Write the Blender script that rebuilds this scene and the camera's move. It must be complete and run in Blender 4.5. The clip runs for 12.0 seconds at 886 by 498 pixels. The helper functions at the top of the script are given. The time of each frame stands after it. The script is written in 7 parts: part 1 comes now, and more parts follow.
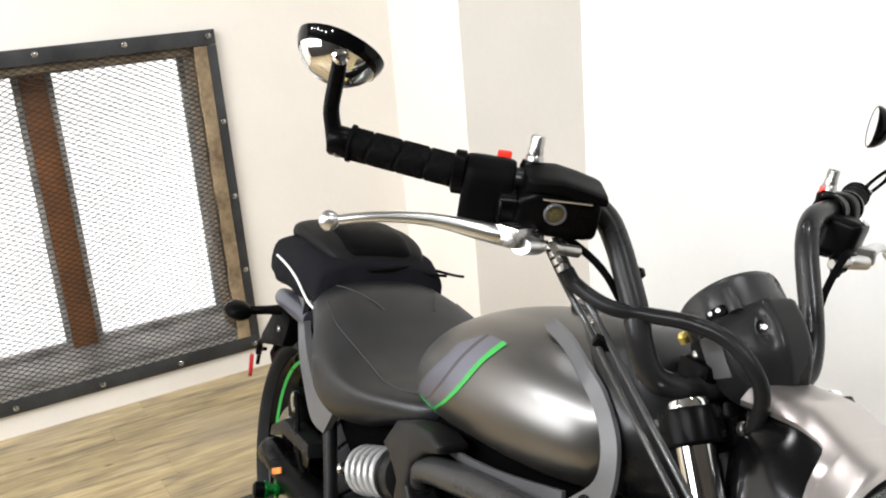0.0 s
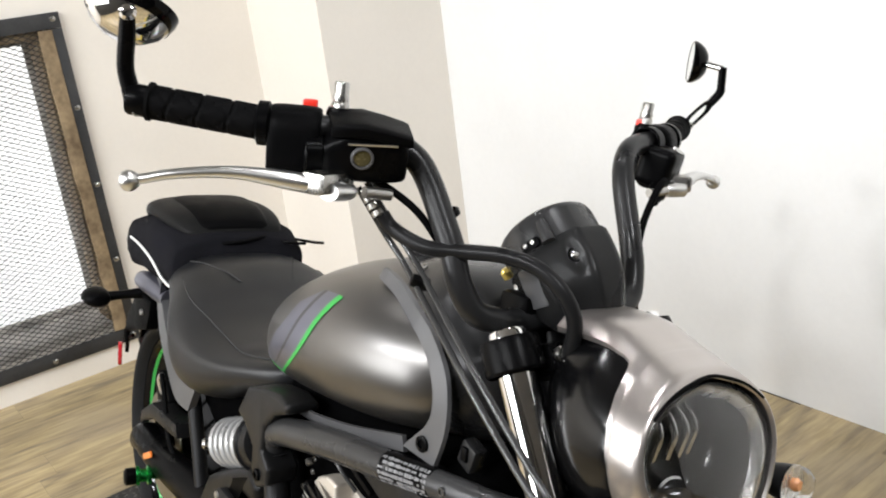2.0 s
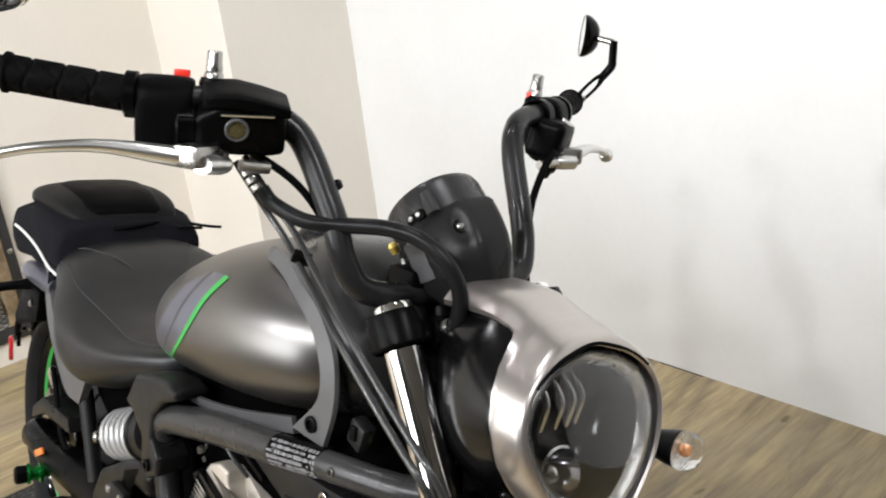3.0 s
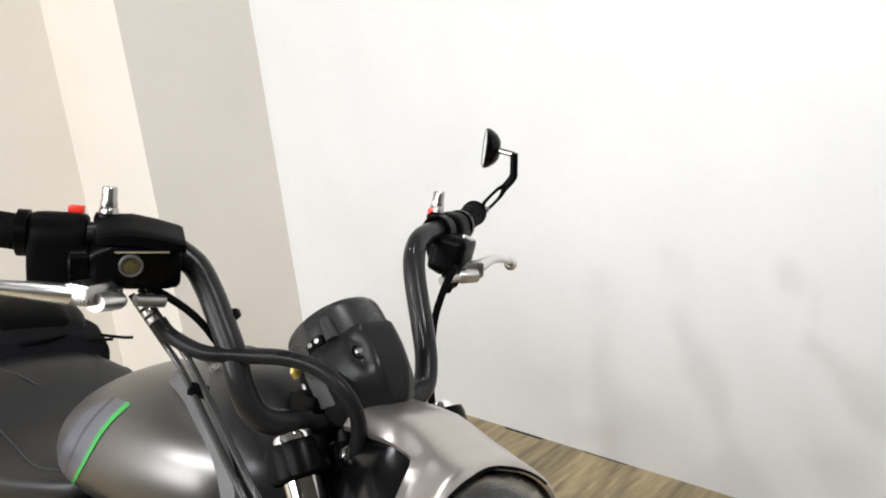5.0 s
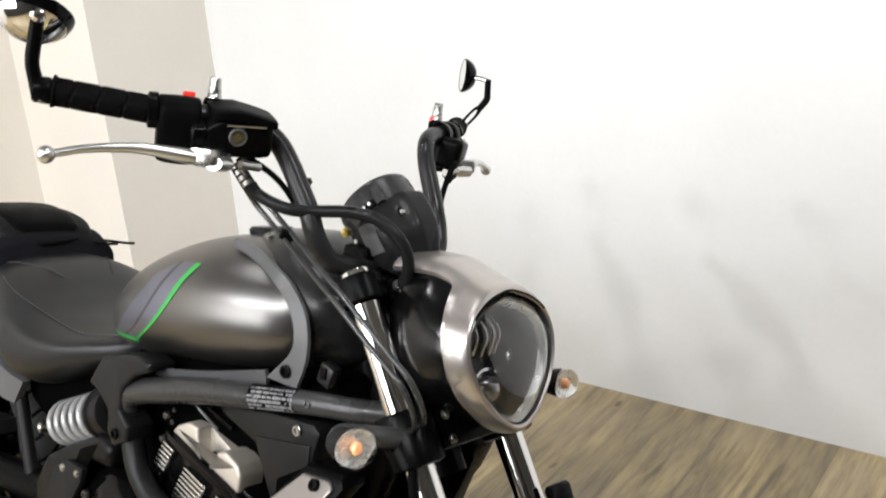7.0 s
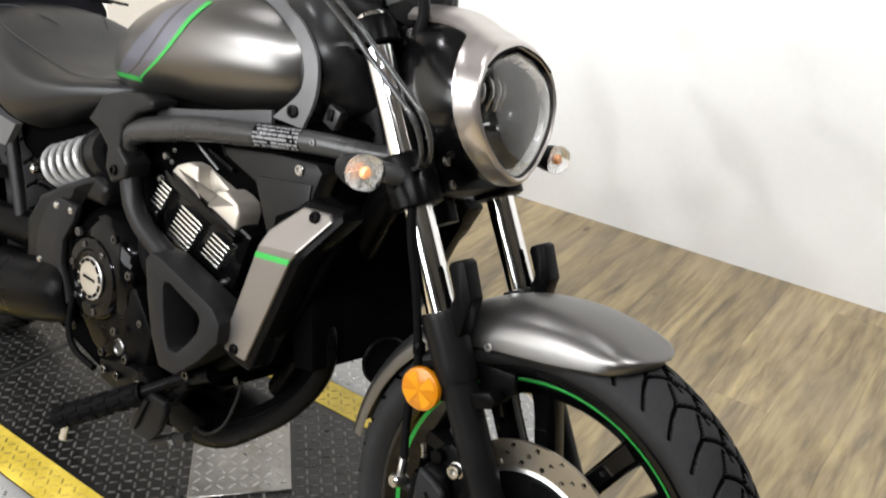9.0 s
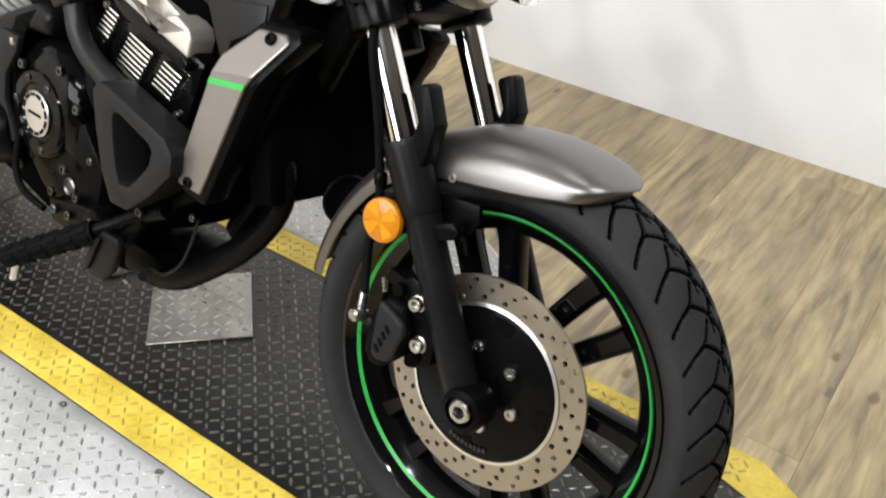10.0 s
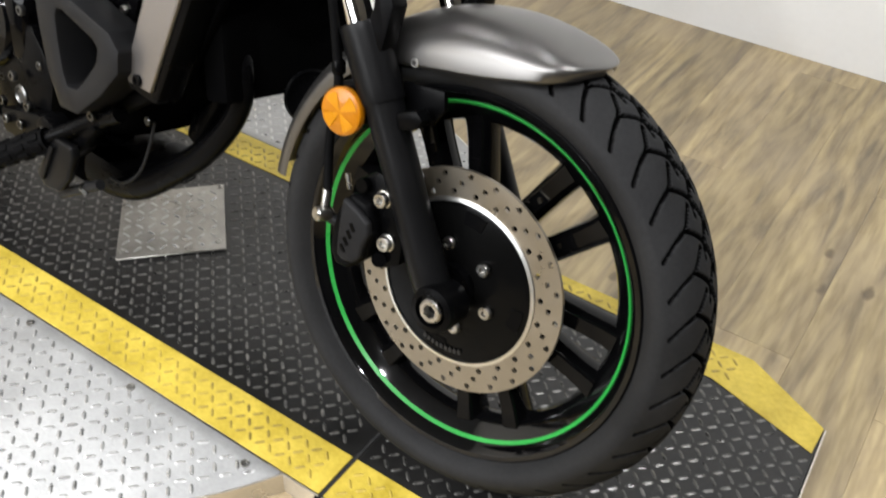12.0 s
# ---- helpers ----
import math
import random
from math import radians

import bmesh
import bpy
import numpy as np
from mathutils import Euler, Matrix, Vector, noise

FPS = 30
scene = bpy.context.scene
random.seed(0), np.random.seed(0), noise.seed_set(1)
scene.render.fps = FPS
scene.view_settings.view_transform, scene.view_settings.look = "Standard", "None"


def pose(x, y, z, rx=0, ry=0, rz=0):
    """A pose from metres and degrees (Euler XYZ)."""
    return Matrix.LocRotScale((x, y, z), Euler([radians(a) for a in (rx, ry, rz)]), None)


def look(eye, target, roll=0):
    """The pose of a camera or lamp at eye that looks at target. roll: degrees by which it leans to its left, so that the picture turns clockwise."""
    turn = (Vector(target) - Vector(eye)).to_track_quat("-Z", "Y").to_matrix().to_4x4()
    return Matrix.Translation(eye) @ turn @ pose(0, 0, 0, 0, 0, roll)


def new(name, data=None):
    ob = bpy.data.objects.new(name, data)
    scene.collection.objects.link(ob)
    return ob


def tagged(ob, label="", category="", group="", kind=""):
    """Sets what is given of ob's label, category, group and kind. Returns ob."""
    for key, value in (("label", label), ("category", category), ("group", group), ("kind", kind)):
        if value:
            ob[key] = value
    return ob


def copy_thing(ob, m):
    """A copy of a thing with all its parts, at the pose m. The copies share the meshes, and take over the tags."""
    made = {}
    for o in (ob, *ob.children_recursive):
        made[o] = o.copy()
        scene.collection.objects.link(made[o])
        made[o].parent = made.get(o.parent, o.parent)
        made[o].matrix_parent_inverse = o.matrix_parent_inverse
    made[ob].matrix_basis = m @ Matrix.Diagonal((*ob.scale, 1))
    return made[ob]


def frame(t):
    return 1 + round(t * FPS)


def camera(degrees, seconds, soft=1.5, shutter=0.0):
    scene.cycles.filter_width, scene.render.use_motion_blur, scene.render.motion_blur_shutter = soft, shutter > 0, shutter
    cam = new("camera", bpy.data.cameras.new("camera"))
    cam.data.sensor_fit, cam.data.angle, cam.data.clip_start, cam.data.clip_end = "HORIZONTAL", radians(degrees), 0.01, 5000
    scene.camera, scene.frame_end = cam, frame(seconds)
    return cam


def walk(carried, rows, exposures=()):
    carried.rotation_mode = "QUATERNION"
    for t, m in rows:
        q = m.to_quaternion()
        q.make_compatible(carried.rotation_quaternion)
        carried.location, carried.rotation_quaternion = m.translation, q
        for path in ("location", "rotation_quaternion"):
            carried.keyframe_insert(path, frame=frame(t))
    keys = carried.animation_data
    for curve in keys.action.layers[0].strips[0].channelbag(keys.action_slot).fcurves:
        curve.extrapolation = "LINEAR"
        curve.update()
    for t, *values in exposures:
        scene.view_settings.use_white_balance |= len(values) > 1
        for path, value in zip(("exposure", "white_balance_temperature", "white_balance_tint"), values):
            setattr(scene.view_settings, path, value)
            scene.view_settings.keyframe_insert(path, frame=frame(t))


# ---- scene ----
cam = camera(51.70, 12.0, 1.9, 0.3)
PATH = [
    (0, (0.233, -0.45, 1.37), (-1.442, 0.471, 0.782), -4.8),
    (0.5, (0.242, -0.452, 1.377), (-1.433, 0.496, 0.834), -4.5),
    (1, (0.258, -0.432, 1.371), (-1.373, 0.589, 0.826), -5.2),
    (1.5, (0.272, -0.404, 1.349), (-1.314, 0.653, 0.744), -6.1),
    (2, (0.289, -0.386, 1.332), (-1.256, 0.7, 0.675), -7.4),
    (2.5, (0.302, -0.378, 1.319), (-1.189, 0.769, 0.64), -7.0),
    (3, (0.299, -0.351, 1.307), (-1.129, 0.86, 0.604), -6.9),
    (3.5, (0.296, -0.327, 1.308), (-1.082, 0.951, 0.622), -6.1),
    (5.3, (0.334, -0.323, 1.359), (-1.013, 1.051, 0.816), -7.0),
    (5.5, (0.336, -0.329, 1.361), (-1.006, 1.052, 0.818), -6.9),
    (6, (0.376, -0.376, 1.358), (-0.961, 1.004, 0.804), -7.1),
    (6.5, (0.407, -0.541, 1.36), (-0.814, 0.948, 0.819), -5.0),
    (6.7, (0.406, -0.603, 1.354), (-0.783, 0.897, 0.773), -4.8),
    (8.3, (0.418, -0.786, 1.291), (-0.656, 0.696, 0.484), 0.3),
    (8.5, (0.415, -0.781, 1.269), (-0.651, 0.688, 0.43), 0.9),
    (9, (0.414, -0.784, 1.233), (-0.607, 0.662, 0.303), 2.2),
    (9.5, (0.417, -0.78, 1.19), (-0.543, 0.638, 0.157), 3.2),
    (10, (0.42, -0.775, 1.151), (-0.46, 0.61, 0.008), 4.4),
    (10.5, (0.425, -0.762, 1.098), (-0.413, 0.571, -0.136), 6.1),
    (11, (0.436, -0.762, 1.06), (-0.328, 0.564, -0.228), 7.0),
    (11.5, (0.447, -0.76, 1.044), (-0.284, 0.554, -0.274), 6.5),
    (12, (0.441, -0.728, 1.084), (-0.379, 0.579, -0.188), 2.9),
]
walk(cam, [(t, look(eye, target, roll)) for t, eye, target, roll in PATH], ((0.0, -0.08), (1.5, -0.20), (3.5, -0.34), (6.0, -0.41), (8.5, -0.05), (10.0, 0.06), (11.0, -0.03), (12.0, -0.06)))

# ---------------------------------------------------------------- light
FLOOR = -0.043          # wooden floor; the turntable's top is z = 0
WALL_X, WALL_Y = -2.98, 1.675
BACK_X, BACK_Y, CEIL = 2.9, -3.1, 2.75

world = bpy.data.worlds.new("world")
scene.world = world
world.use_nodes = True
sky = world.node_tree.nodes.new("ShaderNodeTexSky")
sky.sky_type, sky.sun_disc = "NISHITA", False
sky.sun_elevation, sky.sun_rotation = radians(40), radians(200)
world.node_tree.links.new(sky.outputs[0], world.node_tree.nodes["Background"].inputs[0])
world.node_tree.nodes["Background"].inputs[1].default_value = 0.1


def area_lamp(name, m, sx, sy, watts, col, shape="RECTANGLE"):
    d = bpy.data.lights.new(name, "AREA")
    d.shape, d.size, d.energy, d.color = shape, sx, watts, col
    if shape in ("RECTANGLE", "ELLIPSE"):
        d.size_y = sy
    ob = new(name, d)
    ob.matrix_world = m
    return ob


# unseen soft source behind the camera, placed for the tank's highlight; window assumed
area_lamp("assumed_window_light", look((-1.60, BACK_Y + 0.03, 1.75), (-1.45, 0, 1.55)), 2.4, 1.4, 112, (0.98, 0.99, 1.0))
# round ceiling spots; (1.3, 0.3) is added fill for the boxed-out wall corner
SPOTS = [(0.62, -1.75), (0.12, -2.28), (-0.94, -2.24), (-1.95, -2.26), (1.3, 0.3), (-0.3, 0.5), (-1.5, 0.2), (-0.41, -2.26), (-1.45, -2.25)]
SPOT_WATTS = [36, 36, 36, 34, 34, 8, 8, 12, 12]
for (sx_, sy_), w_ in zip(SPOTS, SPOT_WATTS):
    area_lamp("spot_light", look((sx_, sy_, CEIL - 0.03), (sx_ * 0.5 - 0.3, sy_ * 0.4 + 0.3, 0.1)), 0.10, 0.10, w_, (0.97, 0.98, 1.0), "DISK")


# ---------------------------------------------------------------- materials
def mat(name, col, rough=0.5, metal=0.0, var=0.12, scale=14.0, fine=180.0, bump=0.0, bscale=400.0, coat=0.0, col2=None, rvar=0.08, dist=0.002, spec=0.5, coords="Object"):
    m = bpy.data.materials.new(name)
    m.use_nodes = True
    nt = m.node_tree
    n, l = nt.nodes, nt.links
    b = n["Principled BSDF"]
    tc = n.new("ShaderNodeTexCoord")
    big, small = n.new("ShaderNodeTexNoise"), n.new("ShaderNodeTexNoise")
    big.inputs["Scale"].default_value, big.inputs["Detail"].default_value = scale, 4
    small.inputs["Scale"].default_value, small.inputs["Detail"].default_value = fine, 3
    l.new(tc.outputs[coords], big.inputs["Vector"]), l.new(tc.outputs[coords], small.inputs["Vector"])
    add = n.new("ShaderNodeMath")
    add.operation = "MULTIPLY_ADD"
    l.new(small.outputs[0], add.inputs[0])
    add.inputs[1].default_value = 0.4
    l.new(big.outputs[0], add.inputs[2])
    ramp = n.new("ShaderNodeValToRGB")
    c2 = col2 or [min(1, c * (1 + var)) for c in col]
    c1 = [c * (1 - var) for c in col]
    ramp.color_ramp.elements[0].color, ramp.color_ramp.elements[1].color = (*c1, 1), (*c2, 1)
    ramp.color_ramp.elements[0].position, ramp.color_ramp.elements[1].position = 0.45, 0.95
    l.new(add.outputs[0], ramp.inputs[0])
    l.new(ramp.outputs[0], b.inputs["Base Color"])
    mr = n.new("ShaderNodeMapRange")
    mr.inputs["From Min"].default_value, mr.inputs["From Max"].default_value = 0.3, 0.75
    mr.inputs["To Min"].default_value, mr.inputs["To Max"].default_value = max(0.02, rough - rvar), min(1, rough + rvar)
    l.new(big.outputs[0], mr.inputs["Value"])
    l.new(mr.outputs[0], b.inputs["Roughness"])
    b.inputs["Metallic"].default_value = metal
    b.inputs["Coat Weight"].default_value = coat
    b.inputs["Coat Roughness"].default_value = 0.08
    b.inputs["Specular IOR Level"].default_value = spec
    if bump:
        bn, bu = n.new("ShaderNodeTexNoise"), n.new("ShaderNodeBump")
        bn.inputs["Scale"].default_value, bn.inputs["Detail"].default_value = bscale, 3
        l.new(tc.outputs[coords], bn.inputs["Vector"])
        l.new(bn.outputs[0], bu.inputs["Height"])
        bu.inputs["Strength"].default_value, bu.inputs["Distance"].default_value = bump, dist
        l.new(bu.outputs[0], b.inputs["Normal"])
    return m


def glass(name, col, rough=0.02, ior=1.45):
    m = bpy.data.materials.new(name)
    m.use_nodes = True
    b = m.node_tree.nodes["Principled BSDF"]
    b.inputs["Base Color"].default_value = (*col, 1)
    b.inputs["Transmission Weight"].default_value = 1.0
    b.inputs["Roughness"].default_value, b.inputs["IOR"].default_value = rough, ior
    return m


def glow(name, col, strength):
    m = bpy.data.materials.new(name)
    m.use_nodes = True
    b = m.node_tree.nodes["Principled BSDF"]
    b.inputs["Base Color"].default_value = (*col, 1)
    b.inputs["Emission Color"].default_value = (*col, 1)
    b.inputs["Emission Strength"].default_value = strength
    return m


M_WALL = mat("wall_paint_white", (0.78, 0.78, 0.772), 0.6, 0, 0.03, 3.0, 60, 0.08, 90)
M_CREAM = mat("wall_paint_cream", (0.78, 0.735, 0.67), 0.6, 0, 0.03, 3.0, 60, 0.08, 90)
# unseen ceiling and back walls: dark on purpose, to hold down bounced light
M_CEIL = mat("ceiling_paint", (0.15, 0.148, 0.145), 0.8, 0, 0.04, 2.0, 40)
M_DARKWALL = mat("unseen_wall_dark_paint", (0.035, 0.034, 0.032), 0.7, 0, 0.08, 2.0, 40)
M_PAINT = mat("graphite_satin_paint", (0.145, 0.140, 0.135), 0.35, 0.95, 0.05, 5.0, 900, 0.008, 1500, rvar=0.03, dist=0.0005)
M_SILVER = mat("warm_grey_satin_paint", (0.46, 0.424, 0.40), 0.30, 0.9, 0.06, 5.0, 900, 0.008, 1500, rvar=0.03, dist=0.0005)
M_PANEL = mat("warm_grey_side_panel", (0.21, 0.195, 0.185), 0.36, 0.85, 0.08, 5.0, 900, 0.03, 1500, rvar=0.03, dist=0.0005)
M_BLACK = mat("satin_black_enamel", (0.0016, 0.0016, 0.0018), 0.30, 0, 0.25, 12, 300, 0.05, 700, dist=0.001, spec=0.05)
# M_BLACK's colour with reflection removed, so shaded inner parts stay dark
M_VOID = mat("black_without_reflection", (0.0016, 0.0016, 0.0017), 0.6, 0, 0.25, 12, 300, spec=0.0)
M_DKBOLT = mat("dark_plated_steel", (0.13, 0.13, 0.128), 0.3, 1.0, 0.2, 30, 400, rvar=0.1)
M_SATIN = mat("dark_grey_satin_coating", (0.011, 0.011, 0.0114), 0.34, 0.25, 0.18, 12, 300, 0.05, 700, dist=0.001, spec=0.14)
M_GLOSS = mat("gloss_black_paint", (0.0016, 0.0016, 0.0018), 0.07, 0, 0.2, 10, 200, coat=0.05, rvar=0.02, spec=0.09)
M_RIM = mat("gloss_black_rim_paint", (0.0016, 0.0016, 0.0018), 0.05, 0, 0.2, 10, 200, coat=0.15, rvar=0.015, spec=0.25)
M_PLASTIC = mat("black_grained_plastic", (0.0018, 0.0018, 0.002), 0.45, 0, 0.25, 16, 400, 0.25, 900, dist=0.001, spec=0.035)
M_GREYPL = mat("dark_grey_cast_plastic", (0.0135, 0.0135, 0.0142), 0.42, 0.2, 0.12, 14, 400, 0.12, 700, dist=0.001, spec=0.07)
M_RUBBER = mat("black_rubber", (0.0028, 0.0028, 0.003), 0.62, 0, 0.3, 10, 250, 0.2, 600, dist=0.001, spec=0.03)
M_TYRE = mat("tyre_rubber", (0.017, 0.017, 0.0175), 0.6, 0, 0.3, 9, 200, 0.15, 500, dist=0.001, spec=0.07)
M_TRIM = mat("grey_satin_trim", (0.095, 0.095, 0.098), 0.38, 0.25, 0.08, 14, 400, 0.08, 700, dist=0.001, spec=0.3)
M_TRIMD = mat("dark_satin_trim", (0.017, 0.017, 0.0175), 0.32, 0.3, 0.10, 14, 400, 0.06, 700, dist=0.001, spec=0.3)
M_POD = mat("dark_grey_moulded_cover", (0.032, 0.032, 0.0325), 0.30, 0.3, 0.10, 14, 400, 0.05, 800, dist=0.0008, spec=0.3)
M_BRKT = mat("dark_grey_satin_bracket", (0.065, 0.065, 0.066), 0.36, 0.4, 0.1, 14, 400, 0.06, 700, dist=0.001, spec=0.3)
M_FORK = mat("satin_black_fork_coating", (0.0045, 0.0045, 0.0048), 0.36, 0.1, 0.15, 12, 300, 0.05, 700, dist=0.001, spec=0.12)
M_SHELL = mat("satin_black_lamp_shell", (0.0018, 0.0018, 0.002), 0.18, 0.0, 0.15, 12, 300, 0.03, 900, dist=0.0006, spec=0.3, rvar=0.03)
M_CABLE = mat("shiny_cable_sleeve", (0.03, 0.03, 0.03), 0.22, 0.2, 0.1, 30, 300)
# darker copy of the tyre rubber: puts the grooves' shade into colour
M_GROOVE_SHADE = mat("tyre_groove_shade", (0.0018, 0.0018, 0.0018), 0.8, 0, 0.2, 20, 200, spec=0.0)
M_SMOKE = mat("dark_chrome", (0.5, 0.5, 0.51), 0.08, 1.0, 0.03, 8, 300, rvar=0.03)
M_CHROME = mat("polished_chrome", (0.86, 0.85, 0.84), 0.07, 1.0, 0.03, 8, 300, rvar=0.03)
M_ALU = mat("satin_aluminium", (0.66, 0.655, 0.64), 0.34, 1.0, 0.06, 10, 400, rvar=0.06)
M_STEEL = mat("zinc_plated_steel", (0.42, 0.41, 0.39), 0.3, 1.0, 0.12, 30, 400, rvar=0.1)
M_DISC = mat("brake_disc_steel", (0.26, 0.23, 0.185), 0.34, 0.85, 0.08, 25, 500, 0.1, 900, dist=0.0005)
M_CARRIER = mat("disc_carrier_black", (0.0025, 0.0025, 0.0025), 0.16, 0, 0.2, 12, 300, rvar=0.04, spec=0.06)
M_GREEN = mat("green_stripe_vinyl", (0.02, 0.28, 0.045), 0.35, 0, 0.08, 20, 300)
M_LAV = mat("silver_grey_vinyl", (0.17, 0.172, 0.215), 0.34, 0.8, 0.06, 10, 500)
M_DKVINYL = mat("dark_grey_vinyl", (0.085, 0.083, 0.09), 0.36, 0.8, 0.06, 10, 500)
M_SEAT = mat("seat_vinyl", (0.007, 0.0074, 0.0084), 0.43, 0, 0.2, 8, 200, 0.14, 520, dist=0.001, spec=0.36)
M_STITCH = mat("seat_thread", (0.022, 0.022, 0.022), 0.8)
M_BAG = mat("bag_nylon", (0.005, 0.005, 0.007), 0.85, 0, 0.35, 9, 300, 0.5, 900, dist=0.0015, spec=0.10)
M_BAGTOP = mat("bag_moulded_panel", (0.007, 0.007, 0.007), 0.5, 0, 0.25, 9, 300, 0.3, 600, dist=0.001, spec=0.07)
M_PIPING = mat("reflective_piping", (0.62, 0.62, 0.60), 0.5)
M_SPRING = mat("spring_light_grey_paint", (0.30, 0.30, 0.297), 0.32, 0.35, 0.08, 20, 300)
M_HEAD = mat("engine_top_light_alloy", (0.46, 0.42, 0.365), 0.48, 0.6, 0.05, 20, 500)
M_FIN = mat("machined_fin_edge", (0.80, 0.80, 0.78), 0.22, 1.0, 0.05, 20, 500)
M_ORANGE = mat("amber_reflector", (0.36, 0.125, 0.002), 0.3, 0, 0.10, 40, 300, coat=0.1, spec=0.3)
M_ORANGE2 = mat("amber_reflector_facet", (0.44, 0.175, 0.003), 0.3, 0, 0.1, 40, 300, coat=0.1, spec=0.3)
M_RED = mat("red_plastic", (0.75, 0.03, 0.015), 0.35, 0, 0.06, 30, 300)
M_REDREF = mat("red_reflector", (0.42, 0.012, 0.018), 0.2, 0, 0.15, 30, 300, coat=0.7)
M_BRASS = mat("sight_glass_amber", (0.055, 0.047, 0.018), 0.25, 0.2, 0.2, 120, 500, coat=0.5)
M_GREENALU = mat("green_anodised_aluminium", (0.02, 0.30, 0.06), 0.25, 0.9, 0.1, 30, 300)
M_CLEAR = glass("clear_lens", (0.99, 0.99, 0.99), 0.01, 1.42)
M_FROST = glass("moulded_clear_lens", (0.97, 0.96, 0.95), 0.09, 1.16)
nt_ = M_FROST.node_tree
bn_, bu_, tc_ = nt_.nodes.new("ShaderNodeTexVoronoi"), nt_.nodes.new("ShaderNodeBump"), nt_.nodes.new("ShaderNodeTexCoord")
bn_.inputs["Scale"].default_value = 140.0
nt_.links.new(tc_.outputs["Object"], bn_.inputs["Vector"]), nt_.links.new(bn_.outputs[0], bu_.inputs["Height"])
bu_.inputs["Strength"].default_value, bu_.inputs["Distance"].default_value = 0.4, 0.002
nt_.links.new(bu_.outputs[0], nt_.nodes["Principled BSDF"].inputs["Normal"])
M_AMBERB = mat("amber_bulb", (0.80, 0.36, 0.16), 0.3, 0, 0.05)
M_DISH = mat("lamp_dish_white", (0.80, 0.80, 0.79), 0.28, 0.8, 0.15, 60, 300, 0.9, 160, dist=0.004)
M_MIRROR = mat("mirror_silver", (0.9, 0.9, 0.88), 0.03, 1.0, 0.01, 5, 100, rvar=0.01)
M_LAMPIN = mat("headlamp_reflector_grey", (0.035, 0.036, 0.035), 0.16, 0.9, 0.1, 30, 300)
M_LAMPRIM = mat("headlamp_inner_ring", (0.36, 0.36, 0.355), 0.24, 0.95, 0.08, 30, 300, spec=0.3)
M_LABEL = mat("label_white_ink", (0.17, 0.17, 0.175), 0.5)
M_FRAME = mat("window_bar_black_steel", (0.045, 0.046, 0.048), 0.5, 0.5, 0.35, 9, 120, 0.2, 200)
M_MESH = mat("expanded_mesh_steel", (0.035, 0.032, 0.029), 0.55, 0.5, 0.4, 30, 200)
M_WOOD = mat("old_stained_wood", (0.17, 0.105, 0.05), 0.7, 0, 0.5, 9, 60, 0.4, 120, col2=(0.36, 0.27, 0.16))
M_WOODRED = mat("orange_stained_wood", (0.26, 0.10, 0.03), 0.6, 0, 0.35, 9, 60, 0.3, 120)
M_SILL = mat("dirty_painted_sill", (0.45, 0.43, 0.40), 0.7, 0, 0.5, 7, 50, 0.2, 120)
M_YELLOW = mat("worn_yellow_floor_paint", (0.50, 0.365, 0.028), 0.5, 0, 0.3, 11, 120, 0.25, 250, col2=(0.66, 0.50, 0.075))
M_TREADB = mat("black_painted_tread_plate", (0.003, 0.003, 0.0032), 0.36, 0.1, 0.6, 5, 260, 0.3, 300, col2=(0.016, 0.0155, 0.015), spec=0.5)
M_TREADS = mat("galvanised_tread_plate", (0.35, 0.35, 0.347), 0.52, 0.5, 0.2, 8, 160, 0.2, 250)
M_TREADSB = mat("polished_tread_bars", (0.50, 0.50, 0.495), 0.30, 0.8, 0.12, 30, 200)
M_EDGE = mat("aluminium_edge_strip", (0.66, 0.62, 0.55), 0.33, 0.8, 0.15, 12, 150, 0.15, 250)
M_TREADT = mat("dull_tread_plate", (0.30, 0.29, 0.27), 0.34, 0.85, 0.3, 14, 120, 0.15, 250)
M_TREADW = mat("worn_black_tread_bars", (0.018, 0.018, 0.0178), 0.32, 0.6, 0.6, 60, 150, col2=(0.20, 0.195, 0.185))
M_YELLOWB = mat("worn_yellow_tread_bars", (0.26, 0.185, 0.03), 0.42, 0.0, 0.6, 5, 60, col2=(0.56, 0.41, 0.06))
M_DARKGAP = mat("dark_gap", (0.01, 0.01, 0.01), 0.9)


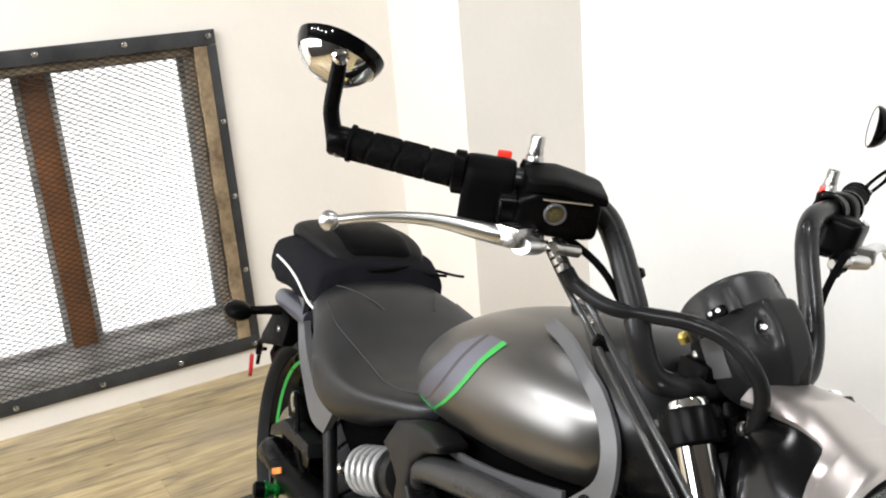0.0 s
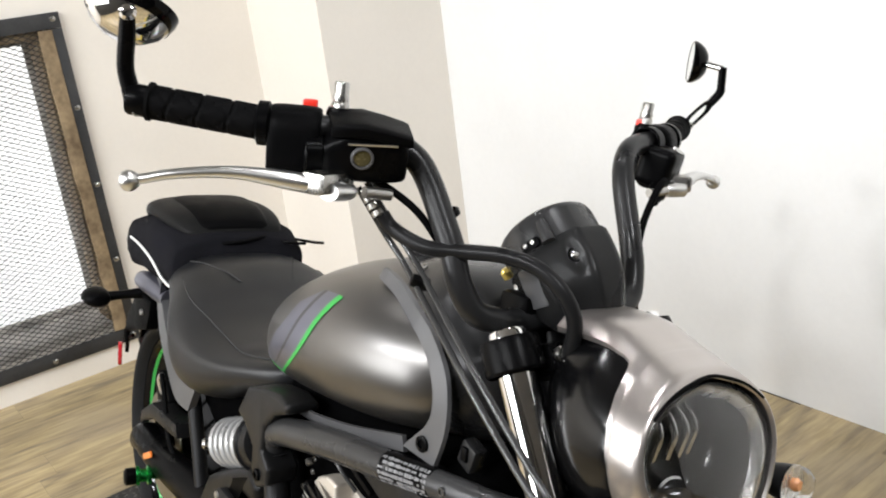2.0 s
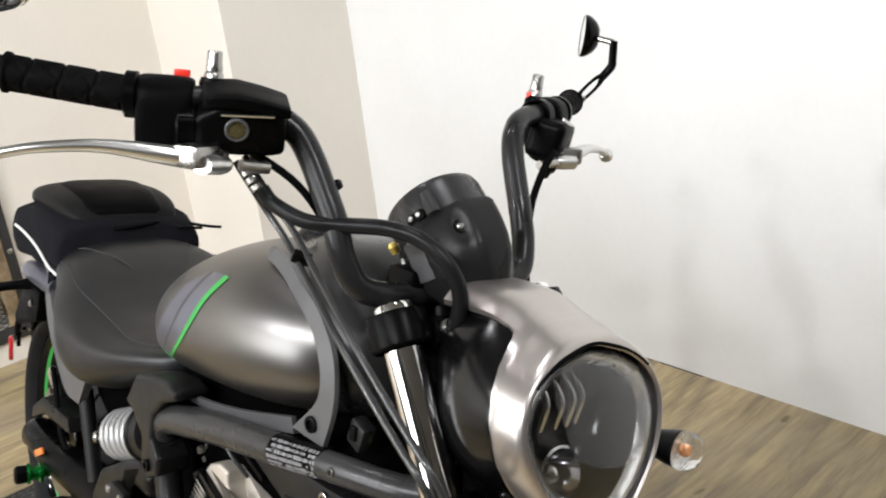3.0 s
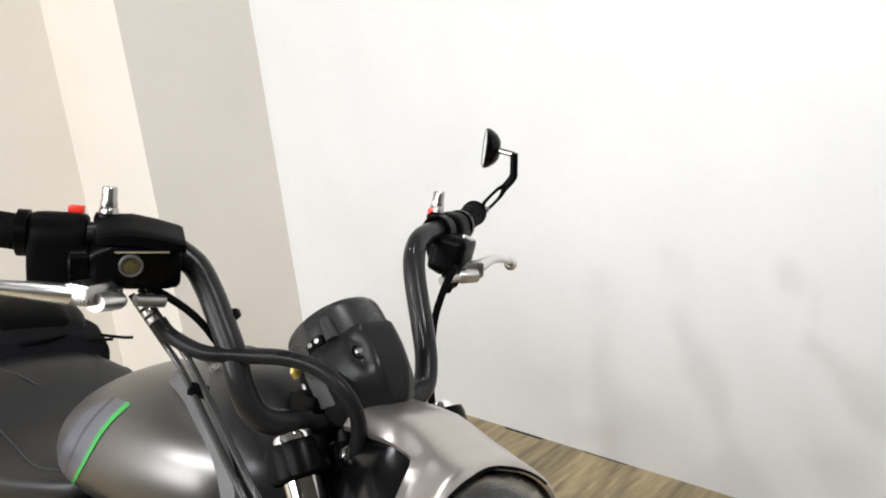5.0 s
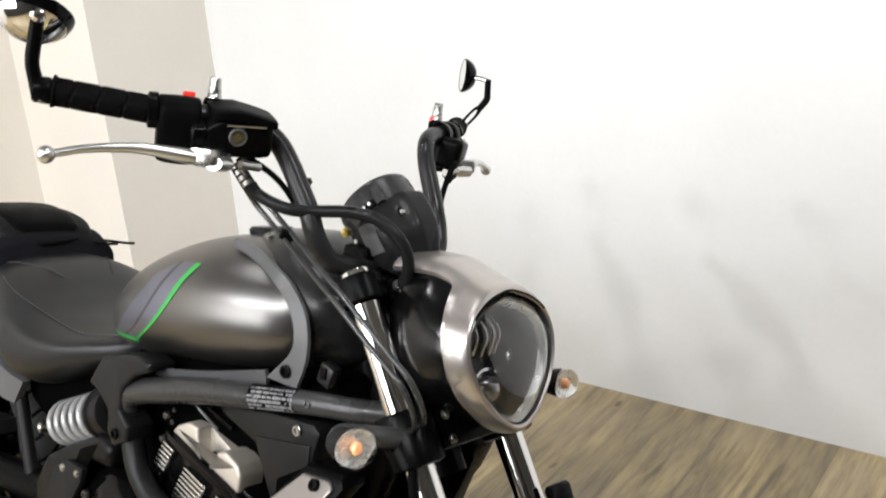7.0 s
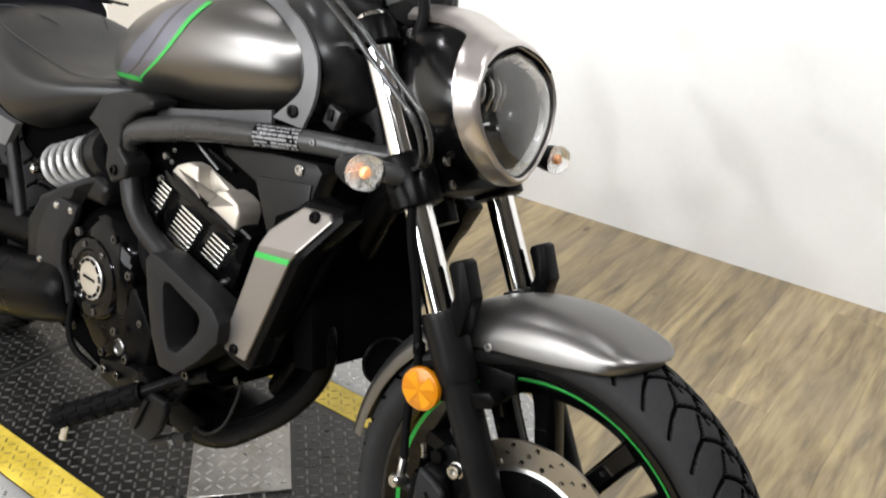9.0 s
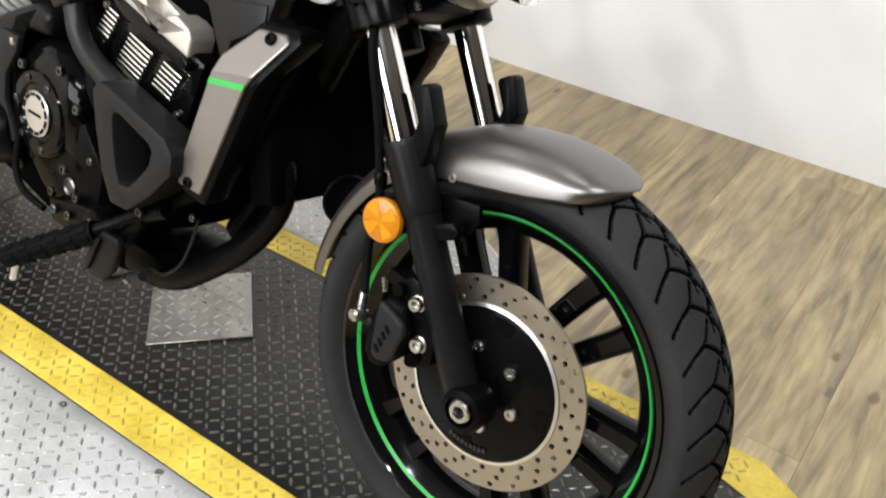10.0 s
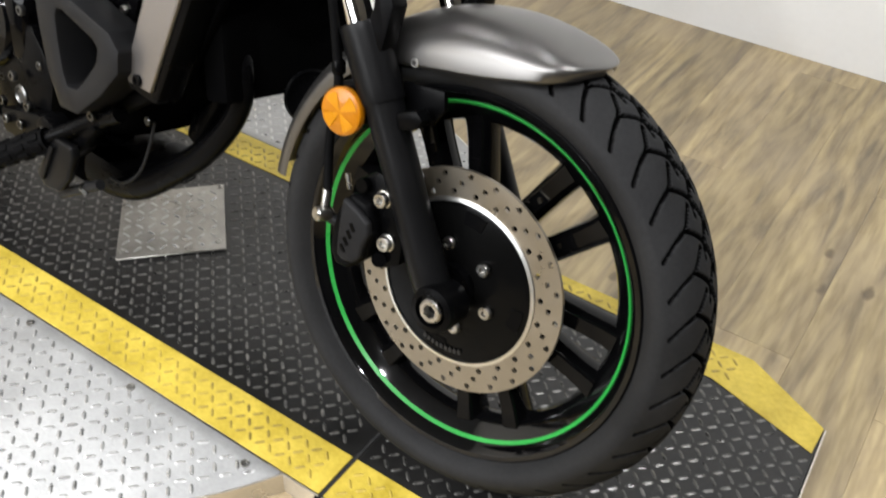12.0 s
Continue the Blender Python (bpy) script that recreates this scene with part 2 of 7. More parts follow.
def floor_wood():
    m = bpy.data.materials.new("vinyl_wood_planks")
    m.use_nodes = True
    nt = m.node_tree
    n, l = nt.nodes, nt.links
    b = n["Principled BSDF"]
    tc, info = n.new("ShaderNodeTexCoord"), n.new("ShaderNodeObjectInfo")
    geo = n.new("ShaderNodeNewGeometry")
    mp = n.new("ShaderNodeMapping")
    mp.inputs["Scale"].default_value = (8.0, 0.95, 8.0)
    off = n.new("ShaderNodeVectorMath")
    off.operation = "ADD"
    comb = n.new("ShaderNodeCombineXYZ")
    mul = n.new("ShaderNodeMath")
    mul.operation = "MULTIPLY_ADD"
    l.new(info.outputs["Random"], mul.inputs[0])
    mul.inputs[1].default_value = 0.9
    sc = n.new("ShaderNodeMath")
    sc.operation = "MULTIPLY"
    l.new(geo.outputs["Random Per Island"], sc.inputs[0])
    sc.inputs[1].default_value = 0.12
    l.new(sc.outputs[0], mul.inputs[2])
    l.new(mul.outputs[0], comb.inputs[0]), l.new(mul.outputs[0], comb.inputs[1])
    l.new(geo.outputs["Position"], off.inputs[0]), l.new(comb.outputs[0], off.inputs[1])
    l.new(off.outputs[0], mp.inputs["Vector"])
    n1, n2, n3 = (n.new("ShaderNodeTexNoise") for _ in range(3))
    n1.inputs["Scale"].default_value, n1.inputs["Detail"].default_value, n1.inputs["Distortion"].default_value = 2.2, 8, 1.2
    n2.inputs["Scale"].default_value, n2.inputs["Detail"].default_value = 10.0, 8
    n3.inputs["Scale"].default_value, n3.inputs["Detail"].default_value = 2.4, 3
    for q in (n1, n2):
        l.new(mp.outputs[0], q.inputs["Vector"])
    l.new(geo.outputs["Position"], n3.inputs["Vector"])
    r1 = n.new("ShaderNodeValToRGB")
    e = r1.color_ramp.elements
    e[0].position, e[0].color = 0.30, (0.190, 0.152, 0.099, 1)
    e[1].position, e[1].color = 0.70, (0.51, 0.402, 0.212, 1)
    mid = r1.color_ramp.elements.new(0.48)
    mid.color = (0.37, 0.288, 0.161, 1)
    l.new(n1.outputs[0], r1.inputs[0])
    mix = n.new("ShaderNodeMixRGB")
    mix.blend_type = "MULTIPLY"
    r2 = n.new("ShaderNodeValToRGB")
    r2.color_ramp.elements[0].position, r2.color_ramp.elements[0].color = 0.35, (0.60, 0.58, 0.555, 1)
    r2.color_ramp.elements[1].position, r2.color_ramp.elements[1].color = 0.6, (1.0, 1.0, 1.0, 1)
    l.new(n2.outputs[0], r2.inputs[0])
    mix.inputs[0].default_value = 0.75
    l.new(r1.outputs[0], mix.inputs[1]), l.new(r2.outputs[0], mix.inputs[2])
    mix2 = n.new("ShaderNodeMixRGB")
    mix2.blend_type = "MIX"
    r3 = n.new("ShaderNodeMapRange")
    r3.inputs["From Min"].default_value, r3.inputs["From Max"].default_value = 0.45, 0.66
    r3.inputs["To Max"].default_value = 0.45
    l.new(n3.outputs[0], r3.inputs["Value"])
    l.new(r3.outputs[0], mix2.inputs[0])
    l.new(mix.outputs[0], mix2.inputs[1])
    mix2.inputs[2].default_value = (0.36, 0.29, 0.20, 1)
    vo = n.new("ShaderNodeTexVoronoi")
    vo.inputs["Scale"].default_value = 9.0
    mp2 = n.new("ShaderNodeMapping")
    mp2.inputs["Scale"].default_value = (1.0, 0.45, 1.0)
    l.new(off.outputs[0], mp2.inputs["Vector"]), l.new(mp2.outputs[0], vo.inputs["Vector"])
    n4 = n.new("ShaderNodeTexNoise")
    n4.inputs["Scale"].default_value = 30.0
    l.new(off.outputs[0], n4.inputs["Vector"])
    ad = n.new("ShaderNodeMath")
    ad.operation = "MULTIPLY_ADD"
    ad.inputs[1].default_value = 0.16
    l.new(n4.outputs[0], ad.inputs[0]), l.new(vo.outputs["Distance"], ad.inputs[2])
    kn = n.new("ShaderNodeMapRange")
    kn.inputs["From Min"].default_value, kn.inputs["From Max"].default_value = 0.13, 0.185
    kn.inputs["To Min"].default_value, kn.inputs["To Max"].default_value = 0.75, 0.0
    l.new(ad.outputs[0], kn.inputs["Value"])
    mix3 = n.new("ShaderNodeMixRGB")
    l.new(kn.outputs[0], mix3.inputs[0])
    l.new(mix2.outputs[0], mix3.inputs[1])
    mix3.inputs[2].default_value = (0.10, 0.07, 0.04, 1)
    tone = n.new("ShaderNodeMapRange")
    tone.inputs["To Min"].default_value, tone.inputs["To Max"].default_value = 0.80, 1.14
    hsv = n.new("ShaderNodeHueSaturation")
    l.new(info.outputs["Random"], tone.inputs["Value"])
    l.new(tone.outputs[0], hsv.inputs["Value"]), l.new(mix3.outputs[0], hsv.inputs["Color"])
    l.new(hsv.outputs[0], b.inputs["Base Color"])
    b.inputs["Roughness"].default_value = 0.42
    bu = n.new("ShaderNodeBump")
    bu.inputs["Strength"].default_value, bu.inputs["Distance"].default_value = 0.12, 0.001
    l.new(n2.outputs[0], bu.inputs["Height"]), l.new(bu.outputs[0], b.inputs["Normal"])
    return m


M_PLANK = floor_wood()


# ---------------------------------------------------------------- mesh helpers
def finish(name, bm, material, parent=None, label="", smooth=True, sharp=38.0):
    bmesh.ops.recalc_face_normals(bm, faces=bm.faces)
    if smooth:
        for f in bm.faces:
            f.smooth = True
        lim = radians(sharp)
        for e in bm.edges:
            e.smooth = len(e.link_faces) == 2 and e.calc_face_angle(0.0) < lim
    me = bpy.data.meshes.new(name)
    bm.to_mesh(me)
    bm.free()
    me.materials.append(material)
    ob = new(name, me)
    if parent is not None:
        ob.parent = parent
    if label:
        tagged(ob, label)
    return ob


def part(name, bm, material, parent, label="", smooth=True, sharp=38.0):
    return finish(name, bm, material, parent, label, smooth, sharp)


def spline(pts, sub=6):
    """Catmull-Rom through the points, which may carry more than three numbers."""
    p = [np.array(q, float) for q in pts]
    if len(p) == 2:
        return [p[0] + (p[1] - p[0]) * k / sub for k in range(sub + 1)]
    p = [2 * p[0] - p[1]] + p + [2 * p[-1] - p[-2]]
    out = []
    for i in range(1, len(p) - 2):
        for k in range(sub):
            t = k / sub
            a, b, c, d = p[i - 1], p[i], p[i + 1], p[i + 2]
            out.append(0.5 * (2 * b + (c - a) * t + (2 * a - 5 * b + 4 * c - d) * t * t + (3 * b - a - 3 * c + d) * t ** 3))
    out.append(p[-2])
    return out


def loft(rings, cap=True, closed=True, bm=None):
    bm = bm or bmesh.new()
    vs = [[bm.verts.new(tuple(float(c) for c in q)) for q in r] for r in rings]
    n = len(vs[0])
    for a, b in zip(vs, vs[1:]):
        for i in range(n if closed else n - 1):
            j = (i + 1) % n
            bm.faces.new((a[i], a[j], b[j], b[i]))
    if cap and closed:
        bm.faces.new(vs[0][::-1])
        bm.faces.new(vs[-1])
    return bm


def sweep(pts, rad, seg=12, sub=6, bm=None, squash=None):
    """A round bar through the points; rad is one radius or one for each point."""
    rads = rad if isinstance(rad, (list, tuple)) else [rad] * len(pts)
    line = spline([(*p, r) for p, r in zip(pts, rads)], sub)
    rings, up = [], None
    for i, q in enumerate(line):
        a, b = line[max(0, i - 1)][:3], line[min(len(line) - 1, i + 1)][:3]
        d = Vector(b - a).normalized()
        if up is None:
            up = d.orthogonal().normalized()
        up = (up - d * up.dot(d)).normalized()
        side = d.cross(up)
        rings.append([Vector(q[:3]) + (up * math.cos(t) + side * math.sin(t)) * q[3] for t in (2 * math.pi * k / seg for k in range(seg))])
    return loft(rings, bm=bm)


def rod(a, b, r, seg=14, bm=None, r2=None):
    return sweep([a, b], [r, r if r2 is None else r2], seg, 1, bm)


def lathe(profile, seg=32, m=None, bm=None, closed_profile=False):
    """Turns (radius, height) pairs round local z; m places it."""
    m = m or Matrix.Identity(4)
    bm = bm or bmesh.new()
    rings = []
    for r, h in profile:
        if r < 1e-6:
            rings.append([bm.verts.new(m @ Vector((0, 0, h)))])
        else:
            rings.append([bm.verts.new(m @ Vector((r * math.cos(2 * math.pi * k / seg), r * math.sin(2 * math.pi * k / seg), h))) for k in range(seg)])
    pairs = list(zip(rings, rings[1:])) + ([(rings[-1], rings[0])] if closed_profile else [])
    for a, b in pairs:
        for i in range(seg):
            j = (i + 1) % seg
            if len(a) == 1 and len(b) == 1:
                continue
            if len(a) == 1:
                bm.faces.new((a[0], b[j], b[i]))
            elif len(b) == 1:
                bm.faces.new((a[i], a[j], b[0]))
            else:
                bm.faces.new((a[i], a[j], b[j], b[i]))
    return bm


def axis_at(p, d):
    """A frame at p whose z runs along d."""
    return Matrix.Translation(p) @ Vector(d).to_track_quat("Z", "Y").to_matrix().to_4x4()


def plate(outline, y0, y1, bevel=0.003, axes="xz", bm=None, holes=(), seg=2):
    """A flat outline in the plane of the two axes, thick from y0 to y1 along the third, with rounded edges."""
    own = bmesh.new()
    k = {"xz": (0, 2, 1), "xy": (0, 1, 2), "yz": (1, 2, 0)}[axes]

    def pt(q, h):
        v = [0, 0, 0]
        v[k[0]], v[k[1]], v[k[2]] = q[0], q[1], h
        return tuple(v)

    a = [own.verts.new(pt(q, y0)) for q in outline]
    b = [own.verts.new(pt(q, y1)) for q in outline]
    n = len(a)
    if not holes:
        own.faces.new(a), own.faces.new(b[::-1])
        for i in range(n):
            own.faces.new((a[i], b[i], b[(i + 1) % n], a[(i + 1) % n]))
    else:
        # one hole with as many corners as the outline
        c = [own.verts.new(pt(q, y0)) for q in holes[0]]
        d = [own.verts.new(pt(q, y1)) for q in holes[0]]
        for i in range(n):
            j = (i + 1) % n
            own.faces.new((a[i], a[j], c[j], c[i])), own.faces.new((b[i], d[i], d[j], b[j]))
            own.faces.new((a[i], b[i], b[j], a[j])), own.faces.new((c[i], c[j], d[j], d[i]))
    bmesh.ops.recalc_face_normals(own, faces=own.faces)
    if bevel:
        es = [e for e in own.edges if len(e.link_faces) == 2 and e.calc_face_angle(0) > radians(25)]
        bmesh.ops.bevel(own, geom=es, offset=bevel, segments=seg, profile=0.6, affect="EDGES", clamp_overlap=True)
    if bm is None:
        return own
    me = bpy.data.meshes.new("tmp")
    own.to_mesh(me)
    own.free()
    bm.from_mesh(me)
    bpy.data.meshes.remove(me)
    return bm


def block(c, s, bevel=0.003, m=None, bm=None, seg=2):
    """A box of size s with rounded edges, at c or turned by m."""
    own = bmesh.new()
    bmesh.ops.create_cube(own, size=1.0)
    bmesh.ops.scale(own, vec=s, verts=own.verts)
    if bevel:
        bmesh.ops.bevel(own, geom=own.edges[:], offset=min(bevel, 0.45 * min(s)), segments=seg, profile=0.6, affect="EDGES")
    bmesh.ops.transform(own, matrix=Matrix.Translation(c) @ (m or Matrix.Identity(4)), verts=own.verts)
    if bm is None:
        return own
    me = bpy.data.meshes.new("tmp")
    own.to_mesh(me)
    own.free()
    bm.from_mesh(me)
    bpy.data.meshes.remove(me)
    return bm


def bolt_mesh(p, d, r=0.006, h=0.005, bm=None):
    """A socket-head screw: a round head with a sunk hexagon."""
    m = axis_at(p, d)
    return lathe([(r, 0), (r, h * 0.8), (r * 0.85, h), (r * 0.55, h), (r * 0.5, h * 0.3), (0, h * 0.3)], 12, m, bm)


def bolt(p, d, parent, r=0.006, h=0.005, material=None, name="bolt"):
    return part(name, bolt_mesh(p, d, r, h), material or M_STEEL, parent)


def smoothed(sections, sub=4):
    """Interpolates rows of numbers along a smooth line."""
    return spline(sections, sub)


def relaxed(rows, turns=6):
    """Evens out rows of numbers, the ends kept."""
    a = np.array([list(r) for r in rows], float)
    for _ in range(turns):
        b = a.copy()
        b[1:-1] = 0.25 * a[:-2] + 0.5 * a[1:-1] + 0.25 * a[2:]
        a = b
    return [tuple(r) for r in a]


def superring(x, cy, zc, w, hu, hd, eu=2.4, ed=2.4, seg=40):
    """A cross-section in the yz plane at x: half-width w, hu up and hd down from zc."""
    out = []
    for k in range(seg):
        t = 2 * math.pi * k / seg
        c, s = math.cos(t), math.sin(t)
        e = eu if s >= 0 else ed
        r = (abs(c) ** e + abs(s) ** e) ** (-1 / e)
        out.append((x, cy + w * c * r, zc + (hu if s >= 0 else hd) * s * r))
    return out


# ---------------------------------------------------------------- the room
def slab(name, lo, hi, material, label, category, bevel=0.0):
    c = [(a + b) / 2 for a, b in zip(lo, hi)]
    s = [b - a for a, b in zip(lo, hi)]
    ob = finish(name, block(c, s, bevel), material, smooth=False)
    return tagged(ob, label, category, kind="structure")


floor = slab("floor", (WALL_X - 0.3, BACK_Y - 0.3, FLOOR - 0.2), (BACK_X + 0.3, WALL_Y + 0.3, FLOOR - 0.006), M_DARKGAP, "floor of brown wood-look vinyl planks", "floor")
# window opening in the cream wall
WY0, WY1, WZ0, WZ1 = -0.70, 0.425, 0.105, 1.18


def pierced(lo, hi, hole, axis):
    """A wall box with one rectangular opening through its thickness (axis 0 or 1)."""
    bm = bmesh.new()
    o = 1 - axis
    (h0, hz0), (h1, hz1) = hole
    cells = [(lo[o], h0, lo[2], hi[2]), (h1, hi[o], lo[2], hi[2]), (h0, h1, lo[2], hz0), (h0, h1, hz1, hi[2])]
    for a0, a1, z0, z1 in cells:
        l3, h3 = [0, 0, z0], [0, 0, z1]
        l3[axis], h3[axis], l3[o], h3[o] = lo[axis], hi[axis], a0, a1
        block([(p + q) / 2 for p, q in zip(l3, h3)], [q - p for p, q in zip(l3, h3)], 0, bm=bm)
    bmesh.ops.remove_doubles(bm, verts=bm.verts, dist=1e-5)
    return bm


wall_window = tagged(finish("wall_window", pierced((WALL_X - 0.3, BACK_Y, FLOOR), (WALL_X, WALL_Y, CEIL), ((WY0, WZ0), (WY1, WZ1)), 0), M_CREAM, smooth=False), "cream painted wall with a low caged window", "wall", kind="structure")
wall_white = slab("wall_white", (WALL_X - 0.3, WALL_Y, FLOOR), (BACK_X + 0.3, WALL_Y + 0.2, CEIL), M_WALL, "smooth white painted wall", "wall")
wall_chase = slab("wall_chase", (WALL_X, 1.165, FLOOR), (-2.46, WALL_Y, CEIL), M_CREAM, "boxed-out cream painted wall corner", "wall")
# walls and ceiling out of view close the room and keep reflections dark
SX0, SX1, SZ0, SZ1 = -2.83, -0.37, 1.02, 2.48
unseen_back_wall = tagged(finish("unseen_back_wall", pierced((WALL_X - 0.3, BACK_Y - 0.2, FLOOR), (BACK_X + 0.3, BACK_Y, CEIL), ((SX0, SZ0), (SX1, SZ1)), 1), M_DARKWALL, smooth=False), "unseen dark wall that limits bounced light, with an assumed window opening", "wall", kind="structure")
unseen_end_wall = slab("unseen_end_wall", (BACK_X, BACK_Y, FLOOR), (BACK_X + 0.2, WALL_Y, CEIL), M_DARKWALL, "unseen dark end wall that limits bounced light", "wall")
ceiling = slab("ceiling", (WALL_X - 0.3, BACK_Y - 0.2, CEIL), (BACK_X + 0.3, WALL_Y + 0.2, CEIL + 0.15), M_CEIL, "unseen ceiling, kept dark to limit bounced light", "ceiling")
backdrop = finish("backdrop", block((WALL_X - 0.62, 0.0, 0.8), (0.01, 3.4, 3.0), 0), glow("overcast_daylight", (0.97, 0.985, 1.0), 0.95), smooth=False)
tagged(backdrop, "bright overcast daylight outside the window", "sky", kind="structure")


def ceiling_spot(x, y):
    ob = tagged(new("ceiling_spot"), "round white recessed ceiling spot lamp", "lamp", "ceiling spots")
    ob.location = (x, y, CEIL)
    part("trim_ring", lathe([(0.085, 0.0), (0.105, 0.0), (0.105, -0.008), (0.09, -0.014), (0.085, -0.014)], 28, closed_profile=True), M_CEIL, ob)
    return ob


first = ceiling_spot(*SPOTS[0])
for sx_, sy_ in SPOTS[1:]:
    copy_thing(first, pose(sx_, sy_, CEIL))

# ---- caged window
window = tagged(finish("window_1", bmesh.new(), M_WOOD), "low window behind a black steel frame and expanded metal mesh", "window", kind="structure")
bm = bmesh.new()
T = 0.03
block((WALL_X - 0.060, WY1 - T / 2, (WZ0 + WZ1) / 2), (0.12, T, WZ1 - WZ0 - 2 * T - 0.002), 0.003, bm=bm)
part("jamb", bm, M_WOOD, window, "rough brown wooden jamb")
part("jamb", block((WALL_X - 0.060, WY0 + T / 2, (WZ0 + WZ1) / 2), (0.12, T, WZ1 - WZ0 - 2 * T - 0.002), 0.003), M_WOOD, window)
part("head", block((WALL_X - 0.145, (WY0 + WY1) / 2, WZ1 - T / 2), (0.288, WY1 - WY0 - 0.002, T), 0.003), M_WOOD, window)
part("window_sill", block((WALL_X - 0.145, (WY0 + WY1) / 2, WZ0 + T / 2), (0.288, WY1 - WY0 - 0.002, T), 0.003), M_SILL, window, "stained pale window sill")
SASH_X = WALL_X - 0.24
part("mullion", block((SASH_X, -0.10, (WZ0 + WZ1) / 2), (0.05, 0.085, WZ1 - WZ0 - 2 * T - 0.002), 0.004), M_WOODRED, window, "orange-brown wooden mullion")
for y0, y1 in ((WY0 + 0.002, -0.143), (-0.057, WY1 - 0.002)):
    bm = bmesh.new()
    w = 0.022
    z0, z1 = WZ0 + T, WZ1 - T
    for c, s in (((SASH_X, y0 + w / 2, (z0 + z1) / 2), (0.03, w, z1 - z0)), ((SASH_X, y1 - w / 2, (z0 + z1) / 2), (0.03, w, z1 - z0)), ((SASH_X, (y0 + y1) / 2, z0 + w / 2), (0.03, y1 - y0 - 2 * w, w)), ((SASH_X, (y0 + y1) / 2, z1 - w / 2), (0.03, y1 - y0 - 2 * w, w))):
        block(c, s, 0.003, bm=bm)
    part("sash", bm, M_SILL, window)
    pane = part("pane", block((SASH_X - 0.005, (y0 + y1) / 2, (z0 + z1) / 2), (0.004, y1 - y0 - 2 * w, z1 - z0 - 2 * w), 0), M_CLEAR, window, smooth=False)
    pane.visible_shadow = False
# flat black bars with round-headed screws
FY0, FY1, FZ0, FZ1, FW = -0.755, 0.482, 0.043, 1.230, 0.052
for c, s in (((0, (FY0 + FY1) / 2, FZ1 - FW / 2), (0.006, FY1 - FY0, FW)), ((0, (FY0 + FY1) / 2, FZ0 + FW / 2), (0.006, FY1 - FY0, FW)),
             ((0, FY1 - 0.017, (FZ0 + FZ1) / 2), (0.006, 0.034, FZ1 - FZ0 - 2 * FW - 0.002)), ((0, FY0 + FW / 2, (FZ0 + FZ1) / 2), (0.006, FW, FZ1 - FZ0 - 2 * FW - 0.002))):
    part("frame_bar", block((WALL_X + 0.016, c[1], c[2]), s, 0.0015), M_FRAME, window, "black steel flat bar")
bm = block((WALL_X + 0.017, FY1 - 0.034 - 0.0245, (FZ0 + FZ1) / 2), (0.012, 0.047, FZ1 - FZ0 - 2 * FW - 0.004), 0.002)
bmesh.ops.subdivide_edges(bm, edges=[e for e in bm.edges if abs(e.verts[0].co.z - e.verts[1].co.z) > 0.5], cuts=60)
for v in bm.verts:
    v.co.y += 0.006 * noise.noise(Vector((v.co.y * 8, 3.0, v.co.z * 14))) if v.co.y < FY1 - 0.05 else 0.0
part("inner_strip", bm, M_WOOD, window, "rough weathered wooden strip")
screw = lathe([(0.0105, 0), (0.0095, 0.004), (0.005, 0.0065), (0, 0.007)], 12)
screws = [(y, z) for y in (-0.67, -0.385, -0.1, 0.176, 0.458) for z in (FZ1 - 0.02, FZ0 + 0.022)] + [(FY1 - 0.016, z) for z in (0.36, 0.64, 0.912)] + [(FY0 + 0.022, z) for z in (0.36, 0.64, 0.912)]
s0 = None
for y, z in screws:
    if s0 is None:
        s0 = part("screw", screw, M_STEEL, window)
        data = s0.data
        ob = s0
    else:
        ob = new("screw", data)
        ob.parent = window
    ob.matrix_basis = axis_at((WALL_X + 0.019, y, z), (1, 0, 0))


def expanded_mesh(y0, y1, z0, z1, x, py=0.034, pz=0.0088):
    """Strands that run zigzag and touch their neighbours: diamond openings."""
    vs, fs = [], []
    rows, cols = int((z1 - z0) / pz) + 1, int((y1 - y0) / (py / 2))
    rnd = random.Random(3)
    for r in range(rows + 1):
        zb = z0 + r * pz
        flip = 0 if r % 2 == 0 else 1
        line = []
        for c in range(cols + 1):
            up = ((c + flip) % 2) * pz
            line.append((y0 + c * py / 2, min(z1, zb + up - pz / 2 + rnd.uniform(-0.0005, 0.0005))))
        start = len(vs)
        for y, z in line:
            for dx, dz in ((-0.0020, -0.0018), (0.0020, -0.0009), (0.0020, 0.0018), (-0.0020, 0.0009)):
                vs.append((x + dx, y, z + dz))
        for c in range(cols):
            a, b = start + 4 * c, start + 4 * (c + 1)
            for k in range(4):
                fs.append((a + k, a + (k + 1) % 4, b + (k + 1) % 4, b + k))
    me = bpy.data.meshes.new("expanded_mesh")
    me.from_pydata(vs, [], fs)
    me.materials.append(M_MESH)
    return me


ob = new("expanded_mesh", expanded_mesh(FY0 + 0.02, FY1 - 0.03, FZ0 + 0.02, FZ1 - 0.02, WALL_X + 0.009))
ob.parent = window
tagged(ob, "dark expanded metal mesh", kind="stuff")

# ---------------------------------------------------------------- turntable
TC, TR = (-0.727, 0.147), 0.645
RY0, RY1 = -0.165, 0.455      # outer edges of the yellow borders
YI0, YI1 = -0.086, 0.378      # inner edges
SEAM_F, SEAM_R = -0.097, -1.335


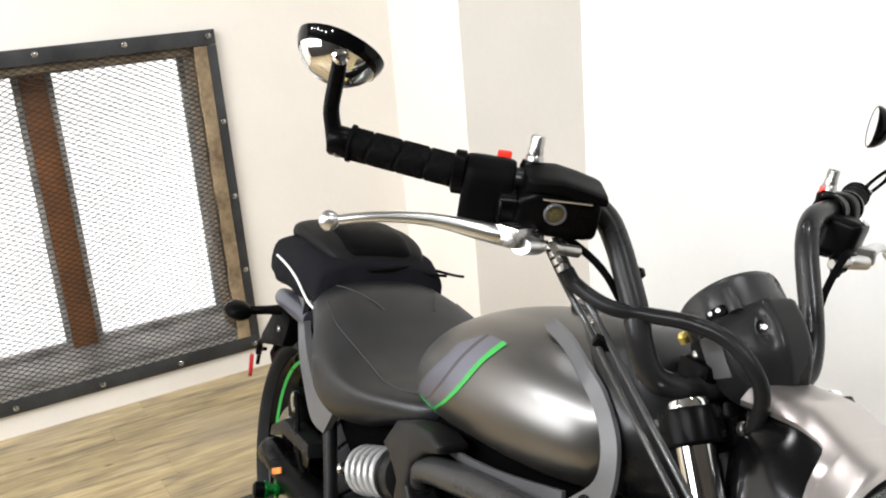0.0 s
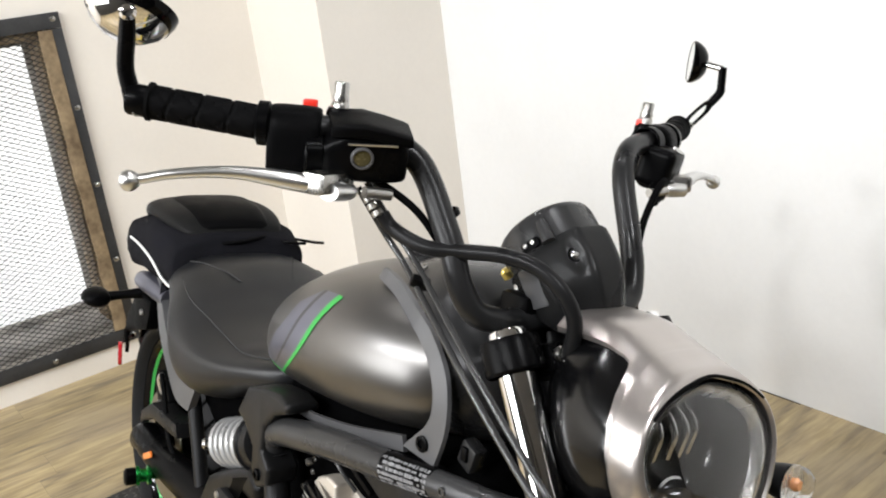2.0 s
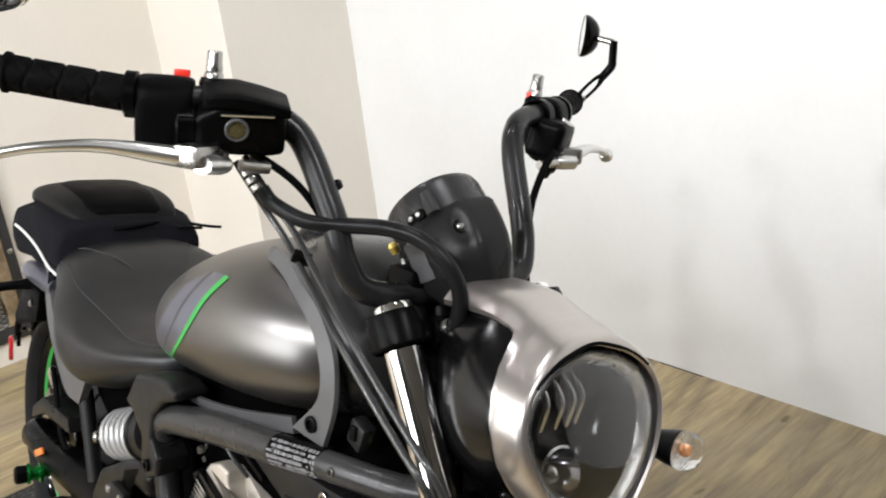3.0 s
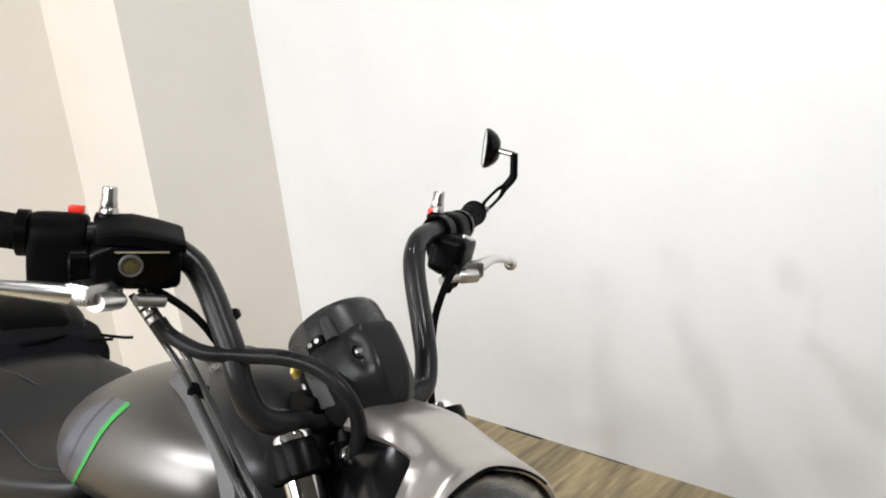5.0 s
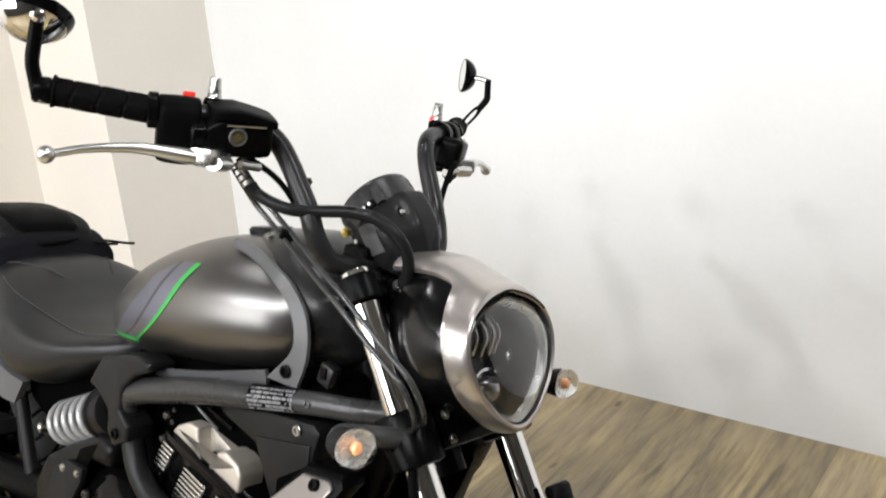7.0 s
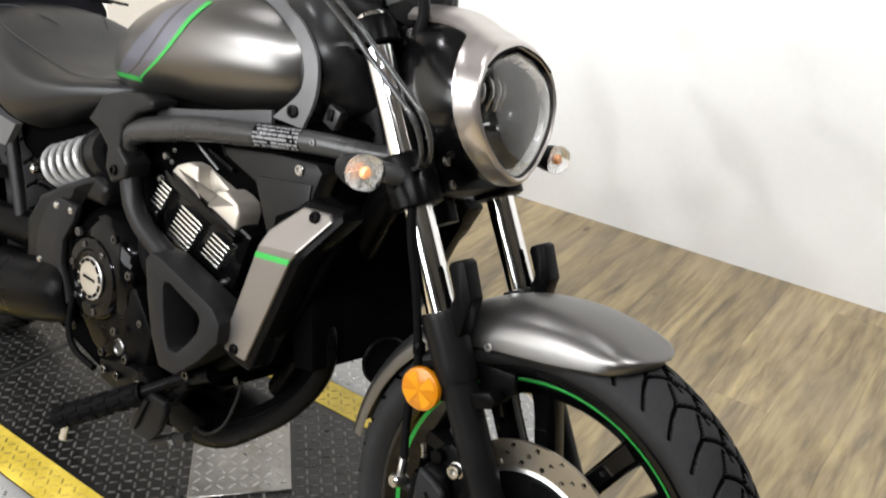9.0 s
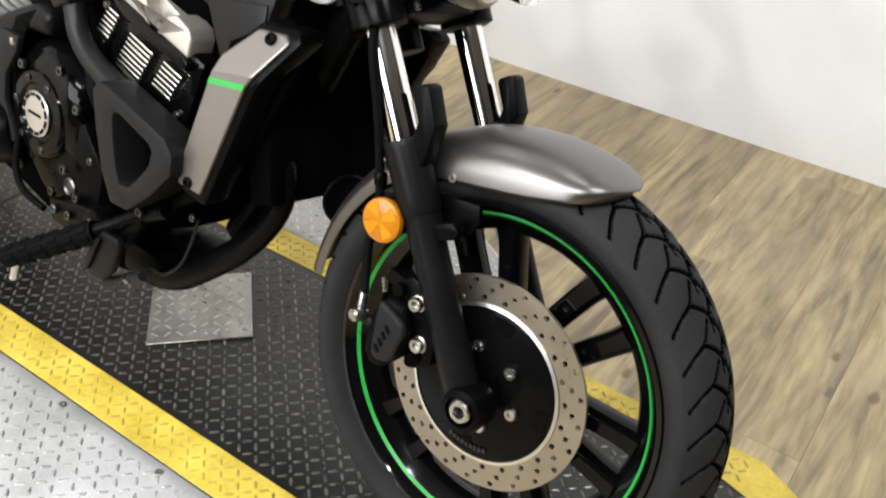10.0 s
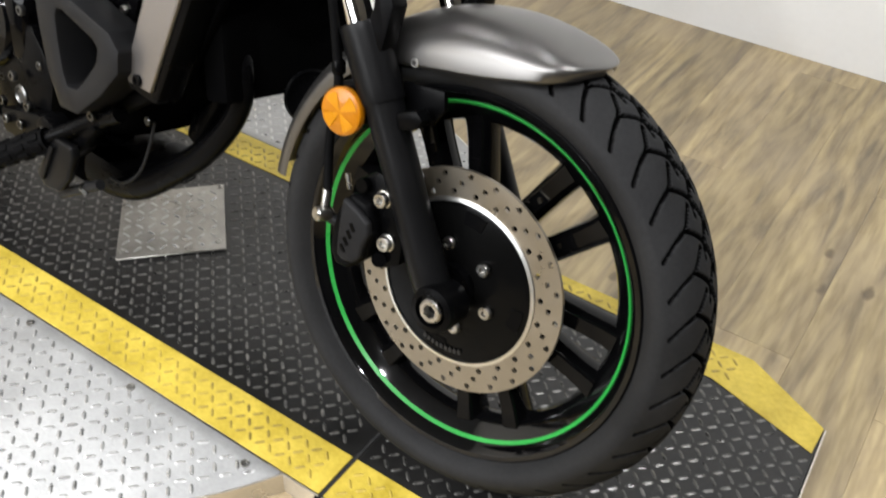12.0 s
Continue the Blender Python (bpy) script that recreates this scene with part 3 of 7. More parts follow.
def treads(inside, lo, hi, pitch, z, name, material, parent, L=0.0099, W=0.0031, Hh=0.0014, turn=0.0, about=(0.0, 0.0)):
    """Raised bars of a tread plate, crosswise in turn, as one mesh."""
    vs, fs = [], []
    c, s = math.cos(turn), math.sin(turn)
    for i in range(int((hi[0] - lo[0]) / pitch) + 1):
        for j in range(int((hi[1] - lo[1]) / pitch) + 1):
            u, v = lo[0] + i * pitch - about[0], lo[1] + j * pitch - about[1]
            x, y = about[0] + c * u - s * v, about[1] + s * u + c * v
            if not inside(x, y):
                continue
            a = radians(45 if (i + j) % 2 else -45) + turn
            ca, sa = math.cos(a), math.sin(a)
            n = len(vs)
            for u, v, h in ((-L, 0, 0), (-L * 0.55, -W, 0), (L * 0.55, -W, 0), (L, 0, 0), (L * 0.55, W, 0), (-L * 0.55, W, 0), (-L * 0.5, 0, Hh), (L * 0.5, 0, Hh)):
                vs.append((x + u * ca - v * sa, y + u * sa + v * ca, z + h))
            for f in ((0, 1, 6), (1, 2, 7, 6), (2, 3, 7), (3, 4, 7), (4, 5, 6, 7), (5, 0, 6)):
                fs.append(tuple(n + k for k in f))
    me = bpy.data.meshes.new(name)
    me.from_pydata(vs, [], fs)
    me.materials.append(material)
    ob = new(name, me)
    ob.parent = parent
    return tagged(ob, "raised tread bars", kind="stuff")


turntable = tagged(new("turntable"), "low round motorcycle turntable of tread plate, black ramp with yellow edges", "turntable")


def ring_segment(y_lim, side):
    """The silver plate between the ramp's edge and the round rim."""
    a0 = math.asin((y_lim - TC[1]) / TR)
    pts = []
    n = 48
    for k in range(n + 1):
        a = (a0 + (-math.pi - 2 * a0) * k / n) if side < 0 else (a0 + (math.pi - 2 * a0) * k / n)
        pts.append((TC[0] + TR * math.cos(a), TC[1] + TR * math.sin(a)))
    return pts


for side, ylim in ((-1, RY0 - 0.001), (1, RY1 + 0.001)):
    seg_ = part("side_plate", plate(ring_segment(ylim, side), FLOOR, -0.001, 0.0015, "xy", seg=1), M_TREADS, turntable, "bright galvanised tread plate segment", sharp=50)
    ins = (lambda x, y: y < RY0 - 0.008 and math.hypot(x - TC[0], y - TC[1]) < TR - 0.015) if side < 0 else (lambda x, y: y > RY1 + 0.008 and math.hypot(x - TC[0], y - TC[1]) < TR - 0.015)
    treads(ins, (TC[0] - TR, RY0 - 0.5 if side < 0 else RY1), (TC[0] + TR, RY0 if side < 0 else RY1 + 0.5), 0.0225, -0.001, "tread_pattern", M_TREADSB, seg_)
for x, y in ((-0.459, -0.182), (-0.216, -0.186), (-0.40, -0.40), (-0.70, -0.182), (-0.94, -0.182), (-0.46, 0.474), (-0.72, 0.474)):
    bolt((x, y, -0.001), (0, 0, 1), turntable, 0.007, 0.003, M_STEEL, "screw")


def deck(name, outline, black_in, x0, x1, label):
    """A ramp section: dark tread plate with painted yellow borders and a folded skirt."""
    base = part(name, plate(outline, FLOOR, -0.002, 0.002, "xy", seg=1), M_TREADB, turntable, label)
    return base


def border(points, name="yellow_border"):
    return part(name, plate(points, -0.0018, 0.0, 0.0005, "xy", seg=1), M_YELLOW, turntable, "worn yellow painted border")


def skirt(pts, label=""):
    """A thin metal strip standing along an edge of the deck."""
    rings = []
    for (x, y), (nx, ny) in pts:
        rings.append([(x, y, FLOOR + 0.0005), (x + nx * 0.0022, y + ny * 0.0022, FLOOR + 0.0005), (x + nx * 0.0022, y + ny * 0.0022, -0.0025), (x, y, -0.0025)])
    return part("edge_strip", loft(rings), M_EDGE, turntable, label)


for side, ylim in ((-1, RY0 - 0.001), (1, RY1 + 0.001)):
    skirt([(p, ((p[0] - TC[0]) / TR, (p[1] - TC[1]) / TR)) for p in ring_segment(ylim, side)], "pale aluminium edge strip")
for x0, x1 in ((-2.05, SEAM_R - 0.006), (SEAM_F + 0.006, 0.335), (SEAM_R, -1.30), (-0.19, SEAM_F)):
    skirt([((x0, RY0 - 0.0002), (0, -1)), ((x1, RY0 - 0.0002), (0, -1))])
skirt([((0.336, RY0 - 0.0005), (0.53, -0.85)), ((0.4706, RY0 + 0.0845), (0.53, -0.85))])
skirt([((0.4706, RY0 + 0.086), (1, 0.03)), ((0.4576, RY1 - 0.079), (1, 0.03))])
mid = deck("middle_ramp", [(SEAM_R, RY0), (SEAM_F, RY0), (SEAM_F, RY1), (SEAM_R, RY1)], None, SEAM_R, SEAM_F, "black painted tread plate ramp")
front = deck("front_ramp", [(SEAM_F + 0.006, RY0), (0.335, RY0), (0.47, RY0 + 0.085), (0.457, RY1 - 0.078), (0.318, RY1), (SEAM_F + 0.006, RY1)], None, SEAM_F, 0.46, "black tread plate ramp end with clipped corners")
rear = deck("rear_ramp", [(-2.05, RY0), (SEAM_R - 0.006, RY0), (SEAM_R - 0.006, RY1), (-2.05, RY1)], None, -2.05, SEAM_R, "black painted tread plate ramp")
for x0, x1 in ((SEAM_R, SEAM_F), (-2.05, SEAM_R - 0.006)):
    border([(x0 + 0.001, RY0 + 0.001), (x1 - 0.001, RY0 + 0.001), (x1 - 0.001, YI0), (x0 + 0.001, YI0)])
    border([(x0 + 0.001, YI1), (x1 - 0.001, YI1), (x1 - 0.001, RY1 - 0.001), (x0 + 0.001, RY1 - 0.001)])
border([(SEAM_F + 0.007, YI1), (0.275, YI1 - 0.004), (0.453, 0.318), (0.4555, RY1 - 0.079), (0.317, RY1 - 0.001), (SEAM_F + 0.007, RY1 - 0.001)])
border([(SEAM_F + 0.007, RY0 + 0.001), (0.334, RY0 + 0.001), (0.468, RY0 + 0.086), (0.463, -0.022), (0.30, YI0), (SEAM_F + 0.007, YI0)])
for x in (SEAM_F, SEAM_R - 0.006):
    part("seam_gap", block((x + 0.003, (RY0 + RY1) / 2, -0.012), (0.0055, RY1 - RY0 + 0.004, 0.02), 0), M_DARKGAP, turntable, "dark gap between ramp sections")
part("hinge_plate", block((SEAM_F + 0.001, RY0 - 0.0035, -0.021), (0.011, 0.005, 0.036), 0.001), M_BLACK, turntable)
in_front = lambda x, y: x < 0.455 - 0.06 * max(0, (y - 0.30) / 0.1)
treads(lambda x, y: YI0 + 0.006 < y < YI1 - 0.006 and abs(x - SEAM_F) > 0.014 and abs(x - SEAM_R) > 0.014 and in_front(x, y) and not (abs(x + 0.718) + abs(y - 0.152) < 0.145), (-2.03, YI0), (0.45, YI1), 0.0192, -0.0022, "tread_pattern", M_TREADW, mid)
treads(lambda x, y: abs(x - SEAM_F) > 0.014 and abs(x - SEAM_R) > 0.014 and (RY0 + 0.008 < y < YI0 - 0.004 or YI1 + 0.006 < y < RY1 - 0.008) and x < 0.31, (-2.03, RY0 + 0.0005), (0.42, RY1), 0.0192, -0.0003, "tread_pattern", M_YELLOWB, mid)
# loose square of tread plate laid askew under the engine
patch = tagged(finish("tread_plate_square", plate([(-0.711, 0.006), (-0.576, 0.146), (-0.722, 0.290), (-0.853, 0.148)], 0.0, 0.0035, 0.0008, "xy", seg=1), M_TREADT), "square of dull grey tread plate lying askew on the black ramp", "metal plate")
treads(lambda x, y: abs(x + 0.719) + abs(y - 0.1525) < 0.128, (-0.87, 0.0), (-0.57, 0.30), 0.0225, 0.0032, "tread_pattern", M_TREADSB, patch, L=0.0115, turn=radians(45), about=(-0.719, 0.1525))
for x, y in ((-0.718, 0.028), (-0.602, 0.152), (-0.722, 0.277)):
    bolt((x, y, 0.0035), (0, 0, 1), patch, 0.006, 0.002, M_STEEL, "screw")


# ---------------------------------------------------------------- the motorcycle
# It leans on its side stand; its front wheel is turned a little to its left.
LEAN, YAW_F, YAW_B = 14.47, -2.7, -4.8
HUB = Vector((0, 0, 0.3125))
HEAD = Vector((-0.33, 0, 0.80))
FRONT = pose(0.0, 0.0631, 0.3045, -LEAN, 0, YAW_F) @ Matrix.Translation(-HUB)
BODY = Matrix.Translation(FRONT @ HEAD) @ pose(0, 0, 0, -LEAN, 0, YAW_B) @ Matrix.Translation(-HEAD)
STEER = BODY.inverted() @ FRONT

moto = tagged(new("motorcycle"), "black and graphite cruiser motorcycle leaning on its side stand", "motorcycle")
moto.matrix_world = BODY


def fpart(name, bm, material, label="", sharp=38.0):
    """A part that turns with the front wheel."""
    ob = part(name, bm, material, moto, label, sharp=sharp)
    ob.matrix_basis = STEER
    return ob


def bpart(name, bm, material, label="", sharp=38.0):
    return part(name, bm, material, moto, label, sharp=sharp)


def wheel_frame(x):
    return axis_at((x, 0, 0.3125), (0, 1, 0))


# ---- wheels
def groove(th, v, n, side):
    """Depth 0..1 of the tread pattern at angle th and place v across (0 middle, 1 shoulder)."""
    p = 2 * math.pi / n
    d = 0.0
    for s in (-1, 1):
        w = v if s == side else -v      # how far towards this side
        q = th / p + (0.5 if s > 0 else 0.0)

        def near(c, width, slope):
            f = (q - c) % 1.0
            lean = math.hypot(1.0, slope * p * 4.7)
            return 1.35 - min(f, 1 - f) * p * 0.31 / (width * lean)

        if 0.42 <= w < 0.93:            # from the shoulder inwards
            d = max(d, near(0.55 * ((w - 0.42) / 0.5) ** 1.4, 0.0021, 1.1))
        elif 0.20 < w < 0.42:           # short fork
            d = max(d, near(-0.55 * (0.42 - w) / 0.22, 0.0018, 2.5))
        if -0.15 < w < 0.46:            # long bolt-shaped groove across the middle
            u = (0.42 - w) / 0.57
            d = max(d, near(0.5 * u + 0.78 * u ** 3, 0.0025, (0.5 + 2.3 * u * u) / 0.57))
    return max(0.0, min(1.0, d))


def tyre_mesh(R, half, rim_r, n, segs, depth=0.006):
    """Crowned tyre with grooves cut into the tread, bead to bead."""
    prof = []
    cr = half * 1.06
    for k in range(-32, 33):
        a = radians(60) * k / 32
        prof.append((R - cr * (1 - math.cos(a)) * 1.05, cr * math.sin(a) / math.sin(radians(60)) * 0.985, abs(k) / 32, 1 if k > 0 else -1))
    r_sh, y_sh = prof[-1][0], prof[-1][1]
    wall = []
    for k in range(1, 9):
        t = k / 8
        r = r_sh + (rim_r - r_sh) * t
        y = y_sh + math.sin(t * math.pi * 0.9) * half * 0.06 - (half * 0.30) * t ** 2.2
        wall.append((r, y, 2.0, 0))
    full = [(r, -y, v, s) for r, y, v, s in reversed(wall)] + prof + wall
    bm = bmesh.new()
    m = wheel_frame(0)
    rows = []
    for i in range(segs):
        th = 2 * math.pi * i / segs
        row = []
        for r, y, v, s in full:
            rr = r - (depth * groove(th, v, n, s) if v <= 1 else 0)
            row.append(bm.verts.new((rr * math.sin(th), y, 0.3125 + rr * math.cos(th))))
        rows.append(row)
    for i in range(segs):
        a, b = rows[i], rows[(i + 1) % segs]
        for k in range(len(full) - 1):
            f = bm.faces.new((a[k], a[k + 1], b[k + 1], b[k]))
            v, s = full[k][2], full[k][3]
            # faces down in a groove take the shade-coloured rubber
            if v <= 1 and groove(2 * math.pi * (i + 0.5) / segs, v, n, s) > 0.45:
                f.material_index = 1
    return bm


def ring_rect(r0, r1, y0, y1, bev=0.002, seg=72):
    return lathe([(r0, y0 + bev), (r0 + bev, y0), (r1 - bev, y0), (r1, y0 + bev), (r1, y1 - bev), (r1 - bev, y1), (r0 + bev, y1), (r0, y1 - bev)], seg, wheel_frame(0), closed_profile=True)


def rim_mesh(rw):
    h = rw
    half_ = [(0.247, h), (0.2505, h - 0.003), (0.2495, h - 0.010), (0.240, h - 0.016), (0.234, h - 0.024), (0.220, h - 0.034)]
    inner_ = [(0.241, h), (0.2365, h - 0.004), (0.233, h - 0.010), (0.226, h - 0.018), (0.211, h - 0.027), (0.202, h - 0.040)]
    pr = [(r, -y) for r, y in half_] + [(0.212, 0)] + half_[::-1] + inner_ + [(0.199, 0)] + [(r, -y) for r, y in inner_[::-1]]
    return lathe(pr, 96, wheel_frame(0), closed_profile=True)


def spoke_mesh(ang, side):
    """One arm of a pair: a tapered bar with a ridge, from the hub to the rim."""
    rings = []
    for r, w, h, off in ((0.045, 0.018, 0.030, 0.012), (0.075, 0.0165, 0.026, 0.019), (0.13, 0.0158, 0.023, 0.028), (0.175, 0.0165, 0.022, 0.034), (0.193, 0.0175, 0.023, 0.036), (0.207, 0.0195, 0.025, 0.037)):
        c = side * off
        ring = []
        for u, y in ((-w, -h * 0.55), (-w * 0.55, -h), (w * 0.55, -h), (w, -h * 0.55), (w, h * 0.55), (w * 0.55, h), (-w * 0.55, h), (-w, h * 0.55)):
            tang = c + u
            ring.append((r * math.sin(ang) + tang * math.cos(ang), y, 0.3125 + r * math.cos(ang) - tang * math.sin(ang)))
        rings.append(ring)
    return loft(rings)


SPOKE_PAIRS, SPOKE_AT = 6, 38.0
front_wheel = fpart("front_wheel", rim_mesh(0.050), M_RIM, "gloss black cast wheel with a green rim stripe")
part("tyre", tyre_mesh(0.3125, 0.060, 0.2485, 40, 1560), M_TYRE, front_wheel, "black rubber tyre with angled tread grooves", sharp=30).data.materials.append(M_GROOVE_SHADE)
for k in range(SPOKE_PAIRS):
    for s in (-1, 1):
        part("spoke", spoke_mesh(radians(SPOKE_AT + 360 / SPOKE_PAIRS * k), s), M_GLOSS, front_wheel)
for s in (-1, 1):
    part("rim_stripe", lathe([(0.2262, s * 0.0322), (0.2300, s * 0.0366), (0.2294, s * 0.0373), (0.2255, s * 0.0329)], 120, wheel_frame(0), closed_profile=True), M_GREEN, front_wheel, "thin green rim stripe")
part("hub", lathe([(0.014, -0.068), (0.03, -0.068), (0.034, -0.05), (0.06, -0.044), (0.062, -0.03), (0.05, -0.02), (0.05, 0.03), (0.058, 0.04), (0.03, 0.055), (0.014, 0.06)], 40, wheel_frame(0), closed_profile=True), M_BLACK, front_wheel)


def disc_mesh(r0, r1, y, th, holes):
    """A flat ring with drilled holes, cut from a fine polar grid."""
    bm = bmesh.new()
    n, nr = 600, 24
    rr = [r0 + (r1 - r0) * k / nr for k in range(nr + 1)]
    rows = [[bm.verts.new((r * math.sin(2 * math.pi * i / n), y, 0.3125 + r * math.cos(2 * math.pi * i / n))) for r in rr] for i in range(n)]
    keep = []
    for i in range(n):
        a, b = rows[i], rows[(i + 1) % n]
        for k in range(nr):
            r, t = (rr[k] + rr[k + 1]) / 2, 2 * math.pi * (i + 0.5) / n
            x, z = r * math.sin(t), r * math.cos(t)
            if any((x - hx) ** 2 + (z - hz) ** 2 < 0.0038 ** 2 for hx, hz in holes.get(int(t / (2 * math.pi) * 12), ())):
                continue
            keep.append(bm.faces.new((a[k], a[k + 1], b[k + 1], b[k])))
    ext = bmesh.ops.extrude_face_region(bm, geom=keep)
    bmesh.ops.translate(bm, verts=[g for g in ext["geom"] if isinstance(g, bmesh.types.BMVert)], vec=(0, th, 0))
    for v in [v for v in bm.verts if not v.link_faces]:
        bm.verts.remove(v)
    return bm


holes = {}
for k in range(24):
    t = 2 * math.pi * k / 24
    for dr, dt in ((0.1205, 0.0), (0.1315, 0.087), (0.1425, 0.174)):
        a = (t + dt) % (2 * math.pi)
        sec = int(a / (2 * math.pi) * 12)
        for q in (sec - 1, sec, sec + 1):
            holes.setdefault(q % 12, []).append((dr * math.sin(a), dr * math.cos(a)))
part("brake_disc", disc_mesh(0.113, 0.150, -0.0505, 0.005, holes), M_DISC, front_wheel, "drilled tan steel brake disc", sharp=20)
part("disc_edge", lathe([(0.1085, -0.0535), (0.1130, -0.0525), (0.1130, -0.0470), (0.1085, -0.0470)], 96, wheel_frame(0), closed_profile=True), M_ALU, front_wheel, "bright inner edge of the disc")
part("disc_carrier", lathe([(0.02, -0.058), (0.05, -0.06), (0.075, -0.054), (0.104, -0.0525), (0.1084, -0.051), (0.1084, -0.045), (0.1, -0.044), (0.02, -0.044)], 64, wheel_frame(0), closed_profile=True), M_CARRIER, front_wheel, "black disc carrier")
for k in range(6):
    t = radians(43 + 60 * k)
    bm = lathe([(0.009, 0), (0.009, -0.004), (0.0075, -0.006), (0.004, -0.006), (0.0035, -0.003), (0, -0.003)], 12, axis_at((0.056 * math.sin(t), -0.0595, 0.3125 + 0.056 * math.cos(t)), (0, 1, 0)))
    part("disc_bolt", bm, M_STEEL, front_wheel)
for t0 in (95, 275, 5, 185):
    pts = []
    for k in range(9):
        t = radians(t0 - 9 + 18 * k / 8)
        pts.append((0.101 * math.sin(t), 0.3125 + 0.101 * math.cos(t)))
    for k in range(8, -1, -1):
        t = radians(t0 - 9 + 18 * k / 8)
        pts.append((0.083 * math.sin(t), 0.3125 + 0.083 * math.cos(t)))
    part("carrier_slot", plate(pts, -0.0546, -0.053, 0.0), M_BLACK, front_wheel)
# small unreadable print on the carrier
bm = bmesh.new()
for k in range(9):
    t = radians(196 - 4.2 * k)
    q = Matrix.Translation((0.094 * math.sin(t), -0.0556, 0.3125 + 0.094 * math.cos(t))) @ Matrix.Rotation(t, 4, "Y")
    block((0, 0, 0), (0.0045, 0.0006, 0.006), 0, q, bm)
part("print_bars", bm, M_TRIMD, front_wheel)

rear_wheel = bpart("rear_wheel", rim_mesh(0.062), M_GLOSS, "gloss black rear wheel with a green rim stripe")
rear_wheel.matrix_basis = Matrix.Translation((-1.575, 0, 0))
part("tyre", tyre_mesh(0.312, 0.080, 0.2485, 38, 608), M_TYRE, rear_wheel, "wide black rubber rear tyre", sharp=30).data.materials.append(M_GROOVE_SHADE)
for k in range(SPOKE_PAIRS):
    for s in (-1, 1):
        part("spoke", spoke_mesh(radians(12 + 360 / SPOKE_PAIRS * k), s), M_GLOSS, rear_wheel)
part("rim_stripe", lathe([(0.2262, -0.0442), (0.2310, -0.0498), (0.2304, -0.0505), (0.2255, -0.0449)], 120, wheel_frame(0), closed_profile=True), M_GREEN, rear_wheel, "thin green rim stripe")
part("hub", lathe([(0.014, -0.07), (0.05, -0.06), (0.06, -0.03), (0.05, 0.03), (0.014, 0.06)], 32, wheel_frame(0), closed_profile=True), M_BLACK, rear_wheel)
part("brake_disc", ring_rect(0.085, 0.125, -0.082, -0.077), M_DISC, rear_wheel)

# ---- fork
U = Vector((-0.5105, 0, 0.8599))
UF = Vector((0.8599, 0, 0.5105))       # square to the fork, forwards
FY = 0.098


def fk(s, f=0.0, y=0.0):
    return HUB + U * s + UF * f + Vector((0, y, 0))


for sd in (-1, 1):
    y = sd * FY
    slider = fpart("fork_slider", sweep([fk(a, 0, y) for a in (-0.024, -0.016, 0.03, 0.10, 0.235, 0.245, 0.325, 0.335)], [0.012, 0.021, 0.0240, 0.0232, 0.0242, 0.0275, 0.0285, 0.027], 28, 4), M_FORK, "satin black fork slider")
    m = axis_at((0.015, sd * 0.116, 0.308), (0, sd, 0))
    part("axle_boss", lathe([(0.0, -0.03), (0.030, -0.03), (0.031, 0.004), (0.029, 0.010), (0.021, 0.012), (0.02, 0.006)], 32, m), M_BLACK, slider)
    part("axle_end", lathe([(0.0155, 0.0), (0.0155, 0.011), (0.0135, 0.0132), (0.0085, 0.0132), (0.0072, 0.0), (0, 0.0)], 28, m), M_STEEL, slider, "bright axle end")
    # block in front of the tube on top of the slider
    pts = [fk(0.300, -0.027), fk(0.332, -0.028), fk(0.334, 0.022), fk(0.350, 0.036), fk(0.386, 0.037), fk(0.392, 0.041), fk(0.392, 0.060), fk(0.386, 0.064), fk(0.338, 0.060), fk(0.312, 0.040), fk(0.296, 0.028)]
    part("fender_stay", plate([(p.x, p.z) for p in pts], y - 0.0145, y + 0.0145, 0.004), M_BLACK, slider, "angular black stay")
    pts = [fk(0.205, 0.018), fk(0.225, 0.022), fk(0.222, 0.052), fk(0.208, 0.058), fk(0.200, 0.045)]
    part("lug", plate([(p.x, p.z) for p in pts], y - 0.012, y + 0.012, 0.004), M_BLACK, slider)
    fpart("fork_tube", rod(fk(0.32, 0, y), fk(0.721, 0, y), 0.0205, 32), M_CHROME, "polished chrome fork tube")
    cap = fpart("fork_cap", lathe([(0.029, -0.030), (0.0315, -0.027), (0.0315, 0.0), (0.030, 0.006), (0.022, 0.007)], 32, axis_at(fk(0.721, 0, y), U)), M_BLACK, "black fork clamp ring")
    part("cap_bolt", lathe([(0.0205, 0.0), (0.0205, 0.012), (0.0185, 0.015), (0.012, 0.0155), (0.011, 0.011), (0, 0.011)], 24, axis_at(fk(0.721, 0, y), U)), M_CHROME, cap, "chrome fork cap")

bm = bmesh.new()
for sd in (-1, 1):
    lathe([(0.030, -0.036), (0.037, -0.033), (0.0375, 0.03), (0.034, 0.036), (0.021, 0.036), (0.021, -0.036)], 32, axis_at(fk(0.508, 0, sd * FY), U), bm, True)
ctr = Matrix.Translation(fk(0.508, 0.004)) @ Matrix.Rotation(-math.atan2(0.5105, 0.8599), 4, "Y")
block((0, 0, 0), (0.062, 2 * FY - 0.05, 0.052), 0.008, ctr, bm)
lower_clamp = fpart("lower_fork_clamp", bm, M_BLACK, "black cast lower fork clamp")
for sd in (-1, 1):
    for ds in (-0.016, 0.016):
        bolt(fk(0.508 + ds, 0.036, sd * 0.062), UF, lower_clamp, 0.0065, 0.005, M_STEEL)
    bolt(fk(0.508, 0.0, sd * (FY + 0.036)), (0, sd, 0), lower_clamp, 0.007, 0.006, M_BLACK)
bm = bmesh.new()
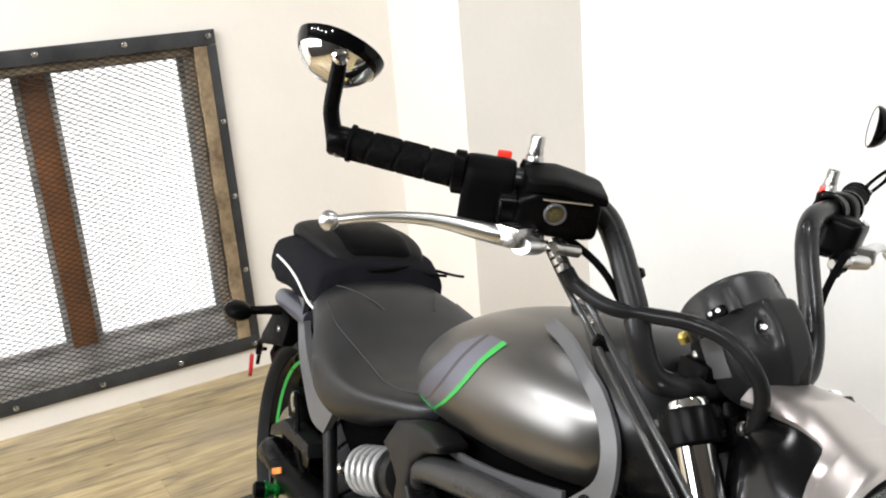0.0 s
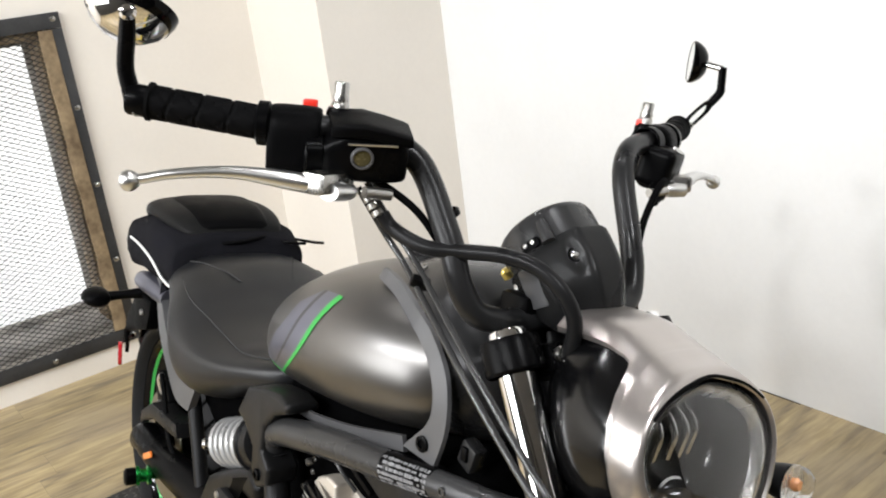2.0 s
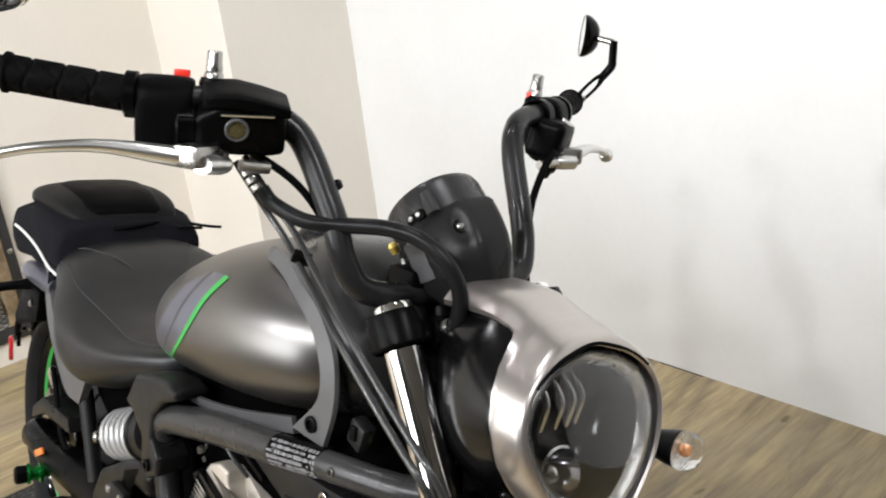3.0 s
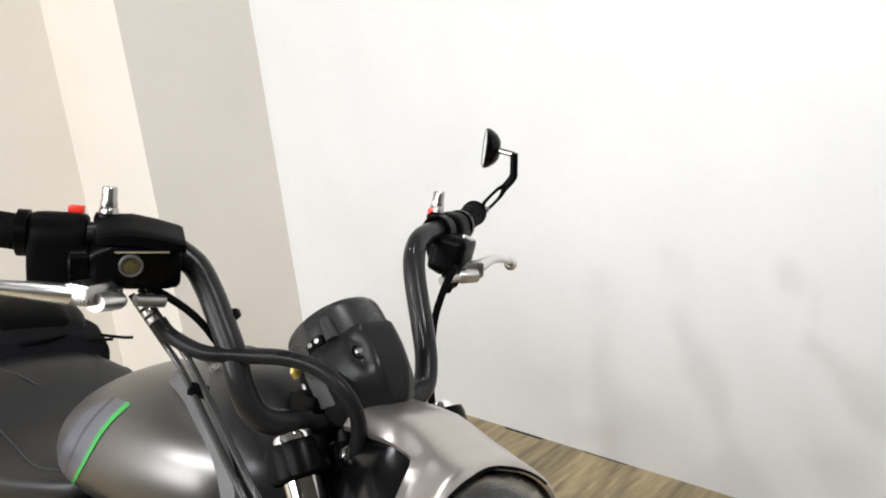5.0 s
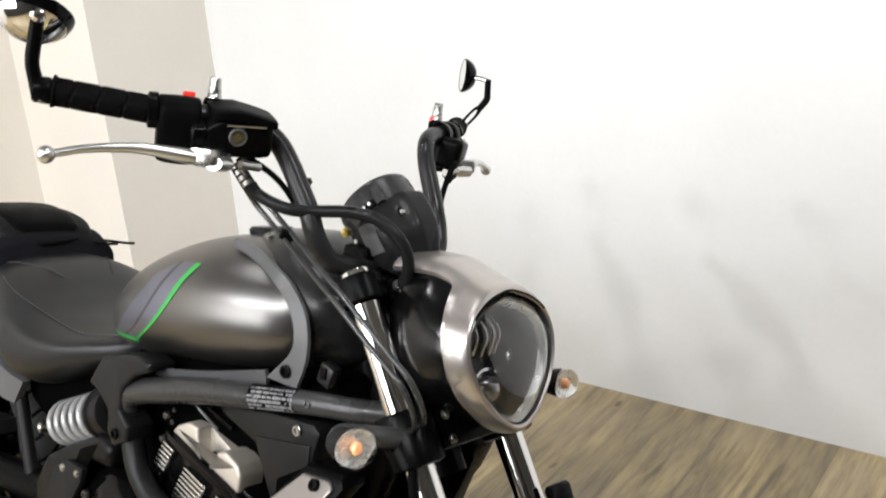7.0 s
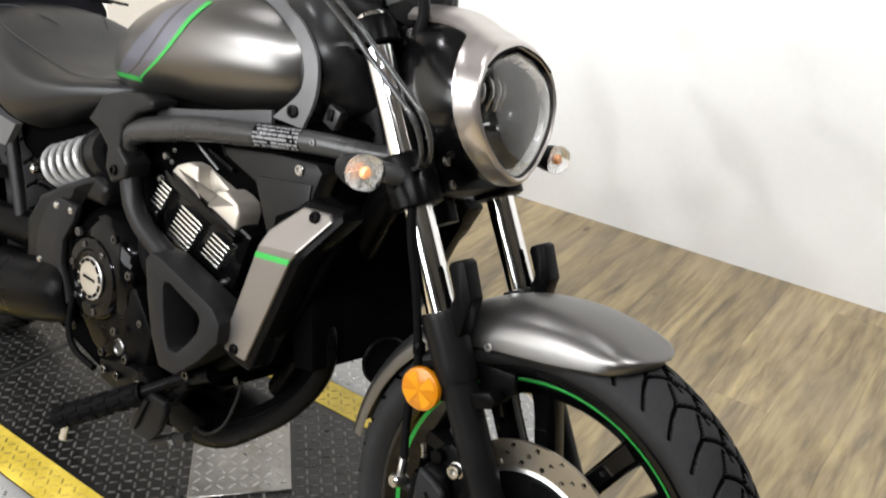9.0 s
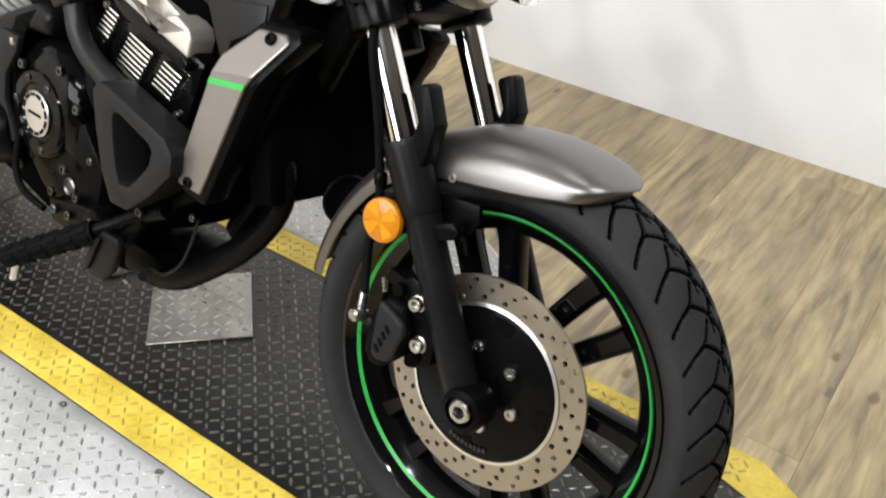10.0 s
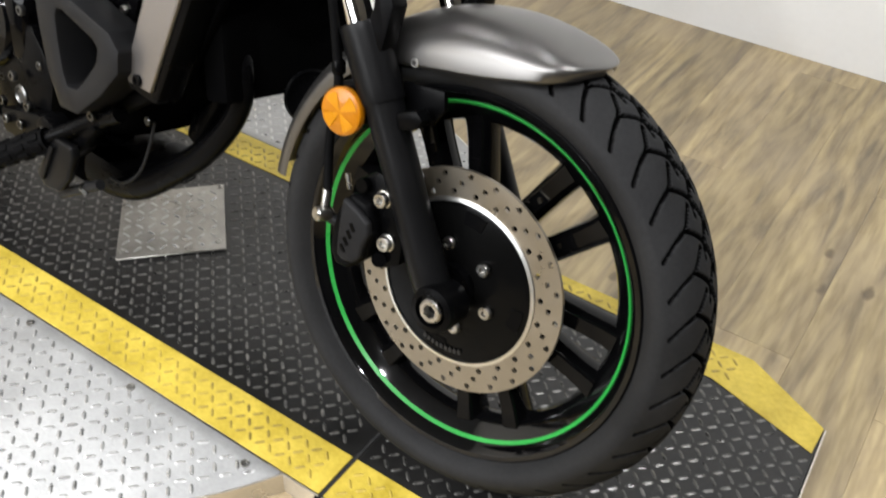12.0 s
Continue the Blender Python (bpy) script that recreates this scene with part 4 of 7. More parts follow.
block((0, 0, 0), (0.075, 2 * FY - 0.045, 0.032), 0.008, Matrix.Translation(fk(0.700, -0.012)) @ Matrix.Rotation(-math.atan2(0.5105, 0.8599), 4, "Y"), bm)
for sd in (-1, 1):
    block((0, 0, 0), (0.034, 0.03, 0.03), 0.008, Matrix.Translation(fk(0.700, 0.012, sd * (FY - 0.038))) @ Matrix.Rotation(-math.atan2(0.5105, 0.8599), 4, "Y"), bm)
upper_clamp = fpart("upper_fork_clamp", bm, M_BLACK, "black upper fork clamp")
for sd in (-1, 1):
    bolt(fk(0.700, 0.029, sd * (FY - 0.036)), UF, upper_clamp, 0.0085, 0.006, M_STEEL)
fpart("steering_stem", rod(fk(0.45, -0.045), fk(0.74, -0.045), 0.028, 24), M_BLACK)


# ---- front mudguard
def fender_section(phi, w, rc, re, flat=0.0):
    """Ring of (outer then inner) points across the wheel at angle phi (degrees forward from the top)."""
    out, inn = [], []
    n = 24
    for k in range(n + 1):
        t = -1 + 2 * k / n
        y = w * math.sin(t * math.pi / 2)
        r = re + (rc - re) * math.cos(t * math.pi / 2) ** 0.85
        if abs(t) == 1:
            r = re - 0.004
        out.append((r, y))
        inn.append((r - 0.0035, y * 0.965))
    p = radians(phi)
    ring = []
    for r, y in out + inn[::-1]:
        ring.append((r * math.sin(p), y, 0.3125 + r * math.cos(p)))
    return ring


sec = relaxed(smoothed([(18.5, 0.010, 0.328, 0.326), (17.8, 0.030, 0.329, 0.322), (16, 0.056, 0.330, 0.314), (13.5, 0.070, 0.332, 0.306), (11, 0.077, 0.334, 0.299), (6, 0.080, 0.336, 0.289), (0, 0.081, 0.338, 0.280), (-8, 0.081, 0.338, 0.275), (-18, 0.079, 0.337, 0.277), (-27, 0.074, 0.335, 0.286), (-40, 0.068, 0.333, 0.300), (-60, 0.066, 0.332, 0.303), (-84, 0.060, 0.328, 0.303)], 6), 14)
fender = fpart("front_mudguard", loft([fender_section(*q) for q in sec]), M_PAINT, "graphite satin painted front mudguard")
for sd in (-1, 1):
    bolt((-0.103, sd * 0.0745, 0.571), (0, sd, 0), fender, 0.006, 0.004, M_STEEL)
    bm = plate([(-0.115, 0.545), (-0.055, 0.552), (-0.05, 0.530), (-0.065, 0.505), (-0.10, 0.505)], sd * 0.074 - 0.004, sd * 0.074 + 0.004, 0.002)
    part("bracket", bm, M_BLACK, fender)

# ---- reflectors, caliper and hose
for sd in (-1, 1):
    y = sd * 0.124
    ref = fpart("side_reflector", lathe([(0.0, -0.004), (0.0285, -0.004), (0.0295, 0.002), (0.0285, 0.006), (0.026, 0.0075), (0, 0.0085)], 40, axis_at((-0.159, y, 0.500), (0.05, sd, 0))), M_ORANGE, "round amber side reflector")
    bm = bmesh.new()
    m = axis_at((-0.159, y, 0.500), (0.05, sd, 0))
    for k in range(4):
        a0 = radians(90 * k + 20)
        c = bm.verts.new(m @ Vector((0, 0, 0.0092)))
        arc = [bm.verts.new(m @ Vector((0.0245 * math.cos(a0 + radians(45) * j / 5), 0.0245 * math.sin(a0 + radians(45) * j / 5), 0.0086))) for j in range(6)]
        for j in range(5):
            bm.faces.new((c, arc[j], arc[j + 1]))
    bmesh.ops.remove_doubles(bm, verts=bm.verts, dist=0.0001)
    part("facet", bm, M_ORANGE2, ref)
    part("bracket", plate([(-0.175, 0.53), (-0.14, 0.545), (-0.115, 0.52), (-0.13, 0.49), (-0.165, 0.495)], sd * 0.112 - 0.003, sd * 0.112 + 0.003, 0.001), M_BLACK, ref)

caliper = fpart("brake_caliper", plate([(-0.142, 0.378), (-0.148, 0.356), (-0.146, 0.318), (-0.136, 0.304), (-0.116, 0.304), (-0.090, 0.330), (-0.084, 0.372), (-0.098, 0.402), (-0.126, 0.408)], -0.130, -0.060, 0.010, seg=3), M_PLASTIC, "black cast brake caliper")
part("outer_cover", plate([(-0.131, 0.380), (-0.130, 0.402), (-0.119, 0.399), (-0.104, 0.393), (-0.087, 0.384), (-0.084, 0.369), (-0.090, 0.352), (-0.092, 0.334), (-0.100, 0.323), (-0.119, 0.319), (-0.128, 0.325), (-0.130, 0.347)], -0.139, -0.128, 0.005, seg=3), M_GREYPL, caliper, "dark grey caliper face")
bm = bmesh.new()
for k in range(4):
    block((0, 0, 0), (0.005, 0.0012, 0.011), 0, Matrix.Translation((-0.119 + 0.0035 * k, -0.1395, 0.337 + 0.011 * k)) @ Matrix.Rotation(radians(-38), 4, "Y"), bm)
part("print_bars", bm, M_BLACK, caliper)
part("bracket", plate([(-0.125, 0.425), (-0.105, 0.440), (-0.075, 0.432), (-0.052, 0.385), (-0.050, 0.335), (-0.075, 0.318), (-0.098, 0.330), (-0.105, 0.36)], -0.112, -0.094, 0.004), M_BLACK, caliper)
part("slide_pin", rod((-0.118, -0.122, 0.418), (-0.118, -0.085, 0.418), 0.009, 16), M_BLACK, caliper)
part("lower_pin", rod((-0.074, -0.122, 0.335), (-0.092, -0.088, 0.328), 0.0095, 16), M_BLACK, caliper)
for p in ((-0.088, -0.112, 0.410), (-0.073, -0.112, 0.357)):
    part("caliper_bolt", lathe([(0.0115, 0), (0.0115, 0.002), (0.0095, 0.003), (0.0095, 0.009), (0.0085, 0.0105), (0.0052, 0.0105), (0.0045, 0.005), (0, 0.005)], 18, axis_at(p, (0, -1, 0))), M_STEEL, caliper, "bright flanged bolt")
bm = lathe([(0.008, -0.012), (0.0095, -0.01), (0.0095, 0.008), (0.007, 0.011), (0, 0.011)], 16, axis_at((-0.160, -0.135, 0.366), (-0.35, -0.9, 0.1)))
sweep([(-0.158, -0.134, 0.368), (-0.160, -0.132, 0.382), (-0.163, -0.128, 0.398)], 0.0062, 10, 4, bm)
part("banjo_pipe", rod((-0.163, -0.127, 0.362), (-0.136, -0.120, 0.356), 0.0075, 14), M_GREYPL, caliper)
part("hose_union", bm, M_STEEL, caliper, "bright hose union")
part("bleed_nipple", rod((-0.142, -0.112, 0.402), (-0.148, -0.112, 0.420), 0.0035, 8), M_STEEL, caliper)
fpart("front_brake_hose", sweep([(-0.162, -0.129, 0.396), (-0.171, -0.124, 0.43), (-0.179, -0.118, 0.47), (-0.180, -0.114, 0.52), (-0.190, -0.116, 0.57), (-0.205, -0.120, 0.63), (-0.228, -0.122, 0.70), (-0.243, -0.110, 0.76), (-0.290, -0.07, 0.80)], 0.0058, 10, 6), M_RUBBER, "black rubber brake hose")
bm = bmesh.new()
lathe([(0.0075, -0.008), (0.0085, -0.006), (0.0085, 0.006), (0.0075, 0.008)], 12, axis_at((-0.183, -0.1145, 0.545), (-0.2, 0, 1)), bm, True)
fpart("hose_grommet", bm, M_BLACK)
for k, (dx, dy, dz) in enumerate(((0, 0, 0), (0.009, 0.005, 0.007))):
    pts = [(-0.508, -0.206, 1.072), (-0.490, -0.180, 1.026), (-0.461, -0.172, 1.000), (-0.413, -0.1785, 0.975), (-0.365, -0.185, 0.950), (-0.317, -0.191, 0.925), (-0.275, -0.191, 0.897), (-0.240, -0.189, 0.872), (-0.208, -0.184, 0.846), (-0.200, -0.168, 0.812), (-0.220, -0.140, 0.782), (-0.262, -0.105, 0.765)]
    fpart("throttle_cable", sweep([(x + dx, y + dy, z + dz) for x, y, z in pts], 0.0036, 10, 6), M_CABLE, "black throttle cable")
bm = block((-0.428, -0.173, 0.988), (0.010, 0.020, 0.012), 0.003, Matrix.Rotation(radians(35), 4, "Y") @ Matrix.Rotation(radians(-30), 4, "Z"))
fpart("cable_clip", bm, M_BLACK, "black cable clip")


# ---- headlamp
HC, HT = Vector((-0.188, 0, 0.853)), radians(14)     # middle of the lens, tipped back


LENS_R = [(0, 0.0900), (18, 0.0885), (39, 0.0935), (59, 0.0990), (77, 0.0965), (97, 0.0870), (129, 0.0775), (157, 0.0800), (180, 0.0840)]
RIM_R = [(0, 0.1025), (20, 0.1055), (38, 0.1060), (54, 0.1085), (72, 0.1075), (90, 0.1005), (108, 0.0930), (129, 0.0865), (155, 0.0880), (180, 0.0950)]


def reach(table, a):
    """Smooth reach of a shield-shaped outline at a degrees from the top, the same on both sides."""
    full = [(-p, r) for p, r in table[3:0:-1]] + table + [(360 - p, r) for p, r in table[-2:-5:-1]]
    for k in range(1, len(full) - 2):
        (a0, p0), (a1, p1), (a2, p2), (a3, p3) = full[k - 1:k + 3]
        if a1 <= a <= a2:
            t, w = (a - a1) / (a2 - a1), a2 - a1
            m1, m2 = (p2 - p0) / (a2 - a0) * w, (p3 - p1) / (a3 - a1) * w
            return (2 * t ** 3 - 3 * t * t + 1) * p1 + (t ** 3 - 2 * t * t + t) * m1 + (3 * t * t - 2 * t ** 3) * p2 + (t ** 3 - t * t) * m2
    return table[-1][1]


def lamp_pt(a, d, kw=1.0, kt=1.0, kb=1.0):
    """Round the lamp: angle a from the top, depth d behind the lens plane; a shield, narrow below, rounder towards the rim."""
    s, c = math.sin(a), math.cos(a)
    deg = abs(math.degrees(math.atan2(s, c)))
    f = max(0.0, min(1.0, (kw - 1.0) / 0.10))
    r = reach(LENS_R, deg) * (1 - f) + reach(RIM_R, deg) / 1.135 * f
    y, v = kw * r * s, (kt if c > 0 else kb) * r * c
    # tipped plane: v runs up the lens, d goes back
    return Vector((HC.x - v * math.sin(HT) - d * math.cos(HT), y, HC.z + v * math.cos(HT) - d * math.sin(HT)))


NA = 64
angs = [2 * math.pi * k / NA for k in range(NA)]


def lamp_ring(d, kw, kt=None, kb=None, lift=0.0):
    kt, kb = kt or kw, kb or kw
    return [lamp_pt(a, d, kw, kt, kb) + Vector((0, 0, lift)) for a in angs]


bucket = fpart("headlamp", loft([lamp_ring(*q) for q in smoothed([(0.010, 1.04, 1.06, 1.02, 0), (0.024, 1.09, 1.20, 1.04, 0), (0.036, 1.10, 1.31, 1.03, 0), (0.064, 1.08, 1.51, 0.98, 0), (0.09, 1.02, 1.58, 0.86, 0), (0.115, 0.92, 1.64, 0.66, 0), (0.135, 0.74, 1.66, 0.4, 0), (0.138, 0.3, 0.9, 0.2, 0)], 3)], cap=False), M_SHELL, "satin black headlamp shell with a warm grey cowl")


def cowl():
    """Warm grey shell: a full rim in front that narrows to a hood over the top."""
    rows = smoothed([(-0.012, 1.00, 1.02, 0.99, 0, 180), (-0.009, 1.075, 1.08, 1.055, 0, 180), (0.004, 1.125, 1.14, 1.095, 0, 180), (0.018, 1.135, 1.24, 1.09, 0, 180), (0.0205, 1.135, 1.255, 1.09, 0, 150), (0.023, 1.135, 1.27, 1.085, 0, 95), (0.026, 1.135, 1.29, 1.08, 0, 62), (0.030, 1.135, 1.315, 1.075, 0, 41), (0.035, 1.135, 1.35, 1.07, 0, 31), (0.050, 1.13, 1.465, 1.04, 0, 31), (0.064, 1.13, 1.56, 1.02, 0, 31.5), (0.085, 1.12, 1.63, 0.95, 0, 32), (0.105, 1.11, 1.68, 0.86, 0, 32), (0.132, 1.10, 1.735, 0.8, 0, 32)], 2)
    out, inn = [], []
    for d, kw, kt, kb, lift, lim in rows:
        ra, rb = [], []
        for k in range(NA + 1):
            a = radians(min(lim, 180)) * (-1 + 2 * k / NA)
            p = lamp_pt(a, d, kw, kt, kb) + Vector((0, 0, lift))
            ra.append(p)
            rb.append(lamp_pt(a, d + 0.002, kw * 0.965, kt * 0.965, kb * 0.965) + Vector((0, 0, lift)))
        out.append(ra), inn.append(rb)
    bm = bmesh.new()
    A = [[bm.verts.new(p) for p in r] for r in out]
    B = [[bm.verts.new(p) for p in r] for r in inn]
    for G, o in ((A, 1), (B, -1)):
        for r, q in zip(G, G[1:]):
            for k in range(NA):
                bm.faces.new((r[k], r[k + 1], q[k + 1], q[k])[::o])
    for r, q in ((A[0], B[0]), (B[-1], A[-1])):
        for k in range(NA):
            bm.faces.new((r[k], q[k], q[k + 1], r[k + 1]))
    for k in range(len(A) - 1):
        bm.faces.new((A[k][0], A[k + 1][0], B[k + 1][0], B[k][0]))
        bm.faces.new((A[k][NA], B[k][NA], B[k + 1][NA], A[k + 1][NA]))
    bmesh.ops.remove_doubles(bm, verts=bm.verts, dist=0.0002)
    return bm


part("cowl", cowl(), M_SILVER, bucket, "warm grey satin headlamp cowl")
lens_rows = [(0.006, 0.985), (-0.002, 0.975), (-0.010, 0.90), (-0.0165, 0.72), (-0.020, 0.45), (-0.0215, 0.15), (-0.0217, 0.005)]
lens = part("lens", loft([lamp_ring(d, k) for d, k in lens_rows] + [lamp_ring(d + 0.003, k * 0.985) for d, k in reversed(lens_rows)], cap=False), M_CLEAR, bucket, "clear domed headlamp lens", sharp=60)
lens.visible_shadow = False
bm = bmesh.new()
loft([lamp_ring(-0.002, 0.965), lamp_ring(-0.006, 0.92), lamp_ring(-0.003, 0.84), lamp_ring(0.004, 0.79)], cap=False, bm=bm)
part("inner_ring", bm, M_LAMPRIM, bucket, "pale grey ring inside the lens")
part("reflector", loft([lamp_ring(0.0035, 0.795), lamp_ring(0.016, 0.785), lamp_ring(0.040, 0.76), lamp_ring(0.056, 0.66), lamp_ring(0.066, 0.4), lamp_ring(0.068, 0.02)], cap=False), M_LAMPIN, bucket)


def lamp_frame(y, v, d):
    """A frame inside the lamp whose z looks out of the lens."""
    p = Vector((HC.x - v * math.sin(HT) - d * math.cos(HT), y, HC.z + v * math.cos(HT) - d * math.sin(HT)))
    return axis_at(p, (math.cos(HT), 0, math.sin(HT)))


part("low_beam", lathe([(0.027, 0.0), (0.028, 0.026), (0.0255, 0.027), (0.021, 0.012), (0.013, 0.003), (0.009, 0.004), (0.0085, 0.016), (0.005, 0.020), (0, 0.021)], 32, lamp_frame(-0.012, -0.034, 0.056)), M_SMOKE, bucket, "bright low-beam bowl")
for y, dd in ((-0.040, 0.036), (-0.024, 0.030), (-0.008, 0.027), (0.008, 0.027), (0.024, 0.030)):
    part("rib", sweep([lamp_frame(y - 0.004, 0.060, dd + 0.008).translation, lamp_frame(y, 0.036, dd).translation, lamp_frame(y - 0.002, 0.010, dd + 0.010).translation], 0.0042, 10, 4), M_SMOKE, bucket)
part("brow", loft([[lamp_pt(a, d, k, k, k) for a in [radians(-52 + 104 * j / 20) for j in range(21)]] + [lamp_pt(a, d, k - 0.03, k - 0.03, k - 0.03) for a in [radians(52 - 104 * j / 20) for j in range(21)]] for d, k in ((-0.0135, 1.02), (-0.002, 1.05))]), M_PLASTIC, bucket, "black brow strip over the lens")

# ---- indicators
for sd in (-1, 1):
    c = Vector((-0.238, sd * 0.2245, 0.775))
    d = Vector((1, sd * 0.18, 0.05)).normalized()
    m = axis_at(c, d)
    sig = fpart("front_indicator", lathe([(0.012, -0.036), (0.021, -0.03), (0.026, -0.012), (0.0275, 0.0), (0.0268, -0.002), (0.0, -0.002)], 28, m @ Matrix.Diagonal((0.94, 0.78, 0.86, 1))), M_GREYPL, "clear-lens indicator on a short black stalk")
    part("lens", lathe([(0.028, -0.001), (0.0285, 0.007), (0.027, 0.017), (0.020, 0.025), (0.010, 0.0285), (0, 0.0295)], 28, m @ Matrix.Diagonal((0.94, 0.78, 0.86, 1))), M_FROST, sig, "clear moulded lens").visible_shadow = False
    part("dish", lathe([(0.0262, 0.0015), (0.018, 0.0008), (0, 0.0006), (0, 0.0003), (0.0262, 0.0005)], 28, m @ Matrix.Diagonal((0.94, 0.78, 0.86, 1))), M_DISH, sig, "bright reflector dish")
    part("bulb", lathe([(0.0, 0.002), (0.0065, 0.003), (0.0082, 0.008), (0.006, 0.012), (0, 0.013)], 16, m @ Matrix.Scale(0.85, 4)), M_AMBERB, sig, "amber bulb")
    part("stalk", sweep([c - d * 0.03, c - d * 0.035 + Vector((-0.008, -sd * 0.025, -0.002)), Vector((-0.262, sd * 0.155, 0.765)), Vector((-0.258, sd * 0.125, 0.758))], [0.0135, 0.0135, 0.013, 0.014], 14, 4), M_BRKT, sig)

# ---- instrument pod
GA = Vector((-0.76, 0, 0.65)).normalized()
pod = fpart("instrument_pod", lathe([(0.0, -0.098), (0.020, -0.097), (0.036, -0.088), (0.048, -0.068), (0.052, -0.036), (0.053, 0.012), (0.051, 0.017), (0.047, 0.012), (0.0, 0.010)], 48, axis_at((-0.430, 0.0, 1.020), GA)), M_SATIN, "round black instrument pod")
# a frame on the pod whose -y looks at the cover's screw
front_ = Vector((0.563, -0.497, 0.659))
front_ = (front_ - GA * front_.dot(GA)).normalized()
m = Matrix.Translation((-0.430, 0.0, 1.020)) @ Matrix(((-front_).cross(GA), -front_, GA)).transposed().to_4x4()
# corners of the faceted cover: angle round the pod and how far each reaches
POD_CORNERS = ((-95, 0.98), (-44, 1.03), (10, 1.06), (50, 1.06), (104, 1.03), (155, 0.98))


def pod_radius(a):
    """Reach of the cover at angle a: flat facets between softened corners."""
    tot = 0.0
    for da in (-5, -2.5, 0, 2.5, 5):
        b = max(-95.0, min(155.0, a + da))
        for (a0, r0), (a1, r1) in zip(POD_CORNERS, POD_CORNERS[1:]):
            if a0 <= b <= a1:
                p = Vector((r0 * math.cos(radians(a0)), r0 * math.sin(radians(a0))))
                q = Vector((r1 * math.cos(radians(a1)), r1 * math.sin(radians(a1))))
                u = Vector((math.cos(radians(b)), math.sin(radians(b))))
                e = q - p
                tot += (p.x * e.y - p.y * e.x) / (u.x * e.y - u.y * e.x)
                break
    return tot / 5


def pod_cover():
    rows = []
    for h, r in ((-0.114, 0.014), (-0.112, 0.024), (-0.106, 0.034), (-0.092, 0.045), (-0.076, 0.0535), (-0.066, 0.0565), (-0.058, 0.0580), (-0.052, 0.0590), (-0.046, 0.0597), (-0.040, 0.0602), (-0.034, 0.0606), (-0.024, 0.0608), (-0.021, 0.0595)):
        row = []
        for a in range(-95, 156, 2):
            rr = r * pod_radius(a)
            # a dent round the screw, open towards the nose
            dent = math.exp(-(a / 7) ** 2) * math.exp(-((h + 0.050) / 0.012) ** 2) * 0.006
            row.append(m @ Vector(((rr - dent) * math.sin(radians(a)), -(rr - dent) * math.cos(radians(a)), h)))
        rows.append(row)
    bm = bmesh.new()
    A = [[bm.verts.new(p) for p in r] for r in rows]
    for r, q in zip(A, A[1:]):
        for k in range(len(r) - 1):
            bm.faces.new((r[k], r[k + 1], q[k + 1], q[k]))
    bmesh.ops.solidify(bm, geom=bm.faces[:], thickness=0.003)
    return bm


part("back_cover", pod_cover(), M_POD, pod, "dark grey satin back cover")
part("rim_ring", lathe([(0.0530, -0.036), (0.0550, -0.034), (0.0560, 0.010), (0.0548, 0.016), (0.0525, 0.018)], 48, m), M_POD, pod, "dark grey rim ring")
part("lug", sweep([m @ Vector((0.0575 * math.sin(radians(a)), -0.0575 * math.cos(radians(a)), h)) for a, h in ((-17, 0.003), (-18, -0.008), (-19, -0.024))], [0.0050, 0.0070, 0.0078], 12, 4), M_POD, pod, "raised oval lug")
part("clip", block((0, 0, 0), (0.022, 0.008, 0.012), 0.003, m @ Matrix.Rotation(radians(-38), 4, "Z") @ Matrix.Translation((0.0, -0.0560, -0.016))), M_PLASTIC, pod, "black clip in the gap")
for a, h, r in ((-43, -0.014, 0.0598), (-34, -0.015, 0.0598)):
    part("rivet", lathe([(0.003, 0), (0.0025, 0.0015), (0, 0.002)], 10, axis_at(m @ Vector((r * math.sin(radians(a)), -r * math.cos(radians(a)), h)), m.to_3x3() @ Vector((math.sin(radians(a)), -math.cos(radians(a)), 0)))), M_STEEL, pod)
q = m @ Vector((0.0, -0.0535, -0.048))
nrm = (m.to_3x3() @ Vector((0.0, -1.0, -0.15))).normalized()
part("screw_well", lathe([(0.0095, -0.004), (0.0085, 0.0010), (0.0060, 0.0012), (0.0050, -0.003), (0, -0.003)], 16, axis_at(q, nrm)), M_BLACK, pod)
part("screw", lathe([(0.0045, -0.003), (0.0045, 0.0008), (0.003, 0.002), (0, 0.002)], 12, axis_at(q, nrm)), M_STEEL, pod)
part("dial_glass", lathe([(0.0, 0.0145), (0.050, 0.014), (0.051, 0.013), (0, 0.013)], 40, m), M_GLOSS, pod)
fpart("pod_bracket", sweep([(-0.36, 0, 0.955), (-0.372, 0, 0.985), (-0.385, 0, 1.0)], 0.022, 12, 3), M_BLACK)
fpart("connector", block((-0.392, -0.045, 0.985), (0.030, 0.024, 0.045), 0.005, Matrix.Rotation(radians(-25), 4, "Y") @ Matrix.Rotation(radians(15), 4, "X")), M_TRIM, "grey cable connector")
fpart("key_switch", lathe([(0.018, -0.02), (0.019, 0.012), (0.015, 0.016), (0, 0.016)], 20, axis_at((-0.452, 0.0, 0.952), (-0.5, 0, 0.86))), M_GREYPL)
fpart("brass_plug", lathe([(0.006, 0), (0.007, 0.008), (0.004, 0.012), (0, 0.012)], 10, axis_at((-0.455, -0.035, 0.978), (-0.3, -0.4, 0.8))), mat("brass_fitting", (0.72, 0.55, 0.14), 0.35, 0.6), "small yellow plug")

